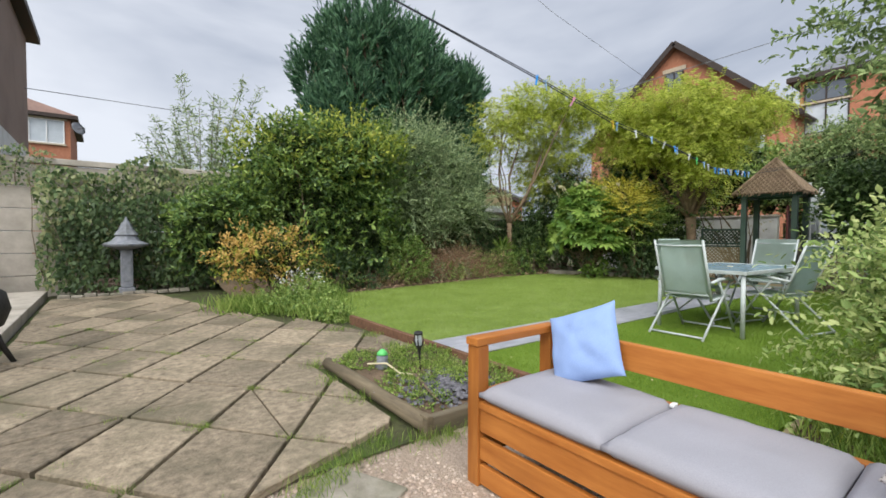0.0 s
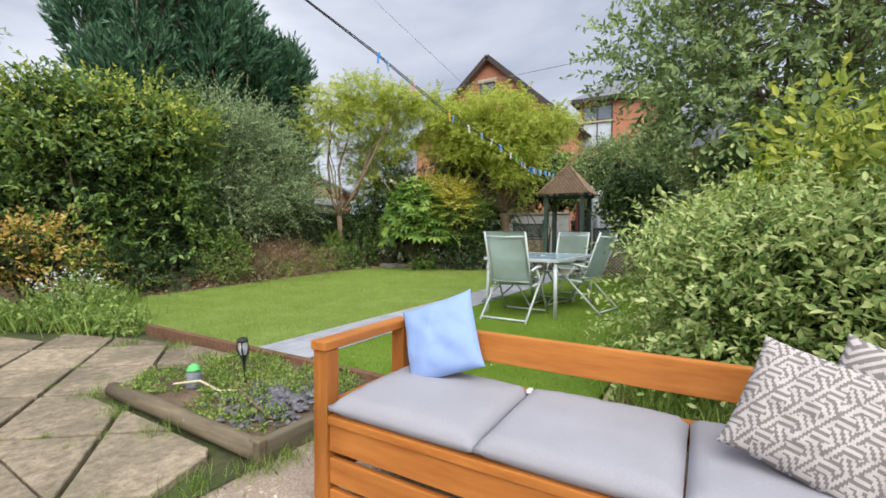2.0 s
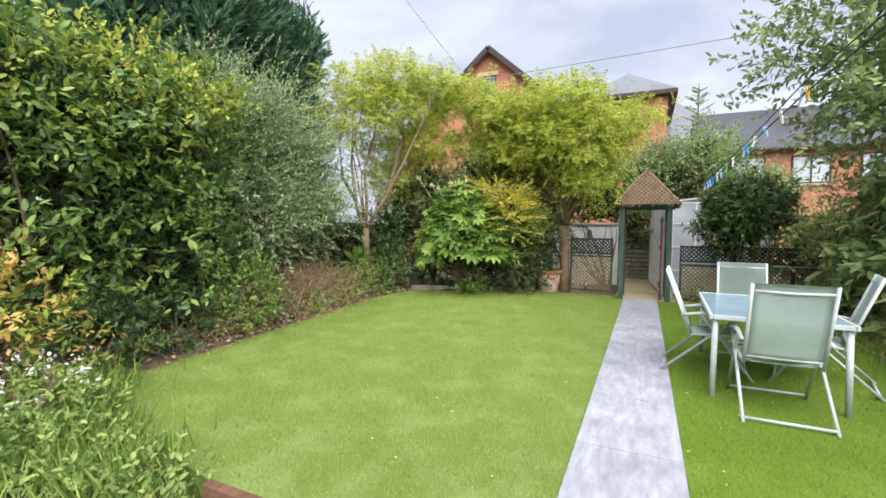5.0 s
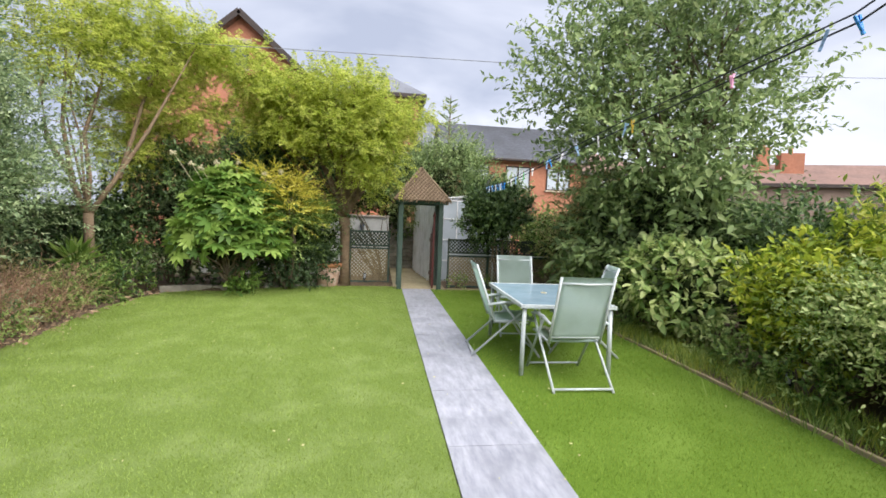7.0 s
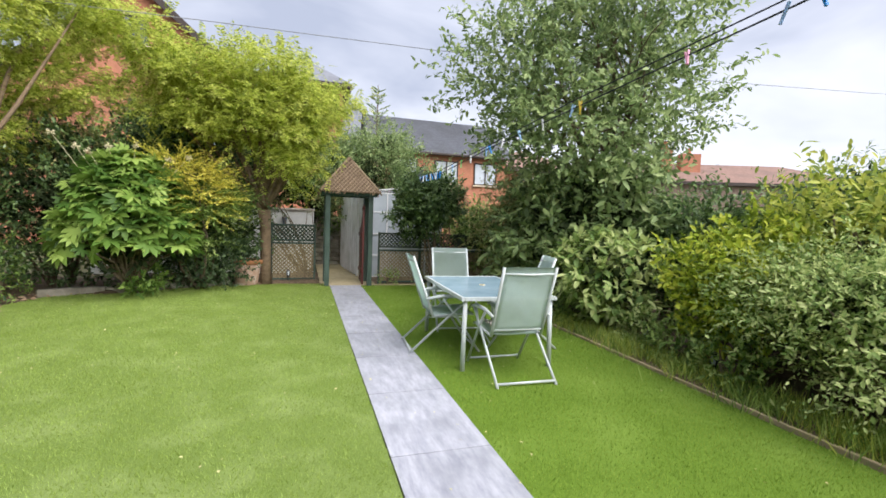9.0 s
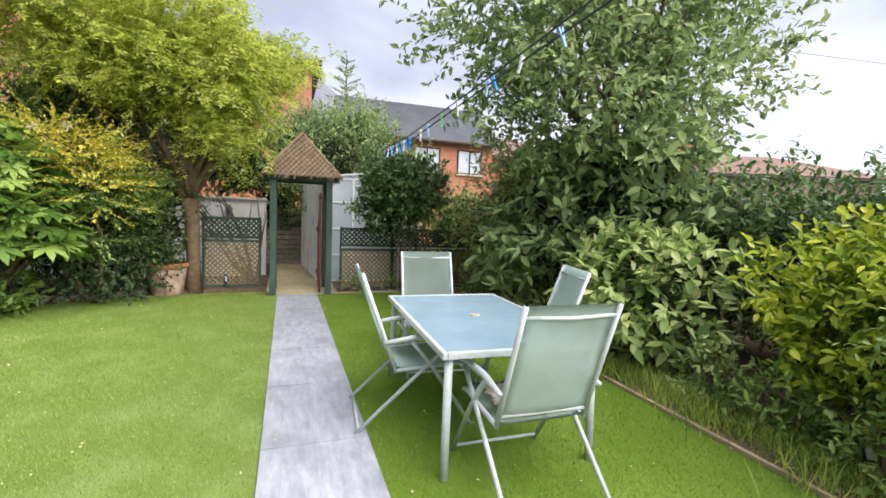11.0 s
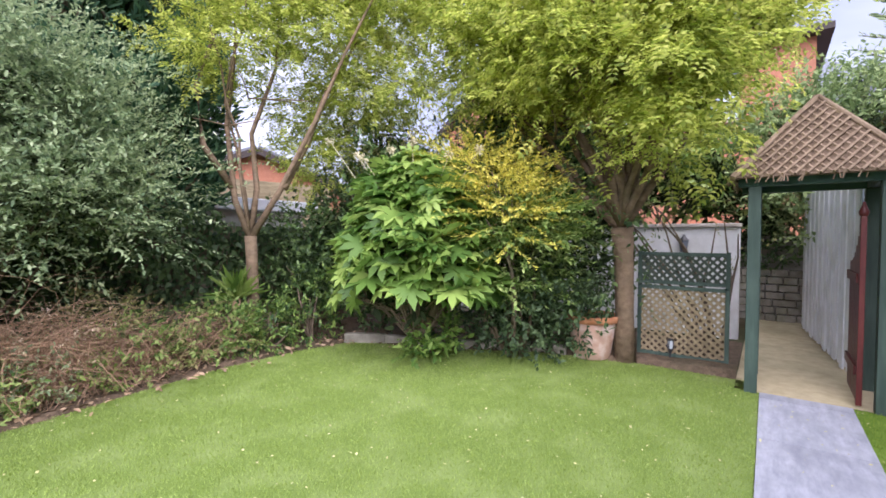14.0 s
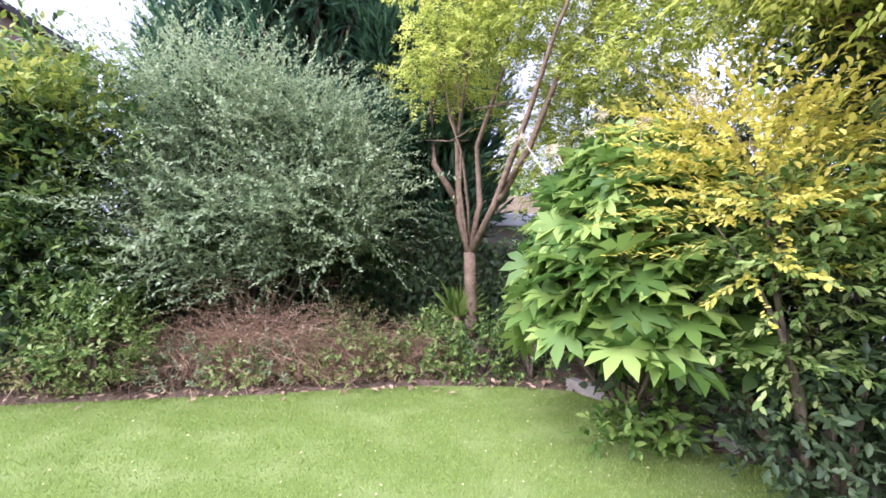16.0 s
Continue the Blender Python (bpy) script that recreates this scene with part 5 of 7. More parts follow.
shrub("laurel_bush", "large laurel bush with lime green tips over dark leaves", "bush", (4.0, 9.7, 0.05),
      [blob(3.9, 9.6, 1.7, 1.75, 1.5, 1.5), blob(4.4, 9.3, 2.5, 1.4, 1.2, 1.05), blob(3.3, 9.6, 2.6, 1.2, 1.2, 0.9), blob(4.5, 9.0, 1.0, 1.1, 0.8, 0.9)],
      L_LAUREL, 2600, 9, 0.32, 0.09, "oval", 11, up=0.6, droop=0.15)
shrub("laurel_bush", "lime green fresh growth of the laurel", "bush", (4.1, 9.5, 0.05), [blob(4.3, 9.2, 2.75, 1.3, 1.0, 0.75), blob(3.4, 9.4, 2.8, 1.1, 1.0, 0.65)], L_BAMBOO, 620, 9, 0.3, 0.085, "oval", 15, up=0.9)
shrub("laurel_bush", "dark laurel bush at the end of the patio", "bush", (2.3, 10.9, 0.0),
      [blob(2.4, 10.8, 1.2, 1.1, 0.8, 1.2), blob(2.9, 10.6, 1.9, 0.9, 0.8, 0.9)], L_LAUREL, 900, 9, 0.3, 0.10, "oval", 12, up=0.5, droop=0.15)
shrub("cotoneaster_bush", "tall arching bush with silvery grey green leaves", "bush", (6.7, 9.8, 0.05),
      [blob(6.6, 9.8, 2.1, 1.2, 0.9, 1.2), blob(6.3, 9.6, 3.05, 0.95, 0.7, 0.6), blob(7.4, 9.6, 2.3, 0.8, 0.7, 1.0), blob(6.2, 9.3, 1.6, 1.0, 0.6, 0.7), blob(7.5, 9.3, 1.7, 0.7, 0.5, 0.6)],
      L_SILVER, 3000, 30, 0.88, 0.05, "oval", 13, up=0.5, droop=0.14, jitter=0.65, align=0.2, upper=0.5, floor=0.75, stems=14, flat=0.75, level=0.6)
shrub("round_bush", "small round light green bush in the border", "bush", (5.6, 8.6, 0.02), [blob(5.6, 8.62, 0.5, 0.46, 0.36, 0.46)], L_LIGHT, 520, 8, 0.16, 0.05, "oval", 14)


def conifer(base, blobs, label, seed, twigs):
    t = thing("cypress_tree", label, "conifer", pose(*base))
    o = Vector(base)
    local = [(tuple(Vector(c) - o), r) for c, r in blobs]
    top = max(c[2] + r[2] for c, r in local)
    part("trunk", tube([(0, 0, -0.1), (0.03, 0, top * 0.5), (0, 0, top * 0.92)], [0.2, 0.13, 0.03], 10), M_BARK, t, smooth=True)
    rng = random.Random(seed)
    tips = [(c[0] + rng.uniform(-0.7, 0.7) * r[0], c[1] + rng.uniform(-0.7, 0.7) * r[1], c[2] + rng.uniform(-0.3, 0.7) * r[2]) for c, r in local for _ in range(4)]
    for k, tip in enumerate(tips):
        part("limb", branchy(seed + k, (0, 0, top * 0.25), [tip], 0.06, 0.015), M_BARK, t, smooth=True)
    leaf_mesh("crown", *sprays(seed, local, twigs, 12, 0.42, 0.17, "spray", up=1.1, jitter=0.22, flat=0.1, shell=(0.6, 1.02), align=0.5), "spray", L_CONIFER, t)
    inner_shade_leaves(seed, local[:2], 900, 0.4, 0.25, t)
    return t


rngc = random.Random(2)
main = [blob(6.7, 12.0, 3.4, 1.7, 1.4, 1.7), blob(6.75, 12.0, 5.2, 1.6, 1.3, 1.6)]
for _ in range(70):
    a, h = rngc.uniform(0, 2 * math.pi), rngc.uniform(2.2, 6.75)
    w = 1.95 if h < 5.2 else 1.95 * math.sqrt(max(0.05, 1 - ((h - 5.2) / 1.75) ** 2))
    main.append(blob(6.72 + w * math.cos(a), 12.0 + 0.8 * w * math.sin(a), h, rngc.uniform(0.26, 0.44), rngc.uniform(0.26, 0.42), rngc.uniform(0.45, 0.8)))
conifer((6.7, 12.0, 0.0), main, "broad dark green cypress with upright plumes", 21, 9500)
second = [blob(8.9, 11.6, 3.0, 0.95, 0.85, 1.4), blob(8.9, 11.6, 4.7, 0.8, 0.75, 1.2), blob(9.0, 11.6, 5.8, 0.4, 0.4, 0.7)]
for _ in range(26):
    a, h = rngc.uniform(0, 2 * math.pi), rngc.uniform(1.8, 6.0)
    w = 0.85 if h < 4.8 else 0.85 * math.sqrt(max(0.05, 1 - ((h - 4.8) / 1.5) ** 2))
    second.append(blob(8.95 + w * math.cos(a), 11.6 + 0.8 * w * math.sin(a), h, rngc.uniform(0.22, 0.36), rngc.uniform(0.22, 0.36), rngc.uniform(0.4, 0.7)))
conifer((8.9, 11.6, 0.0), second, "narrower dark green cypress beside the broad one", 22, 4200)


def tree(name, label, base, trunk_pts, trunk_r, blobs, leafmat, bark, twigs, per, length, leaf, shape, seed, limbs=9, limb_r=0.05, **kw):
    t = thing(name, label, "tree", pose(*base))
    o = Vector(base)
    part("trunk", tube(trunk_pts, trunk_r, 12), bark, t, smooth=True)
    fork = Vector(trunk_pts[-1])
    rng = random.Random(seed)
    local = [(tuple(Vector(c) - o), r) for c, r in blobs]
    for k in range(limbs):
        bm = bmesh.new()
        c, r = local[k % len(local)]
        tip = Vector((c[0] + rng.uniform(-0.5, 0.5) * r[0], c[1] + rng.uniform(-0.5, 0.5) * r[1], c[2] + rng.uniform(0.0, 0.8) * r[2]))
        branchy(seed * 31 + k, fork - Vector((0, 0, 0.02)), [tip], limb_r, 0.010, 0.10, bm, 7, 6)
        mid = fork.lerp(tip, 0.55)
        for _ in range(3):
            branchy(seed * 57 + k, mid, [mid + Vector((rng.uniform(-1, 1) * r[0], rng.uniform(-1, 1) * r[1], rng.uniform(0.1, 0.8) * r[2]))], limb_r * 0.4, 0.005, 0.1, bm, 5, 4)
        part("limb", bm, bark, t, smooth=True)
    leaf_mesh("crown", *sprays(seed, local, twigs, per, length, leaf, shape, **kw), shape, leafmat, t)
    return t


orna = tree("ornamental_tree", "small tree with tan trunk and airy yellow green crown", (9.42, 9.27, 0.05), [(0, 0, -0.1), (0.01, 0, 0.5), (0.0, 0, 1.0), (-0.02, 0, 1.40)], [0.085, 0.074, 0.07, 0.072],
     [blob(9.2, 9.5, 3.75, 0.55, 0.55, 0.35), blob(9.4, 9.4, 4.5, 0.7, 0.6, 0.3), blob(10.2, 9.0, 4.2, 0.7, 0.6, 0.35), blob(10.2, 9.0, 4.95, 0.8, 0.7, 0.25), blob(11.0, 9.1, 3.5, 0.6, 0.5, 0.4), blob(11.2, 8.6, 4.6, 0.7, 0.6, 0.3), blob(10.5, 9.6, 3.2, 0.6, 0.4, 0.3), blob(10.7, 8.1, 4.75, 0.6, 0.5, 0.3), blob(10.9, 8.4, 3.5, 0.5, 0.5, 0.35), blob(10.5, 9.3, 2.6, 0.5, 0.4, 0.3)],
     L_YELLOWTREE, M_BARK_WARM, 1700, 5, 0.36, 0.16, "frond", 31, limbs=2, limb_r=0.022, shell=(0.3, 1.03), droop=0.12, flat=0.75, level=0.7)
for pts in ([(-0.02, 0, 1.36), (-0.14, 0.15, 1.85), (-0.17, 0.27, 2.8), (-0.05, 0.30, 3.7), (0.0, 0.3, 4.6)],
            [(-0.02, 0, 1.36), (0.22, -0.25, 1.95), (0.48, -0.65, 2.85), (0.68, -0.95, 3.65), (1.1, -1.3, 4.8)],
            [(-0.02, 0.02, 1.36), (0.1, 0.05, 2.0), (0.06, 0.1, 2.7), (0.35, 0.0, 3.6), (0.5, 0.1, 4.7)],
            [(0.26, -0.3, 2.0), (0.6, -0.3, 2.6), (0.9, -0.35, 3.4), (1.4, -0.4, 4.2)],
            [(-0.15, 0.18, 2.0), (-0.45, 0.3, 2.5), (-0.5, 0.35, 3.2), (-0.3, 0.3, 3.9)]):
    part("limb", tube(pts, [0.046, 0.038, 0.03, 0.02, 0.01][:len(pts)], 8), M_BARK_WARM, orna, smooth=True)
tree("acacia_tree", "yellow green tree with several limbs beside the gate", (11.79, 5.34, 0.02), [(0, 0, -0.1), (0.0, 0.02, 0.6), (-0.02, 0.03, 1.2), (-0.03, 0.05, 1.55)], [0.13, 0.105, 0.11, 0.13],
     [blob(11.3, 5.4, 4.25, 0.9, 0.75, 0.32), blob(11.3, 6.3, 4.0, 0.8, 0.55, 0.3), blob(11.3, 4.7, 3.75, 0.7, 0.45, 0.3), blob(11.0, 5.8, 3.35, 0.7, 0.6, 0.3), blob(11.0, 5.0, 3.05, 0.6, 0.5, 0.3), blob(11.1, 4.62, 2.95, 0.4, 0.28, 0.3), blob(11.9, 5.6, 3.6, 0.9, 0.9, 0.35), blob(12.2, 4.6, 3.8, 0.8, 0.6, 0.35), blob(11.3, 6.95, 4.0, 0.5, 0.4, 0.22), blob(11.4, 6.5, 3.35, 0.6, 0.45, 0.25), blob(11.9, 3.85, 3.9, 0.35, 0.35, 0.12), blob(11.2, 7.35, 4.45, 0.6, 0.5, 0.28), blob(11.5, 7.2, 3.5, 0.4, 0.35, 0.25), blob(11.0, 4.75, 2.5, 0.25, 0.22, 0.28)],
     L_YELLOWTREE, M_BARK_WARM, 1900, 7, 0.5, 0.185, "frond", 32, limbs=16, limb_r=0.055, shell=(0.3, 1.03), droop=0.3, flat=0.75, level=0.6, jitter=0.5)

# ivy over the border fence and the patio wall
def ivy(name, label, a, b, z0, z1, depth, n, mat, seed, leaf=0.095, along_y=False, top_wave=0.18):
    t = thing(name, label, "ivy", pose(a[0], a[1], 0))
    rng = np.random.default_rng(seed)
    d = np.array([b[0] - a[0], b[1] - a[1]], float)
    ln = np.linalg.norm(d)
    d /= ln
    nrm2 = np.array([d[1], -d[0]])
    s = rng.random(n) * ln
    h = z0 + (z1 - z0 + top_wave * np.sin(s * 1.9 + seed) + top_wave * 0.6 * np.sin(s * 4.7)) * rng.random(n) ** 0.85
    off = depth * rng.random(n) ** 0.7 * (0.7 + 0.3 * np.sin(s * 3.1 + h * 4))
    pos = np.stack([d[0] * s + nrm2[0] * off, d[1] * s + nrm2[1] * off, h], 1)
    along = rng.normal(size=(n, 3)) * 0.5 + np.array([0, 0, -0.8])
    nv = np.tile(np.array([nrm2[0], nrm2[1], 0.5]), (n, 1)) + rng.normal(size=(n, 3)) * 0.4
    bm = bmesh.new()
    rr = random.Random(seed)
    for k in range(int(ln * 3)):
        q = rr.random() * ln
        p0 = Vector((d[0] * q, d[1] * q, max(0.0, z0)))
        branchy(seed + k, p0, [p0 + Vector((d[0] * rr.uniform(-0.4, 0.4), d[1] * rr.uniform(-0.4, 0.4), (z1 - z0) * 0.9)) + Vector((nrm2[0], nrm2[1], 0)) * 0.1], 0.012, 0.004, 0.06, bm, 5, 4)
    part("woody_base", bm, M_BARK, t)["kind"] = "stuff"
    leaf_mesh("foliage", pos, along, nv, leaf * (0.6 + 0.8 * rng.random(n)), "ivy", mat, t)
    return t


ivy("ivy_hedge", "dense dark ivy over the border fence", (3.6, 10.70), (12.9, 10.70), 0.0, 1.66, 0.35, 11000, L_IVY, 41)
ivy("ivy_hedge", "variegated ivy spilling over the concrete wall", (-0.75, 11.58), (3.6, 11.58), 0.05, 2.45, 0.55, 6500, L_IVY_PALE, 42)
ivy("ivy_hedge", "dark green ivy mound on the concrete wall", (-0.45, 11.3), (3.4, 11.1), 0.0, 1.7, 0.35, 3800, L_IVY, 43)
trail = ivy("ivy_trail", "thin ivy trailing along the wall capping", (-1.4, 11.56), (-0.5, 11.56), 2.0, 2.55, 0.12, 420, L_IVY_PALE, 44, 0.06)

# buddleia: wispy upright stems above the wall
bud = thing("buddleia_bush", "tall wispy bush with grey green leaves above the wall", "bush", pose(2.1, 12.2, 0))
rb = random.Random(5)
rngb = np.random.default_rng(5)
bm = bmesh.new()
P, A = [], []
for k in range(22):
    tip = Vector((rb.uniform(-1.3, 1.3), rb.uniform(-0.6, 0.6), rb.uniform(3.0, 4.9)))
    p0 = Vector((rb.uniform(-0.3, 0.3), rb.uniform(-0.2, 0.2), 0))
    bend = Vector((tip.x * 0.3, 0, 0.5))
    pts = [p0.lerp(tip, s / 6) - Vector((tip.x * 0.25 * math.sin(math.pi * s / 6), 0, 0)) for s in range(7)]
    tube(pts, [0.018 - 0.0023 * s for s in range(7)], 5, bm)
    for q in range(330):
        s = 1.5 + 4.5 * rb.random()
        i = min(5, int(s))
        P.append(pts[i].lerp(pts[i + 1], s - i) + Vector((rb.uniform(-0.1, 0.1), rb.uniform(-0.1, 0.1), 0)))
        A.append((rb.uniform(-1, 1), rb.uniform(-1, 1), rb.uniform(-0.3, 0.9)))
part("woody_base", bm, M_BARK, bud)["kind"] = "stuff"
leaf_mesh("foliage", np.array([tuple(p) for p in P]), np.array(A), unit(rngb, len(P)) + np.array([0, 0, 0.5]), 0.10 + 0.09 * rngb.random(len(P)), "narrow", L_SILVER, bud)

# orange shrub, long grass and white flowers at the lawn's corner
shrub("orange_bush", "low bush with orange and yellow leaves", "bush", (2.5, 8.15, -0.02), [blob(2.5, 8.15, 0.72, 0.62, 0.5, 0.45), blob(2.95, 8.0, 0.5, 0.45, 0.4, 0.35)], L_ORANGE, 300, 8, 0.22, 0.06, "oval", 51)
shrub("border_weeds", "yellow green leaves grown through the orange bush", "weeds", (2.6, 8.2, -0.02), [blob(2.6, 8.2, 0.6, 0.6, 0.5, 0.45)], L_BAMBOO, 220, 8, 0.22, 0.06, "oval", 64)


def tufts(name, label, places, n, h, spread, mat, seed, width=0.06, category="grass", kind="stuff"):
    """Long grass: many blades round the given places."""
    rng = np.random.default_rng(seed)
    c = np.array(places, float)[rng.integers(0, len(places), n)]
    pos = np.stack([c[:, 0] + rng.normal(scale=spread, size=n), c[:, 1] + rng.normal(scale=spread, size=n), c[:, 2]], 1)
    along = np.stack([rng.normal(scale=0.38, size=n), rng.normal(scale=0.38, size=n), np.ones(n)], 1)
    ob = leaf_mesh(name, pos, along, unit(rng, n), h * (0.45 + 0.85 * rng.random(n)), "blade", mat, None)
    return tagged(ob, label, category, kind=kind)


LEAF["blade"] = ([(0, 0.025, 0), (0, -0.025, 0), (0.55, 0.018, 0.05), (0.55, -0.018, 0.05), (1, 0, 0.28)], [(0, 1, 3, 2), (2, 3, 4)])
tufts("long_grass", "long green grass and weeds at the lawn's corner", [(2.7, 6.9, -0.06), (2.9, 7.3, -0.04), (3.1, 7.7, -0.03), (2.5, 7.2, -0.06), (2.75, 6.4, -0.07), (2.2, 7.4, -0.06), (3.4, 8.1, 0), (1.9, 7.7, -0.06)], 4200, 0.25, 0.19, L_GRASS, 61)
shrub("border_weeds", "spreading leafy weeds among the long grass", "weeds", (2.7, 6.9, -0.05), [blob(2.7, 6.9, 0.06, 0.3, 0.5, 0.14), blob(2.9, 7.5, 0.12, 0.35, 0.4, 0.2), blob(2.45, 7.3, 0.06, 0.3, 0.4, 0.14), blob(2.75, 6.2, 0.0, 0.16, 0.35, 0.08)], L_LIGHT, 700, 7, 0.16, 0.05, "oval", 65, floor=-0.05)
shrub("white_flowers", "white daisy like flowers among the grass", "flowers", (2.75, 7.45, -0.04), [blob(2.75, 7.45, 0.36, 0.32, 0.26, 0.14)], L_FLOWER, 60, 4, 0.1, 0.035, "small", 62)
shrub("border_weeds", "low leafy weeds in the border corner", "weeds", (3.0, 8.3, 0.0), [blob(3.1, 8.4, 0.25, 0.5, 0.35, 0.3), blob(3.9, 8.6, 0.3, 0.5, 0.3, 0.35)], L_LIGHT, 260, 7, 0.2, 0.06, "oval", 63)

# dead brown brush and low plants along the left border
def brush(base, n, h, spread, seed, label):
    t = thing("dead_brush", label, "brushwood", pose(*base), kind="stuff")
    r = random.Random(seed)
    bm = bmesh.new()
    for k in range(n):
        p0 = Vector((r.gauss(0, spread), r.gauss(0, spread * 0.35), h * max(0.0, r.uniform(-0.6, 0.5))))
        a = r.uniform(0, 2 * math.pi)
        reach = h * r.uniform(0.3, 1.3)
        rise = r.uniform(-0.2, 0.9)
        mid = p0 + Vector((math.cos(a) * reach * 0.4, math.sin(a) * reach * 0.3, reach * (0.25 + 0.45 * rise)))
        tip = p0 + Vector((math.cos(a) * reach, math.sin(a) * reach * 0.5, max(0.02, reach * rise - p0.z * 0.4)))
        tube([p0, p0.lerp(mid, 0.5) + Vector((r.gauss(0, 0.02), r.gauss(0, 0.02), 0.02)), mid, mid.lerp(tip, 0.6) + Vector((r.gauss(0, 0.03), r.gauss(0, 0.03), 0.03)), tip], [0.003, 0.0028, 0.0024, 0.0018, 0.001], 3, bm)
    part("brushwood", bm, M_TWIG, t)["kind"] = "stuff"
    return t


brush((6.7, 9.0, 0.03), 1100, 0.72, 0.5, 71, "tangle of dead brown twigs under the bush")
brush((7.7, 9.1, 0.03), 950, 0.62, 0.5, 72, "tangle of dead brown twigs in the border")
brush((8.6, 9.25, 0.05), 520, 0.45, 0.4, 73, "low dead brown twigs in the border")
leaf_mesh("dead_foliage", *sprays(175, [blob(7.1, 9.1, 0.4, 0.9, 0.3, 0.4)], 260, 8, 0.2, 0.035, "oval", droop=0.4), "oval", L_STRAW, brush((7.2, 9.05, 0.03), 500, 0.9, 0.3, 75, "upright dead brown stems below the arching bush")).matrix_world = pose(0, 0, 0)
brush((5.0, 8.6, 0.02), 200, 0.3, 0.5, 74, "low dead brown twigs in the border")
k = 0
for x_, y_, r_, z_, mat, lf in ((7.2, 8.95, 0.35, 0.2, L_SILVER, 0.04), (8.0, 9.05, 0.4, 0.25, L_LIGHT, 0.05), (8.9, 9.15, 0.4, 0.3, L_LIGHT, 0.06), (9.5, 9.05, 0.38, 0.28, L_LAUREL, 0.06), (10.1, 9.0, 0.4, 0.45, L_LAUREL, 0.06), (10.3, 9.6, 0.5, 0.6, L_DARK, 0.06), (6.3, 8.75, 0.3, 0.18, L_SILVER, 0.04), (4.6, 8.55, 0.35, 0.3, L_IVY, 0.06), (3.8, 8.45, 0.4, 0.35, L_IVY, 0.06), (6.9, 8.75, 0.3, 0.16, L_LIGHT, 0.045), (7.6, 8.98, 0.3, 0.14, L_GRASS, 0.045), (8.4, 9.15, 0.32, 0.16, L_BROWN, 0.045), (7.9, 9.45, 0.4, 0.4, L_BROWN, 0.05), (5.2, 8.55, 0.3, 0.2, L_BROWN, 0.05), (9.2, 9.12, 0.3, 0.12, L_GRASS, 0.045)):
    k += 1
    shrub("border_plant", "low leafy plant in the soil border", "plant", (x_, y_, 0.02), [blob(x_, y_, z_, r_, r_ * 0.75, z_ + 0.08)], mat, int(170 * r_ / 0.35), 8, 0.15, lf, "oval", 80 + k, stems=5, group="low plants of the border")

# yucca with dead skirt
yuc = thing("yucca_plant", "spiky yucca with straw coloured dead skirt", "plant", pose(9.28, 9.4, 0.05))
rngy = np.random.default_rng(9)
part("stem", tube([(0, 0, -0.05), (0.01, 0, 0.3), (0, 0, 0.62)], [0.07, 0.06, 0.05], 10), M_TWIG, yuc, smooth=True)
n = 70
a_ = rngy.random(n) * 2 * np.pi
el = rngy.random(n) * 1.3
leaf_mesh("foliage", np.tile(np.array([[0, 0, 0.6]]), (n, 1)), np.stack([np.cos(a_) * np.cos(el), np.sin(a_) * np.cos(el), np.sin(el) + 0.15], 1), unit(rngy, n) + np.array([0, 0, 1.0]), 0.35 + 0.2 * rngy.random(n), "narrow", L_GRASS, yuc)
el = rngy.random(n) * 0.5
leaf_mesh("dead_skirt", np.tile(np.array([[0, 0, 0.55]]), (n, 1)), np.stack([np.cos(a_) * 0.4, np.sin(a_) * 0.4, -np.ones(n)], 1), unit(rngy, n), 0.4 + 0.12 * rngy.random(n), "narrow", L_STRAW, yuc, "straw coloured dead leaves")


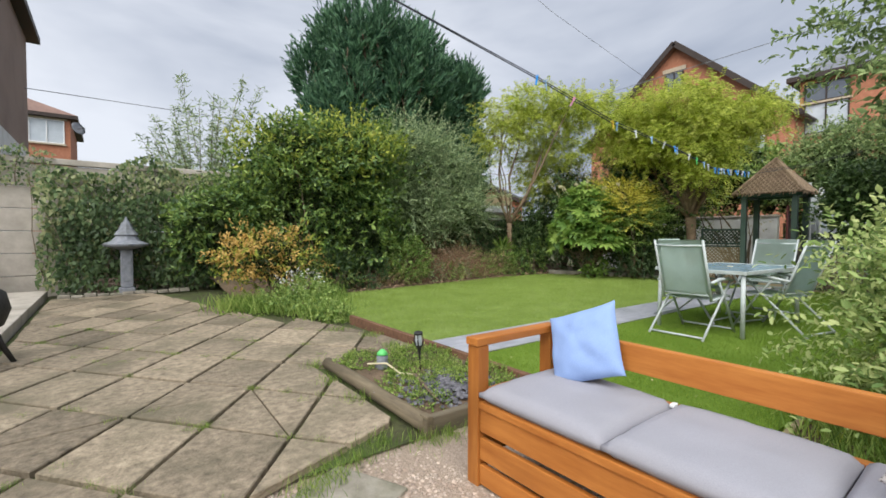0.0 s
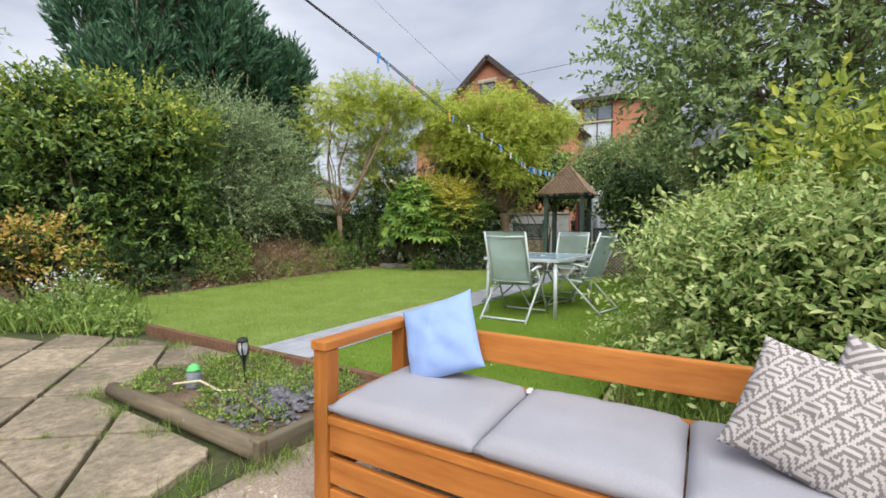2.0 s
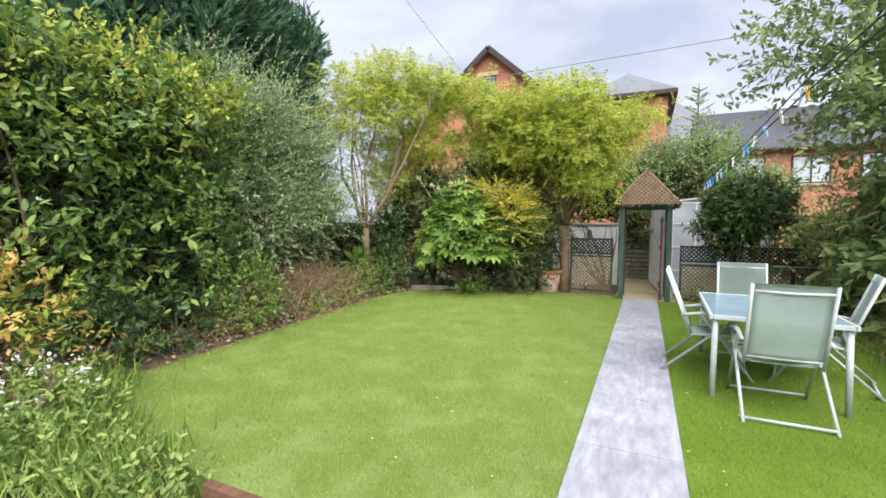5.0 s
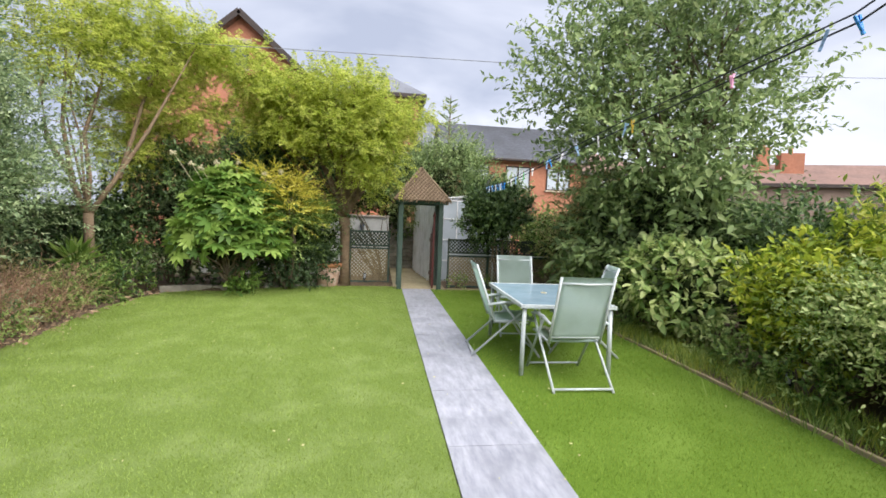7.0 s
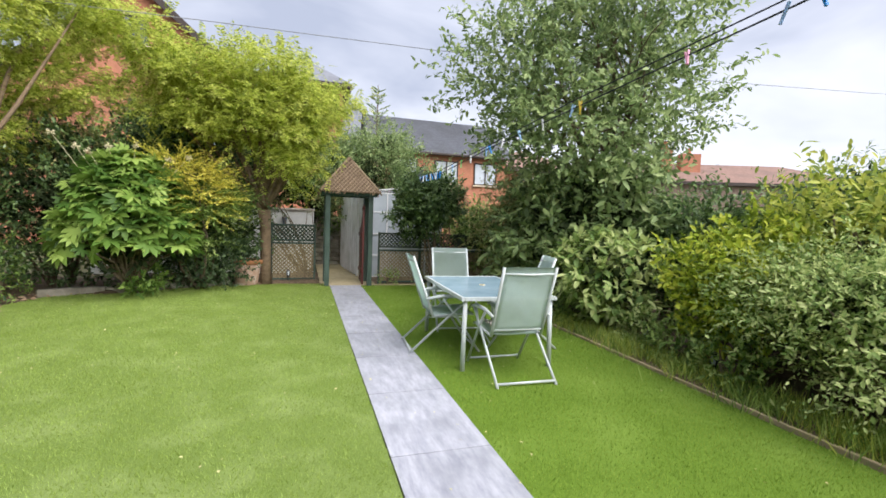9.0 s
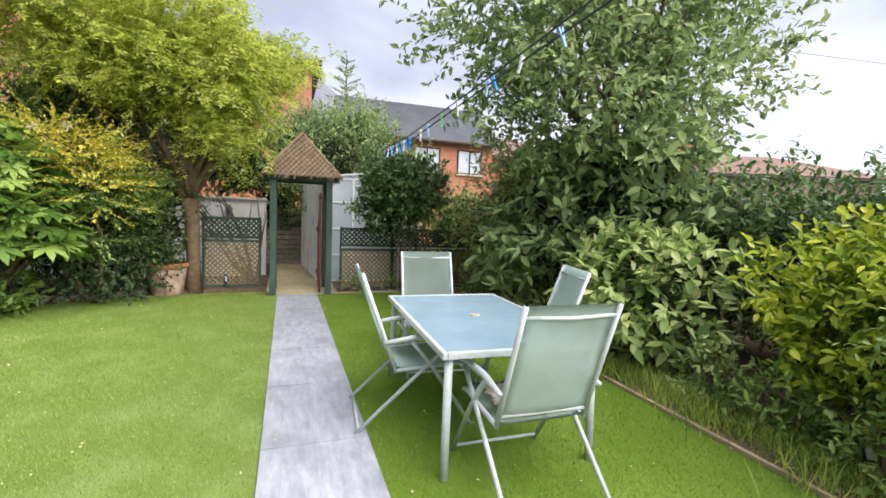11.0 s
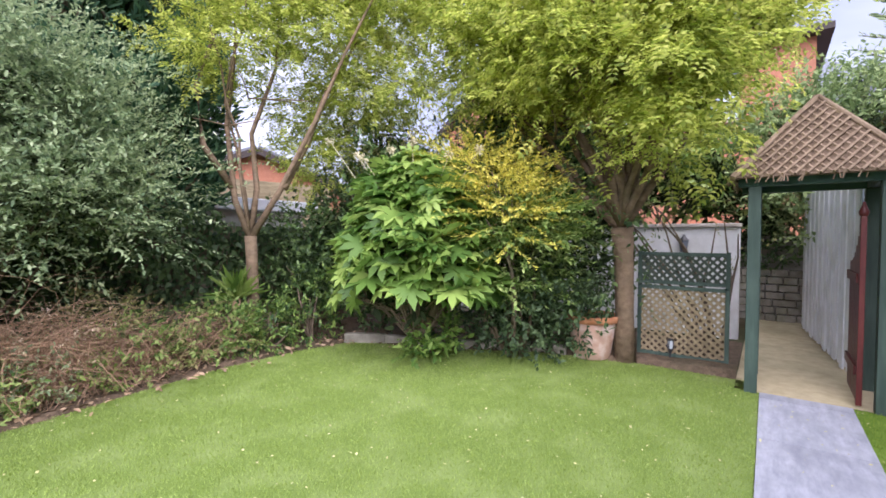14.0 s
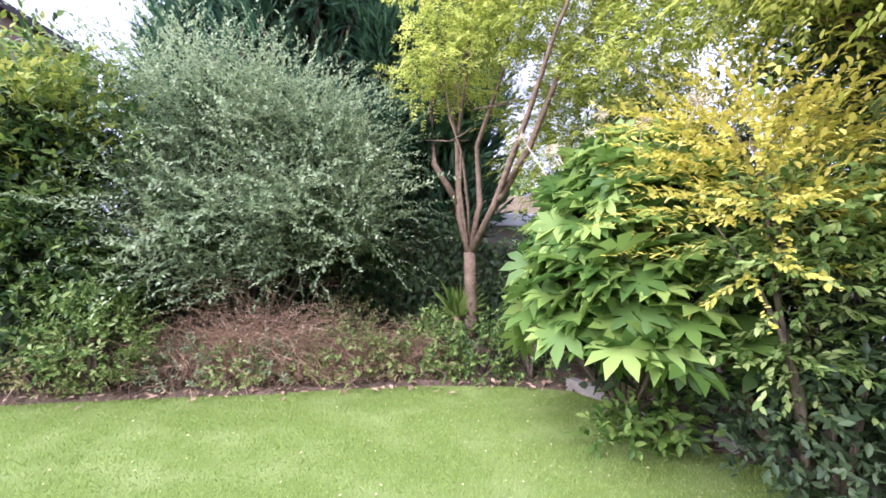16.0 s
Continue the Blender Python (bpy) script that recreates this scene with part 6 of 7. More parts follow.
# ---- planting: the far bed ----
def fatsia(base, n, seed):
    t = thing("fatsia_bush", "fatsia bush with large glossy palmate leaves", "bush", pose(*base))
    rng = np.random.default_rng(seed)
    d = unit(rng, n)
    d[:, 2] = np.abs(d[:, 2]) * 1.4 - 0.62
    pos = d * np.array([0.8, 0.95, 1.15]) * (0.55 + 0.5 * rng.random((n, 1)) ** 0.5) + np.array([0, 0, 1.45])
    out = d + np.array([0, 0, 0.25])
    along = d * np.array([1, 1, 0.1]) + rng.normal(size=(n, 3)) * 0.4 + np.array([0, 0, -0.25])
    bm = bmesh.new()
    for k in range(0, n, 2):
        p = Vector(pos[k])
        tube([Vector((p.x * 0.1, p.y * 0.1, 0.2)), Vector((p.x * 0.45, p.y * 0.45, p.z * 0.75)), p], [0.016, 0.010, 0.004], 5, bm)
    part("woody_base", bm, M_BARK, t)["kind"] = "stuff"
    leaf_mesh("foliage", pos, along, out + np.array([0, 0, 0.6]) + rng.normal(size=(n, 3)) * 0.3, 0.15 + 0.13 * rng.random(n), "palm", L_FATSIA, t)
    inner_shade_leaves(seed, [((0, 0.1, 1.1), (0.7, 0.85, 0.95))], 380, 0.3, 0.17, t)
    rr = random.Random(seed)
    for hx, hy, hz in ((-0.7, 0.75, 2.5), (-0.45, 0.55, 2.35), (-0.25, 0.2, 2.42), (-0.28, -0.65, 2.26), (-0.08, -0.9, 2.32), (-0.55, 0.35, 2.28), (-0.35, -0.2, 2.45)):
        p = Vector((hx, hy, hz))
        bm = bmesh.new()
        for q in range(26):
            v = Vector((rr.gauss(0, 1), rr.gauss(0, 1), rr.gauss(0, 1))).normalized()
            tube([p, p + v * 0.06], [0.003, 0.005], 4, bm)
        tube([Vector((p.x * 0.6, p.y * 0.6, 1.9)), p], 0.005, 4, bm)
        part("seed_head", bm, M_STRAWTONE, t, "round straw coloured seed head")
    return t


fatsia((10.42, 7.38, 0.05), 900, 91)
shrub("golden_bush", "arching bush with golden yellow tips", "bush", (11.2, 6.4, 0.05), [blob(11.1, 6.4, 1.45, 0.55, 0.6, 0.75), blob(10.85, 6.3, 1.4, 0.4, 0.4, 0.5)], L_LIGHT, 1300, 14, 0.32, 0.055, "oval", 92, up=0.1, droop=0.1, flat=0.8, align=0.3, upper=0.5, level=0.35)
shrub("golden_bush", "spray of golden leaves over the green bush", "bush", (11.1, 6.5, 0.05), [blob(10.7, 6.5, 1.95, 0.35, 0.42, 0.4), blob(10.75, 6.85, 2.25, 0.32, 0.38, 0.28), blob(10.6, 6.3, 1.65, 0.28, 0.32, 0.32)], L_GOLD, 420, 24, 0.5, 0.045, "oval", 93, up=0.1, droop=0.05, flat=0.85, align=0.3, upper=0.6, level=0.3)
shrub("evergreen_bush", "dark evergreen bush behind the golden one", "bush", (12.4, 6.7, 0.05), [blob(12.3, 6.7, 1.7, 0.9, 1.2, 1.7), blob(12.3, 7.0, 3.0, 0.9, 1.0, 0.8), blob(12.5, 7.6, 2.4, 0.9, 1.2, 1.2), blob(12.0, 5.9, 1.2, 0.5, 0.5, 1.1)], L_DARK, 1500, 10, 0.4, 0.08, "oval", 94, droop=0.3)
shrub("low_ivy_bush", "dark leafy growth below the golden bush", "bush", (11.45, 6.7, 0.05), [blob(11.4, 6.5, 0.5, 0.55, 0.85, 0.5), blob(11.0, 7.3, 0.4, 0.4, 0.5, 0.4), blob(10.9, 8.1, 0.35, 0.4, 0.5, 0.35), blob(11.75, 6.25, 0.4, 0.25, 0.25, 0.4)], L_IVY, 900, 8, 0.2, 0.065, "oval", 95, droop=0.3)
shrub("trailing_plant", "light green plant trailing over the kerb onto the lawn", "plant", (10.7, 7.3, 0.05), [blob(10.6, 7.25, 0.3, 0.28, 0.24, 0.3), blob(10.3, 7.2, 0.1, 0.18, 0.16, 0.1)], L_FATSIA, 150, 6, 0.15, 0.085, "oval", 96, stems=5)
shrub("evergreen_bush", "dark bush behind the fatsia", "bush", (11.4, 8.9, 0.05), [blob(11.3, 8.9, 1.5, 1.0, 1.0, 1.5), blob(11.7, 8.2, 1.9, 0.9, 0.9, 1.0), blob(11.2, 9.7, 1.3, 0.9, 0.6, 0.9)], L_DARK, 1400, 10, 0.36, 0.08, "oval", 97, droop=0.2)

shrub("mixed_bush", "brownish green bush rising behind the fatsia", "bush", (11.9, 8.8, 0.05), [blob(11.6, 8.8, 2.7, 0.7, 0.6, 0.5), blob(11.9, 9.6, 2.4, 0.7, 0.6, 0.5)], L_BROWN, 520, 10, 0.34, 0.06, "oval", 99, droop=0.2)
pot = thing("flower_pot", "large weathered terracotta flower pot by the gate", "pot", pose(11.74, 5.72, 0.0))
part("body", lathe([(0.20, 0.0), (0.215, 0.02), (0.28, 0.44), (0.275, 0.445), (0.24, 0.40)], 28), M_TERRA, pot, smooth=True)
part("rim", lathe([(0.28, 0.435), (0.312, 0.445), (0.318, 0.515), (0.306, 0.525), (0.28, 0.515), (0.268, 0.45)], 28), M_TERRA_RIM, pot, smooth=True)
part("soil", lathe([(0.27, 0.45), (0.27, 0.47), (0.05, 0.485)], 20), M_SOIL, pot)
leaf_mesh("crown", *sprays(98, [blob(0, 0, 0.50, 0.2, 0.2, 0.1)], 50, 6, 0.16, 0.06, "oval", floor=0.47), "oval", L_IVY, pot)

# ---- planting: the gate side ----
shrub("clipped_holly", "dense clipped dark evergreen on a short trunk", "bush", (11.15, 1.85, 0.0), [blob(11.2, 2.0, 1.78, 0.62, 0.64, 0.66), blob(11.2, 1.75, 1.95, 0.5, 0.5, 0.48), blob(11.2, 2.2, 1.5, 0.5, 0.48, 0.5)], L_DARK, 1500, 10, 0.17, 0.085, "oval", 101, stems=9, flat=0.75, floor=0.85)
shrub("gate_weeds", "light green weeds below the lattice", "weeds", (11.55, 2.8, 0.0), [blob(11.55, 2.75, 0.15, 0.12, 0.25, 0.18), blob(11.55, 1.9, 0.12, 0.1, 0.4, 0.14)], L_LIGHT, 120, 6, 0.1, 0.05, "oval", 102, stems=5)
shrub("mixed_bush", "straggly brown and green bush", "bush", (10.4, 0.4, 0.0), [blob(10.4, 0.5, 1.2, 0.75, 0.6, 1.2), blob(10.0, 0.2, 1.9, 0.7, 0.6, 0.7)], L_BROWN, 900, 10, 0.32, 0.06, "oval", 103)
shrub("large_leaf_bush", "bush with broad grey green leaves at the lawn's edge", "bush", (9.0, 0.2, 0.0), [blob(9.0, 0.15, 1.2, 1.0, 0.8, 1.15), blob(8.3, -0.3, 1.8, 1.0, 0.8, 0.9), blob(9.3, 0.55, 0.6, 0.7, 0.4, 0.55)], L_BIRCH, 900, 8, 0.4, 0.16, "oval", 104, droop=0.3)
tree("apple_tree", "tall airy tree with grey green leaves against the sky", (8.9, -0.7, 0.0), [(0, 0, -0.1), (0.03, 0.02, 0.8), (0.0, 0.05, 1.6), (-0.05, 0.05, 2.2)], [0.14, 0.115, 0.10, 0.11],
     [blob(8.9, -0.3, 4.3, 1.65, 1.8, 1.6), blob(8.5, -0.6, 5.9, 1.6, 1.7, 1.5), blob(8.6, 1.3, 4.0, 1.1, 1.1, 1.0), blob(8.4, -1.5, 3.8, 1.1, 0.9, 1.1), blob(8.7, 0.2, 3.0, 1.6, 1.5, 0.9)],
     L_BIRCH, M_BARK, 2300, 13, 0.5, 0.105, "oval", 105, limbs=15, limb_r=0.05, shell=(0.2, 1.02), droop=0.1)
shrub("round_bush", "rounded bush with drooping light green leaves", "bush", (7.1, 0.4, 0.0), [blob(7.1, 0.4, 0.74, 0.62, 0.52, 0.56)], L_PALE, 420, 7, 0.2, 0.14, "oval", 106, droop=0.6, up=0.3, flat=0.8)
shrub("lime_bush", "bush with bright lime yellow leaves", "bush", (5.2, 0.1, 0.0), [blob(5.3, 0.15, 0.95, 0.5, 0.4, 0.55), blob(5.0, 0.1, 1.15, 0.4, 0.4, 0.42), blob(5.2, 0.25, 0.5, 0.45, 0.35, 0.4)], L_LIME, 900, 9, 0.2, 0.085, "oval", 107)
shrub("pale_bush", "large pale variegated bush beside the sofa", "bush", (3.9, 0.15, 0.0), [blob(3.85, 0.2, 0.75, 0.7, 0.65, 0.55), blob(3.45, 0.65, 0.62, 0.45, 0.4, 0.45), blob(4.3, 0.35, 0.75, 0.55, 0.5, 0.55), blob(3.4, -0.4, 0.75, 0.7, 0.7, 0.5), blob(3.6, 0.5, 0.35, 0.5, 0.5, 0.3), blob(3.95, 0.72, 0.9, 0.42, 0.34, 0.36), blob(4.45, 0.72, 0.9, 0.42, 0.34, 0.4), blob(3.55, 0.85, 0.7, 0.34, 0.28, 0.34)], L_PALE, 3500, 10, 0.30, 0.046, "oval", 108, droop=0.2, stems=16, core=2.0, shell=(0.35, 1.03), flat=0.75, level=0.6)
bam = shrub("bamboo_bush", "upright yellow green bush with narrow leaves", "bush", (4.7, -0.9, 0.0), [blob(4.6, -0.6, 1.1, 0.7, 0.6, 0.7), blob(4.6, -0.3, 1.5, 0.42, 0.45, 0.4), blob(5.1, -0.8, 1.45, 0.5, 0.5, 0.4), blob(3.7, -1.1, 1.4, 0.7, 0.5, 0.5)], L_BAMBOO, 900, 9, 0.42, 0.085, "oval", 109, up=1.0, stems=30)
# bushes at x 6.4 and 5.4: gap shade put into their dark leaf colour
for k, (x_, y_, h_, r_, mat) in enumerate(((6.4, -1.1, 0.9, 0.9, L_DARK), (7.7, -1.2, 1.0, 1.0, L_DARK), (5.4, -1.6, 1.0, 0.9, L_DARK), (4.2, -2.2, 1.2, 1.0, L_IVY), (9.9, -1.2, 1.2, 1.1, L_DARK), (11.4, -0.8, 1.1, 1.0, L_BROWN), (2.9, -2.0, 1.2, 1.0, L_LAUREL), (12.2, 0.5, 0.9, 0.8, L_LIGHT))):
    shrub("hedge_bush", "dense mixed hedge bush along the boundary", "hedge", (x_, y_, 0.0), [blob(x_, y_, h_, r_, 0.75, h_ + 0.1), blob(x_ + 0.3, y_ - 0.2, h_ * 1.4, r_ * 0.7, 0.6, 0.45)], mat, 800, 9, 0.34, 0.085, "oval", 120 + k, group="boundary hedge")
shrub("tall_bush", "tall drooping bush rising above the hedge", "bush", (5.6, -2.6, 0.0), [blob(5.6, -2.5, 1.8, 1.0, 0.6, 0.6), blob(4.3, -2.8, 1.6, 0.8, 0.6, 0.5)], L_BIRCH, 420, 9, 0.4, 0.12, "narrow", 131, droop=0.5)
tufts("long_grass", "long grass along the right hand lawn edge", [(3.4 + 0.28 * i, 0.9 + 0.12 * math.sin(i * 2.3), 0.0) for i in range(24)], 4600, 0.17, 0.13, L_GRASS, 132)
tufts("long_grass", "pale long grass over the edging board", [(3.5 + 0.3 * i, 0.85 + 0.12 * math.sin(i * 1.7), 0.0) for i in range(23)], 4200, 0.16, 0.14, L_BAMBOO, 134)
k = 0
for x_, y_, r_ in ((6.2, 0.55, 0.25), (5.6, 0.65, 0.25), (4.9, 0.7, 0.3), (8.2, 0.7, 0.3), (7.8, 0.85, 0.25), (10.1, 0.9, 0.3)):
    k += 1
    shrub("border_plant", "low leafy plant at the lawn's edge", "plant", (x_, y_, 0.0), [blob(x_, y_, 0.18, r_, r_ * 0.7, 0.2)], (L_LIGHT, L_PALE, L_LIGHT)[k % 3], 130, 7, 0.14, 0.06, "oval", 140 + k, stems=5, group="low plants of the border")

# trees behind the gate and far greenery
shrub("feathery_tree", "feathery light green tree behind the arch", "tree", (15.5, 3.0, 0.0), [blob(15.4, 2.9, 2.6, 1.3, 1.5, 1.3), blob(15.4, 2.2, 3.5, 0.6, 0.7, 0.6), blob(15.6, 3.6, 3.0, 0.8, 0.8, 0.9), blob(15.6, 1.2, 2.7, 1.0, 1.0, 0.8)], L_BIRCH, 2200, 12, 0.5, 0.085, "oval", 151, up=0.6)
sp = thing("young_conifer", "slender pale young conifer behind the arch", "conifer", pose(17.0, 2.3, 0))
part("trunk", tube([(0, 0, 0), (0, 0, 3), (0, 0, 6.0)], [0.07, 0.05, 0.01], 8), M_BARK, sp)
bm = bmesh.new()
P, A = [], []
for k in range(46):
    z_ = 2.4 + 3.5 * k / 46
    a_ = k * 2.4
    ln = (6.1 - z_) * 0.30 + 0.06
    tip = Vector((math.cos(a_) * ln, math.sin(a_) * ln, z_ + ln * 0.45))
    tube([(0, 0, z_), tip], [0.012, 0.004], 4, bm)
    for q in range(16):
        s = 0.15 + 0.85 * q / 15
        P.append(Vector((0, 0, z_)).lerp(tip, s))
        A.append((math.cos(a_ + (-1) ** q), math.sin(a_ + (-1) ** q), 0.4))
part("bough_work", bm, M_BARK, sp)["kind"] = "stuff"
leaf_mesh("foliage", np.array([tuple(p) for p in P]), np.array(A), unit(np.random.default_rng(4), len(P)), np.full(len(P), 0.16), "spray", L_SILVER, sp)
shrub("distant_trees", "soft green trees far beyond the wall", "trees", (10.5, 27.0, 0.0), [blob(9.0, 27, 3.2, 4.0, 2.0, 2.6), blob(14, 26, 3.2, 3.0, 2.0, 2.2), blob(5.0, 45.0, 4.4, 3.0, 2, 2.4)], L_LIGHT, 900, 8, 1.0, 0.34, "oval", 152)
shrub("yard_bush", "bare twiggy bush by the arch", "bush", (12.5, 4.5, 0.0), [blob(12.5, 4.4, 1.5, 0.35, 0.35, 0.4), blob(12.7, 5.6, 1.9, 0.5, 0.6, 0.4)], L_BROWN, 90, 5, 0.3, 0.05, "oval", 153, stems=9)
shrub("yard_tree", "leafy light green tree behind the white wall", "tree", (16.4, 6.6, 0.0), [blob(16.2, 6.2, 2.9, 1.6, 1.9, 1.5), blob(16.6, 8.6, 3.0, 1.6, 1.8, 1.6), blob(16.0, 4.9, 2.4, 0.9, 0.9, 0.8)], L_LIGHT, 1100, 9, 0.5, 0.15, "oval", 154)


# ---- small things ----
def solar_light(m, label):
    t = thing("solar_light", label, "garden light", m, "solar stake lights")
    part("stake", tube([(0, 0, -0.05), (0, 0, 0.16)], [0.005, 0.009], 8), M_BLACK, t)
    part("cup", lathe([(0.009, 0.155), (0.018, 0.2), (0.03, 0.225), (0.03, 0.232)], 12), M_BLACK, t)
    part("lens", lathe([(0.022, 0.232), (0.03, 0.27), (0.026, 0.325), (0.012, 0.33)], 12), M_PANE_PALE, t)
    for k in range(4):
        a = math.pi * (k + 0.5) / 2
        c, s_ = math.cos(a), math.sin(a)
        part("rib", tube([(0.028 * c, 0.028 * s_, 0.228), (0.04 * c, 0.04 * s_, 0.275), (0.03 * c, 0.03 * s_, 0.335)], 0.006, 6), M_BLACK, t)
    part("cap", lathe([(0.036, 0.33), (0.036, 0.342), (0.015, 0.352)], 12), M_BLACK, t)
    return t


sl = solar_light(pose(2.36, 3.40, -0.03, 7, -9, 0), "black plastic solar torch light in the corner bed")
for x_, y_ in ((6.05, 0.62), (5.0, 0.75), (12.1, 4.92)):
    copy_thing(sl, pose(x_, y_, -0.09, 3, 4, 30))
orn = thing("garden_ornament", "small grey stone figure with a green cap in the bed", "ornament", pose(2.12, 3.62, -0.03))
part("body", lathe([(0.05, 0.0), (0.06, 0.03), (0.045, 0.08), (0.05, 0.11), (0.03, 0.13)], 14), M_LANTERN, orn, smooth=True)
part("cap", lathe([(0.045, 0.125), (0.048, 0.133), (0.03, 0.158), (0.008, 0.172)], 14), PEG["green"], orn, "faded green cap", smooth=True)
stick = thing("dry_stick", "pale dry stick lying in the bed", "stick", pose(2.0, 3.3, 0.0))
part("stick", tube([(0, 0.35, 0.03), (0.08, 0.18, 0.06), (0.1, 0.0, 0.02), (0.22, -0.1, 0.01)], 0.008, 6), M_STRAWTONE, stick)
shrub("bed_weeds", "low green weeds across the corner bed", "weeds", (2.3, 3.5, -0.03), [blob(2.05, 3.85, -0.01, 0.22, 0.2, 0.05), blob(2.55, 3.7, -0.01, 0.3, 0.35, 0.05), blob(2.6, 2.95, -0.01, 0.25, 0.3, 0.05), blob(2.05, 3.1, -0.015, 0.2, 0.25, 0.04), blob(2.3, 3.35, -0.015, 0.25, 0.25, 0.04), blob(2.0, 2.75, -0.015, 0.15, 0.12, 0.04)], L_GRASS, 2600, 6, 0.05, 0.02, "oval", 161, stems=4, floor=-0.05)
tufts("long_grass", "dark grass below the bush behind the sofa", [(3.0 + 0.2 * i, 0.2 + 0.3 * j, 0.0) for i in range(4) for j in range(3)], 2200, 0.16, 0.13, L_GRASS, 133)
tufts("weed_grass", "tufts of grass in the paving joints and bed", [(1.72, 2.45, -0.1), (1.9, 2.42, -0.1), (2.15, 2.42, -0.1), (1.5, 2.55, -0.08), (1.3, 2.5, -0.1), (1.15, 2.42, -0.1), (1.68, 3.2, -0.08), (1.7, 3.7, -0.08), (1.76, 4.15, -0.08), (2.1, 4.2, -0.08), (2.6, 4.3, -0.06), (2.5, 5.4, -0.07), (2.8, 5.9, -0.07), (2.7, 4.9, -0.07), (1.0, 2.35, -0.1), (0.62, 2.35, -0.1), (2.5, 3.1, -0.03), (2.7, 3.6, -0.03)], 2600, 0.075, 0.06, L_GRASS, 162)
joints = []
rj = random.Random(77)
for _ in range(420):
    i, j, s_ = rj.randint(-6, 8), rj.randint(-6, 4), rj.random()
    p = O + U * ((i + (s_ if rj.random() < 0.5 else 0)) * S) + V * ((j + (s_ if rj.random() >= 0.5 else 0)) * S)
    if -0.5 < p.x < (1.7 if p.y < 4.1 else 2.7) and p.y > 0.33 * p.x + 2.2 and p.y < 8:
        joints.append((p.x, p.y, -0.07))
tufts("joint_moss", "moss and short grass in the patio joints", joints, 9000, 0.03, 0.028, L_GRASS, 163)
# slate chips in the bed
rngs = np.random.default_rng(33)
n = 520
pos = np.stack([2.25 + rngs.normal(scale=0.17, size=n), 2.92 + rngs.normal(scale=0.16, size=n), -0.012 + 0.012 * rngs.random(n)], 1)
LEAF["chip"] = ([(-0.5, -0.35, 0), (0.45, -0.4, 0), (0.5, 0.3, 0), (-0.4, 0.4, 0), (-0.4, -0.28, 0.3), (0.36, -0.3, 0.3), (0.38, 0.22, 0.3), (-0.3, 0.3, 0.3)], [(4, 5, 6, 7), (0, 1, 5, 4), (1, 2, 6, 5), (2, 3, 7, 6), (3, 0, 4, 7)])
tagged(leaf_mesh("slate_chips", pos, unit(rngs, n) * np.array([1, 1, 0.2]), np.array([0, 0, 1.0]) + rngs.normal(scale=0.3, size=(n, 3)), 0.025 + 0.02 * rngs.random(n), "chip", M_SLATE_CHIP, None), "dark grey slate chips in the corner bed", "stones", kind="stuff")
# gravel stones near the sofa
n = 16000
pos = np.stack([-0.6 + 3.4 * rngs.random(n), 0.2 + 2.35 * rngs.random(n), np.full(n, -0.118)], 1)
tagged(leaf_mesh("gravel_stones", pos, unit(rngs, n) * np.array([1, 1, 0.2]), np.array([0, 0, 1.0]) + rngs.normal(scale=0.4, size=(n, 3)), 0.012 + 0.012 * rngs.random(n), "chip", M_PEBBLE, None), "pale pink gravel stones", "gravel", kind="stuff")
# fallen leaves along the border and flecks on the lawn
n = 620
s = rngs.random(n)
bx = 3.9 + 7.0 * s
by = np.interp(bx, [3.9, 5.5, 6.6, 7.9, 8.8, 9.7, 10.9], [8.2, 8.4, 8.53, 8.74, 8.87, 8.82, 8.3]) + rngs.normal(scale=0.2, size=n) + 0.12
tagged(leaf_mesh("leaf_litter", np.stack([bx, by, np.full(n, 0.035)], 1), unit(rngs, n) * np.array([1, 1, 0.25]), np.array([0, 0, 1.0]) + rngs.normal(scale=0.5, size=(n, 3)), 0.03 + 0.09 * rngs.random(n) ** 2, "oval", M_LITTER, None), "curled brown fallen leaves along the border", "leaves", kind="stuff")
n = 1000
pts = []
while len(pts) < n:
    x_, y_ = 3.0 + 8.7 * rngs.random(), 1.2 + 7.8 * rngs.random()
    if inside(LAWN, x_, y_) and rngs.random() < 0.15 + 0.85 * max(0, (x_ - 5) / 6.5):
        pts.append((x_, y_, 0.018))
tagged(leaf_mesh("lawn_flecks", np.array(pts), unit(rngs, n) * np.array([1, 1, 0.15]), np.array([0, 0, 1.0]) + rngs.normal(scale=0.3, size=(n, 3)), 0.012 + 0.018 * rngs.random(n), "small", M_PETAL, None), "tiny fallen yellow leaflets on the lawn", "leaves", kind="stuff")
# turf blades
n = 330000
xy = np.stack([2.95 + 8.8 * rngs.random(n * 2), 1.18 + 7.9 * rngs.random(n * 2)], 1)
px, py = xy[:, 0], xy[:, 1]
ok = np.zeros(len(xy), bool)
for (x1, y1), (x2, y2) in zip(LAWN, LAWN[1:] + LAWN[:1]):
    c = ((y1 > py) != (y2 > py)) & (px < (x2 - x1) * (py - y1) / (y2 - y1 + 1e-12) + x1)
    ok ^= c
ok &= ~((py > 3.41) & (py < 4.045) & (px < 11.4))
xy = xy[ok][:n]
n = len(xy)
LEAF["turf"] = ([(0, 0.09, 0), (0, -0.09, 0), (1, 0, 0.25)], [(0, 1, 2)])
al = np.stack([rngs.normal(scale=0.55, size=n), rngs.normal(scale=0.55, size=n), np.ones(n)], 1)
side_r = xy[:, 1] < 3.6
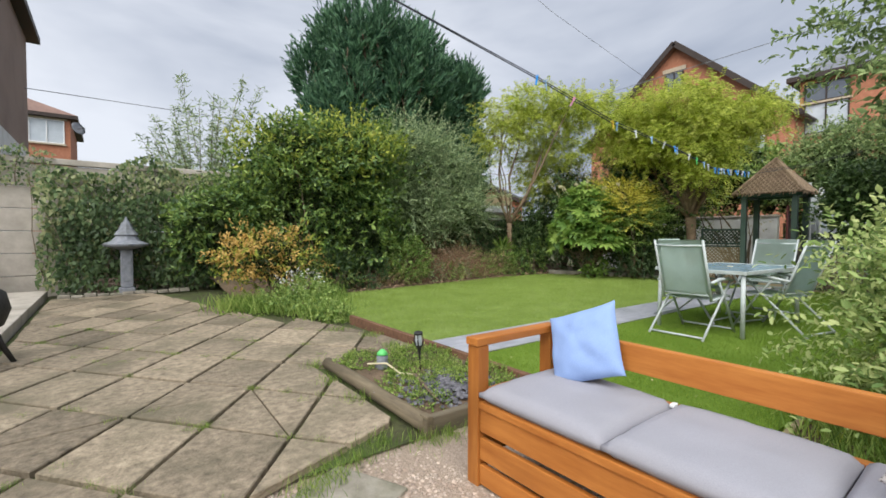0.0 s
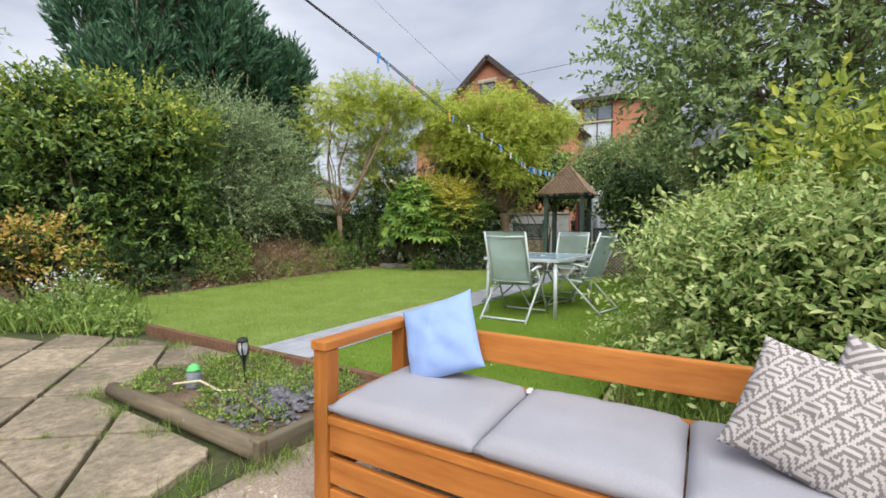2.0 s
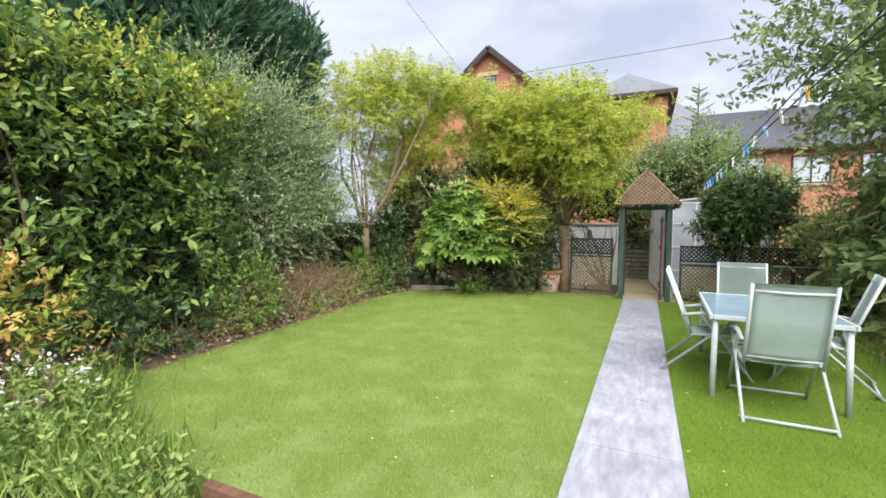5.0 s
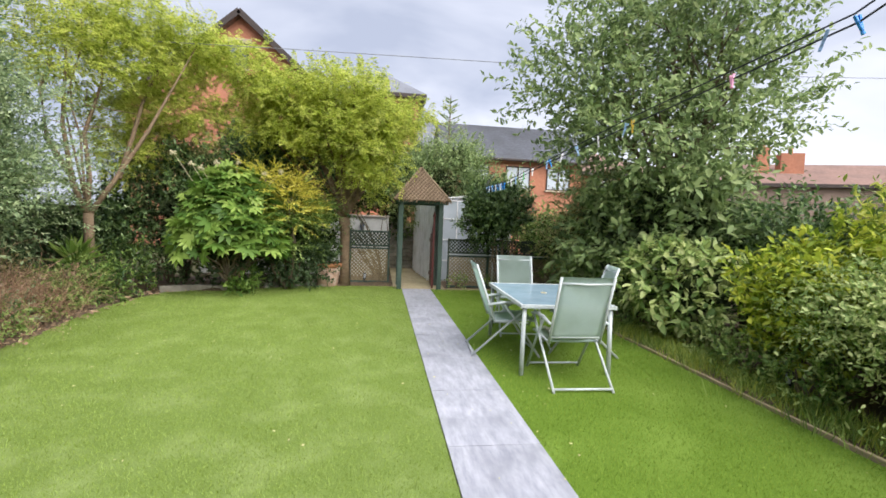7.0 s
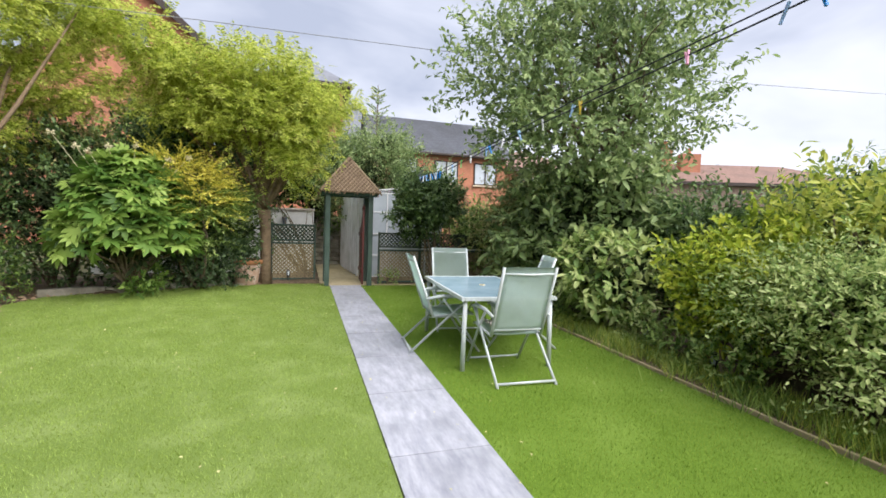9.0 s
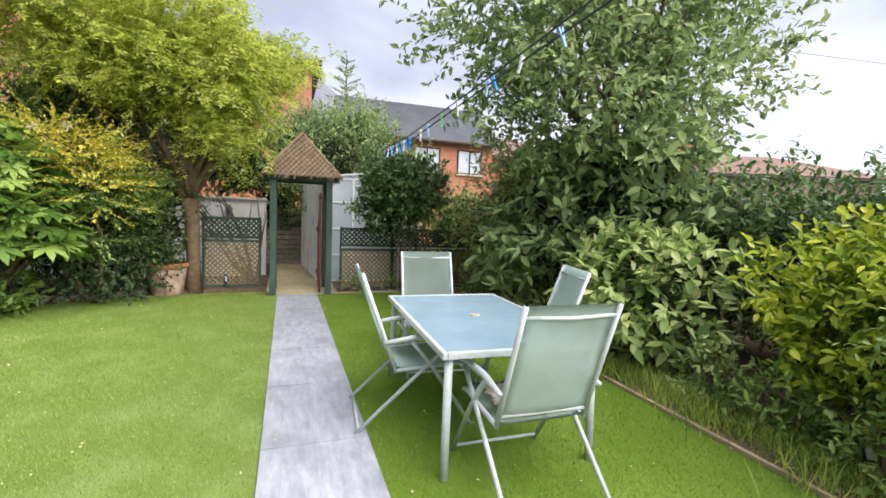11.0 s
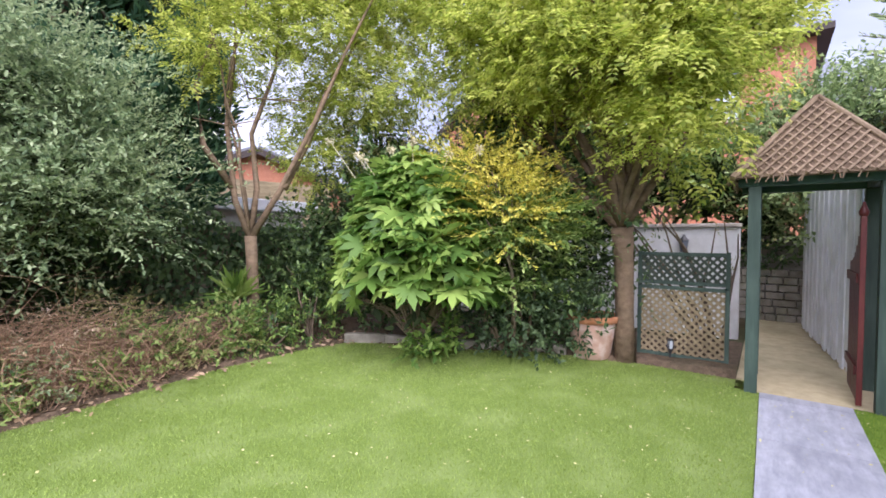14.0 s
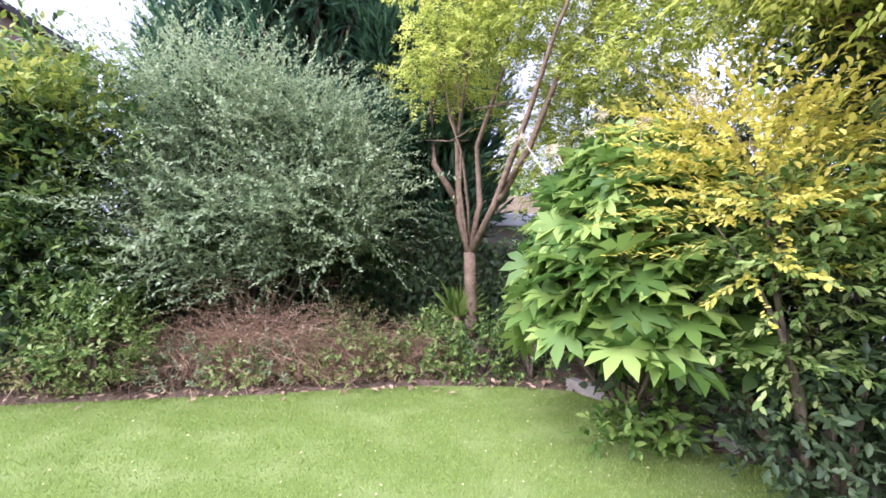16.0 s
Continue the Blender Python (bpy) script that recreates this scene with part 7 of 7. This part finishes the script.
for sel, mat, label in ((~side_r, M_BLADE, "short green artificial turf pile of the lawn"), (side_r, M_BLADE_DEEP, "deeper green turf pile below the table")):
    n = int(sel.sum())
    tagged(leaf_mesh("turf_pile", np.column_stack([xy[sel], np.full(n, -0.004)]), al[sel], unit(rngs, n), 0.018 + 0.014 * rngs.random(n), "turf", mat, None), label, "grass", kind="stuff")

# stone lantern before the wall, on a low brick plinth
lan = thing("stone_lantern", "grey cast stone pagoda lantern in front of the ivy", "lantern", pose(0.58, 10.95, -0.06))
part("pillar", box((-0.13, -0.13, 0.0), (0.13, 0.13, 0.12), 0.02), M_LANTERN, lan)
part("shaft", box((-0.10, -0.10, 0.122), (0.10, 0.10, 0.86), 0.025), M_LANTERN, lan)
part("panel", box((-0.06, -0.115, 0.25), (0.06, -0.102, 0.7), 0.006), M_LANTERN, lan)
part("roof", lathe([(0.12, 0.86), (0.36, 0.93), (0.38, 0.97), (0.24, 1.03), (0.17, 1.12), (0.20, 1.15), (0.13, 1.24), (0.08, 1.36), (0.03, 1.44), (0.008, 1.5)], 8), M_LANTERN, lan)
pond = thing("brick_plinth", "low brick edging with stones before the lantern", "plinth", pose(0, 0, 0))
for r_ in range(4):
    for k in range(3):
        part("brick", box((0.02 + k * 0.225 + (r_ % 2) * 0.1, 11.2, -0.06 + r_ * 0.075), (0.02 + k * 0.225 + 0.213 + (r_ % 2) * 0.1, 11.3, -0.06 + r_ * 0.075 + 0.065), 0.006), M_BRICK_BROWN, pond)
edge = thing("edging_stones", "row of flat grey stones at the patio's end", "stones", pose(0, 0, 0))
rs2 = random.Random(15)
for k in range(11):
    part("stone", box((-0.45 + k * 0.19, 10.78 + rs2.uniform(-0.03, 0.03), -0.075), (-0.45 + k * 0.19 + 0.18, 10.9 + rs2.uniform(0, 0.05), -0.03 + rs2.uniform(0, 0.03)), 0.015), M_STONE, edge)
# dark iron burner at the patio's edge
chim = thing("patio_burner", "black cast iron patio burner on splayed legs", "burner", pose(-0.66, 5.78, -0.06))
part("belly", lathe([(0.10, 0.28), (0.22, 0.36), (0.27, 0.50), (0.24, 0.64), (0.15, 0.72), (0.09, 0.79)], 20), M_IRON, chim, smooth=True)
part("flue", lathe([(0.075, 0.77), (0.07, 0.8), (0.07, 1.72), (0.075, 1.75)], 16), M_RUST, chim, "rusty brown flue", smooth=True)
part("lid", lathe([(0.11, 1.76), (0.09, 1.80), (0.02, 1.83)], 16), M_IRON, chim, smooth=True)
for a in range(3):
    c, s_ = math.cos(a * 2.094 + 0.4), math.sin(a * 2.094 + 0.4)
    part("leg", tube([(c * 0.14, s_ * 0.14, 0.36), (c * 0.2, s_ * 0.2, 0.18), (c * 0.31, s_ * 0.31, -0.06)], [0.03, 0.024, 0.018], 8), M_IRON, chim, smooth=True)
shrub("yard_bush", "dark bush at the end of the yard", "bush", (16.9, 4.0, 0.0), [blob(16.7, 4.1, 1.7, 0.7, 0.8, 0.9)], L_DARK, 260, 8, 0.3, 0.1, "oval", 155)
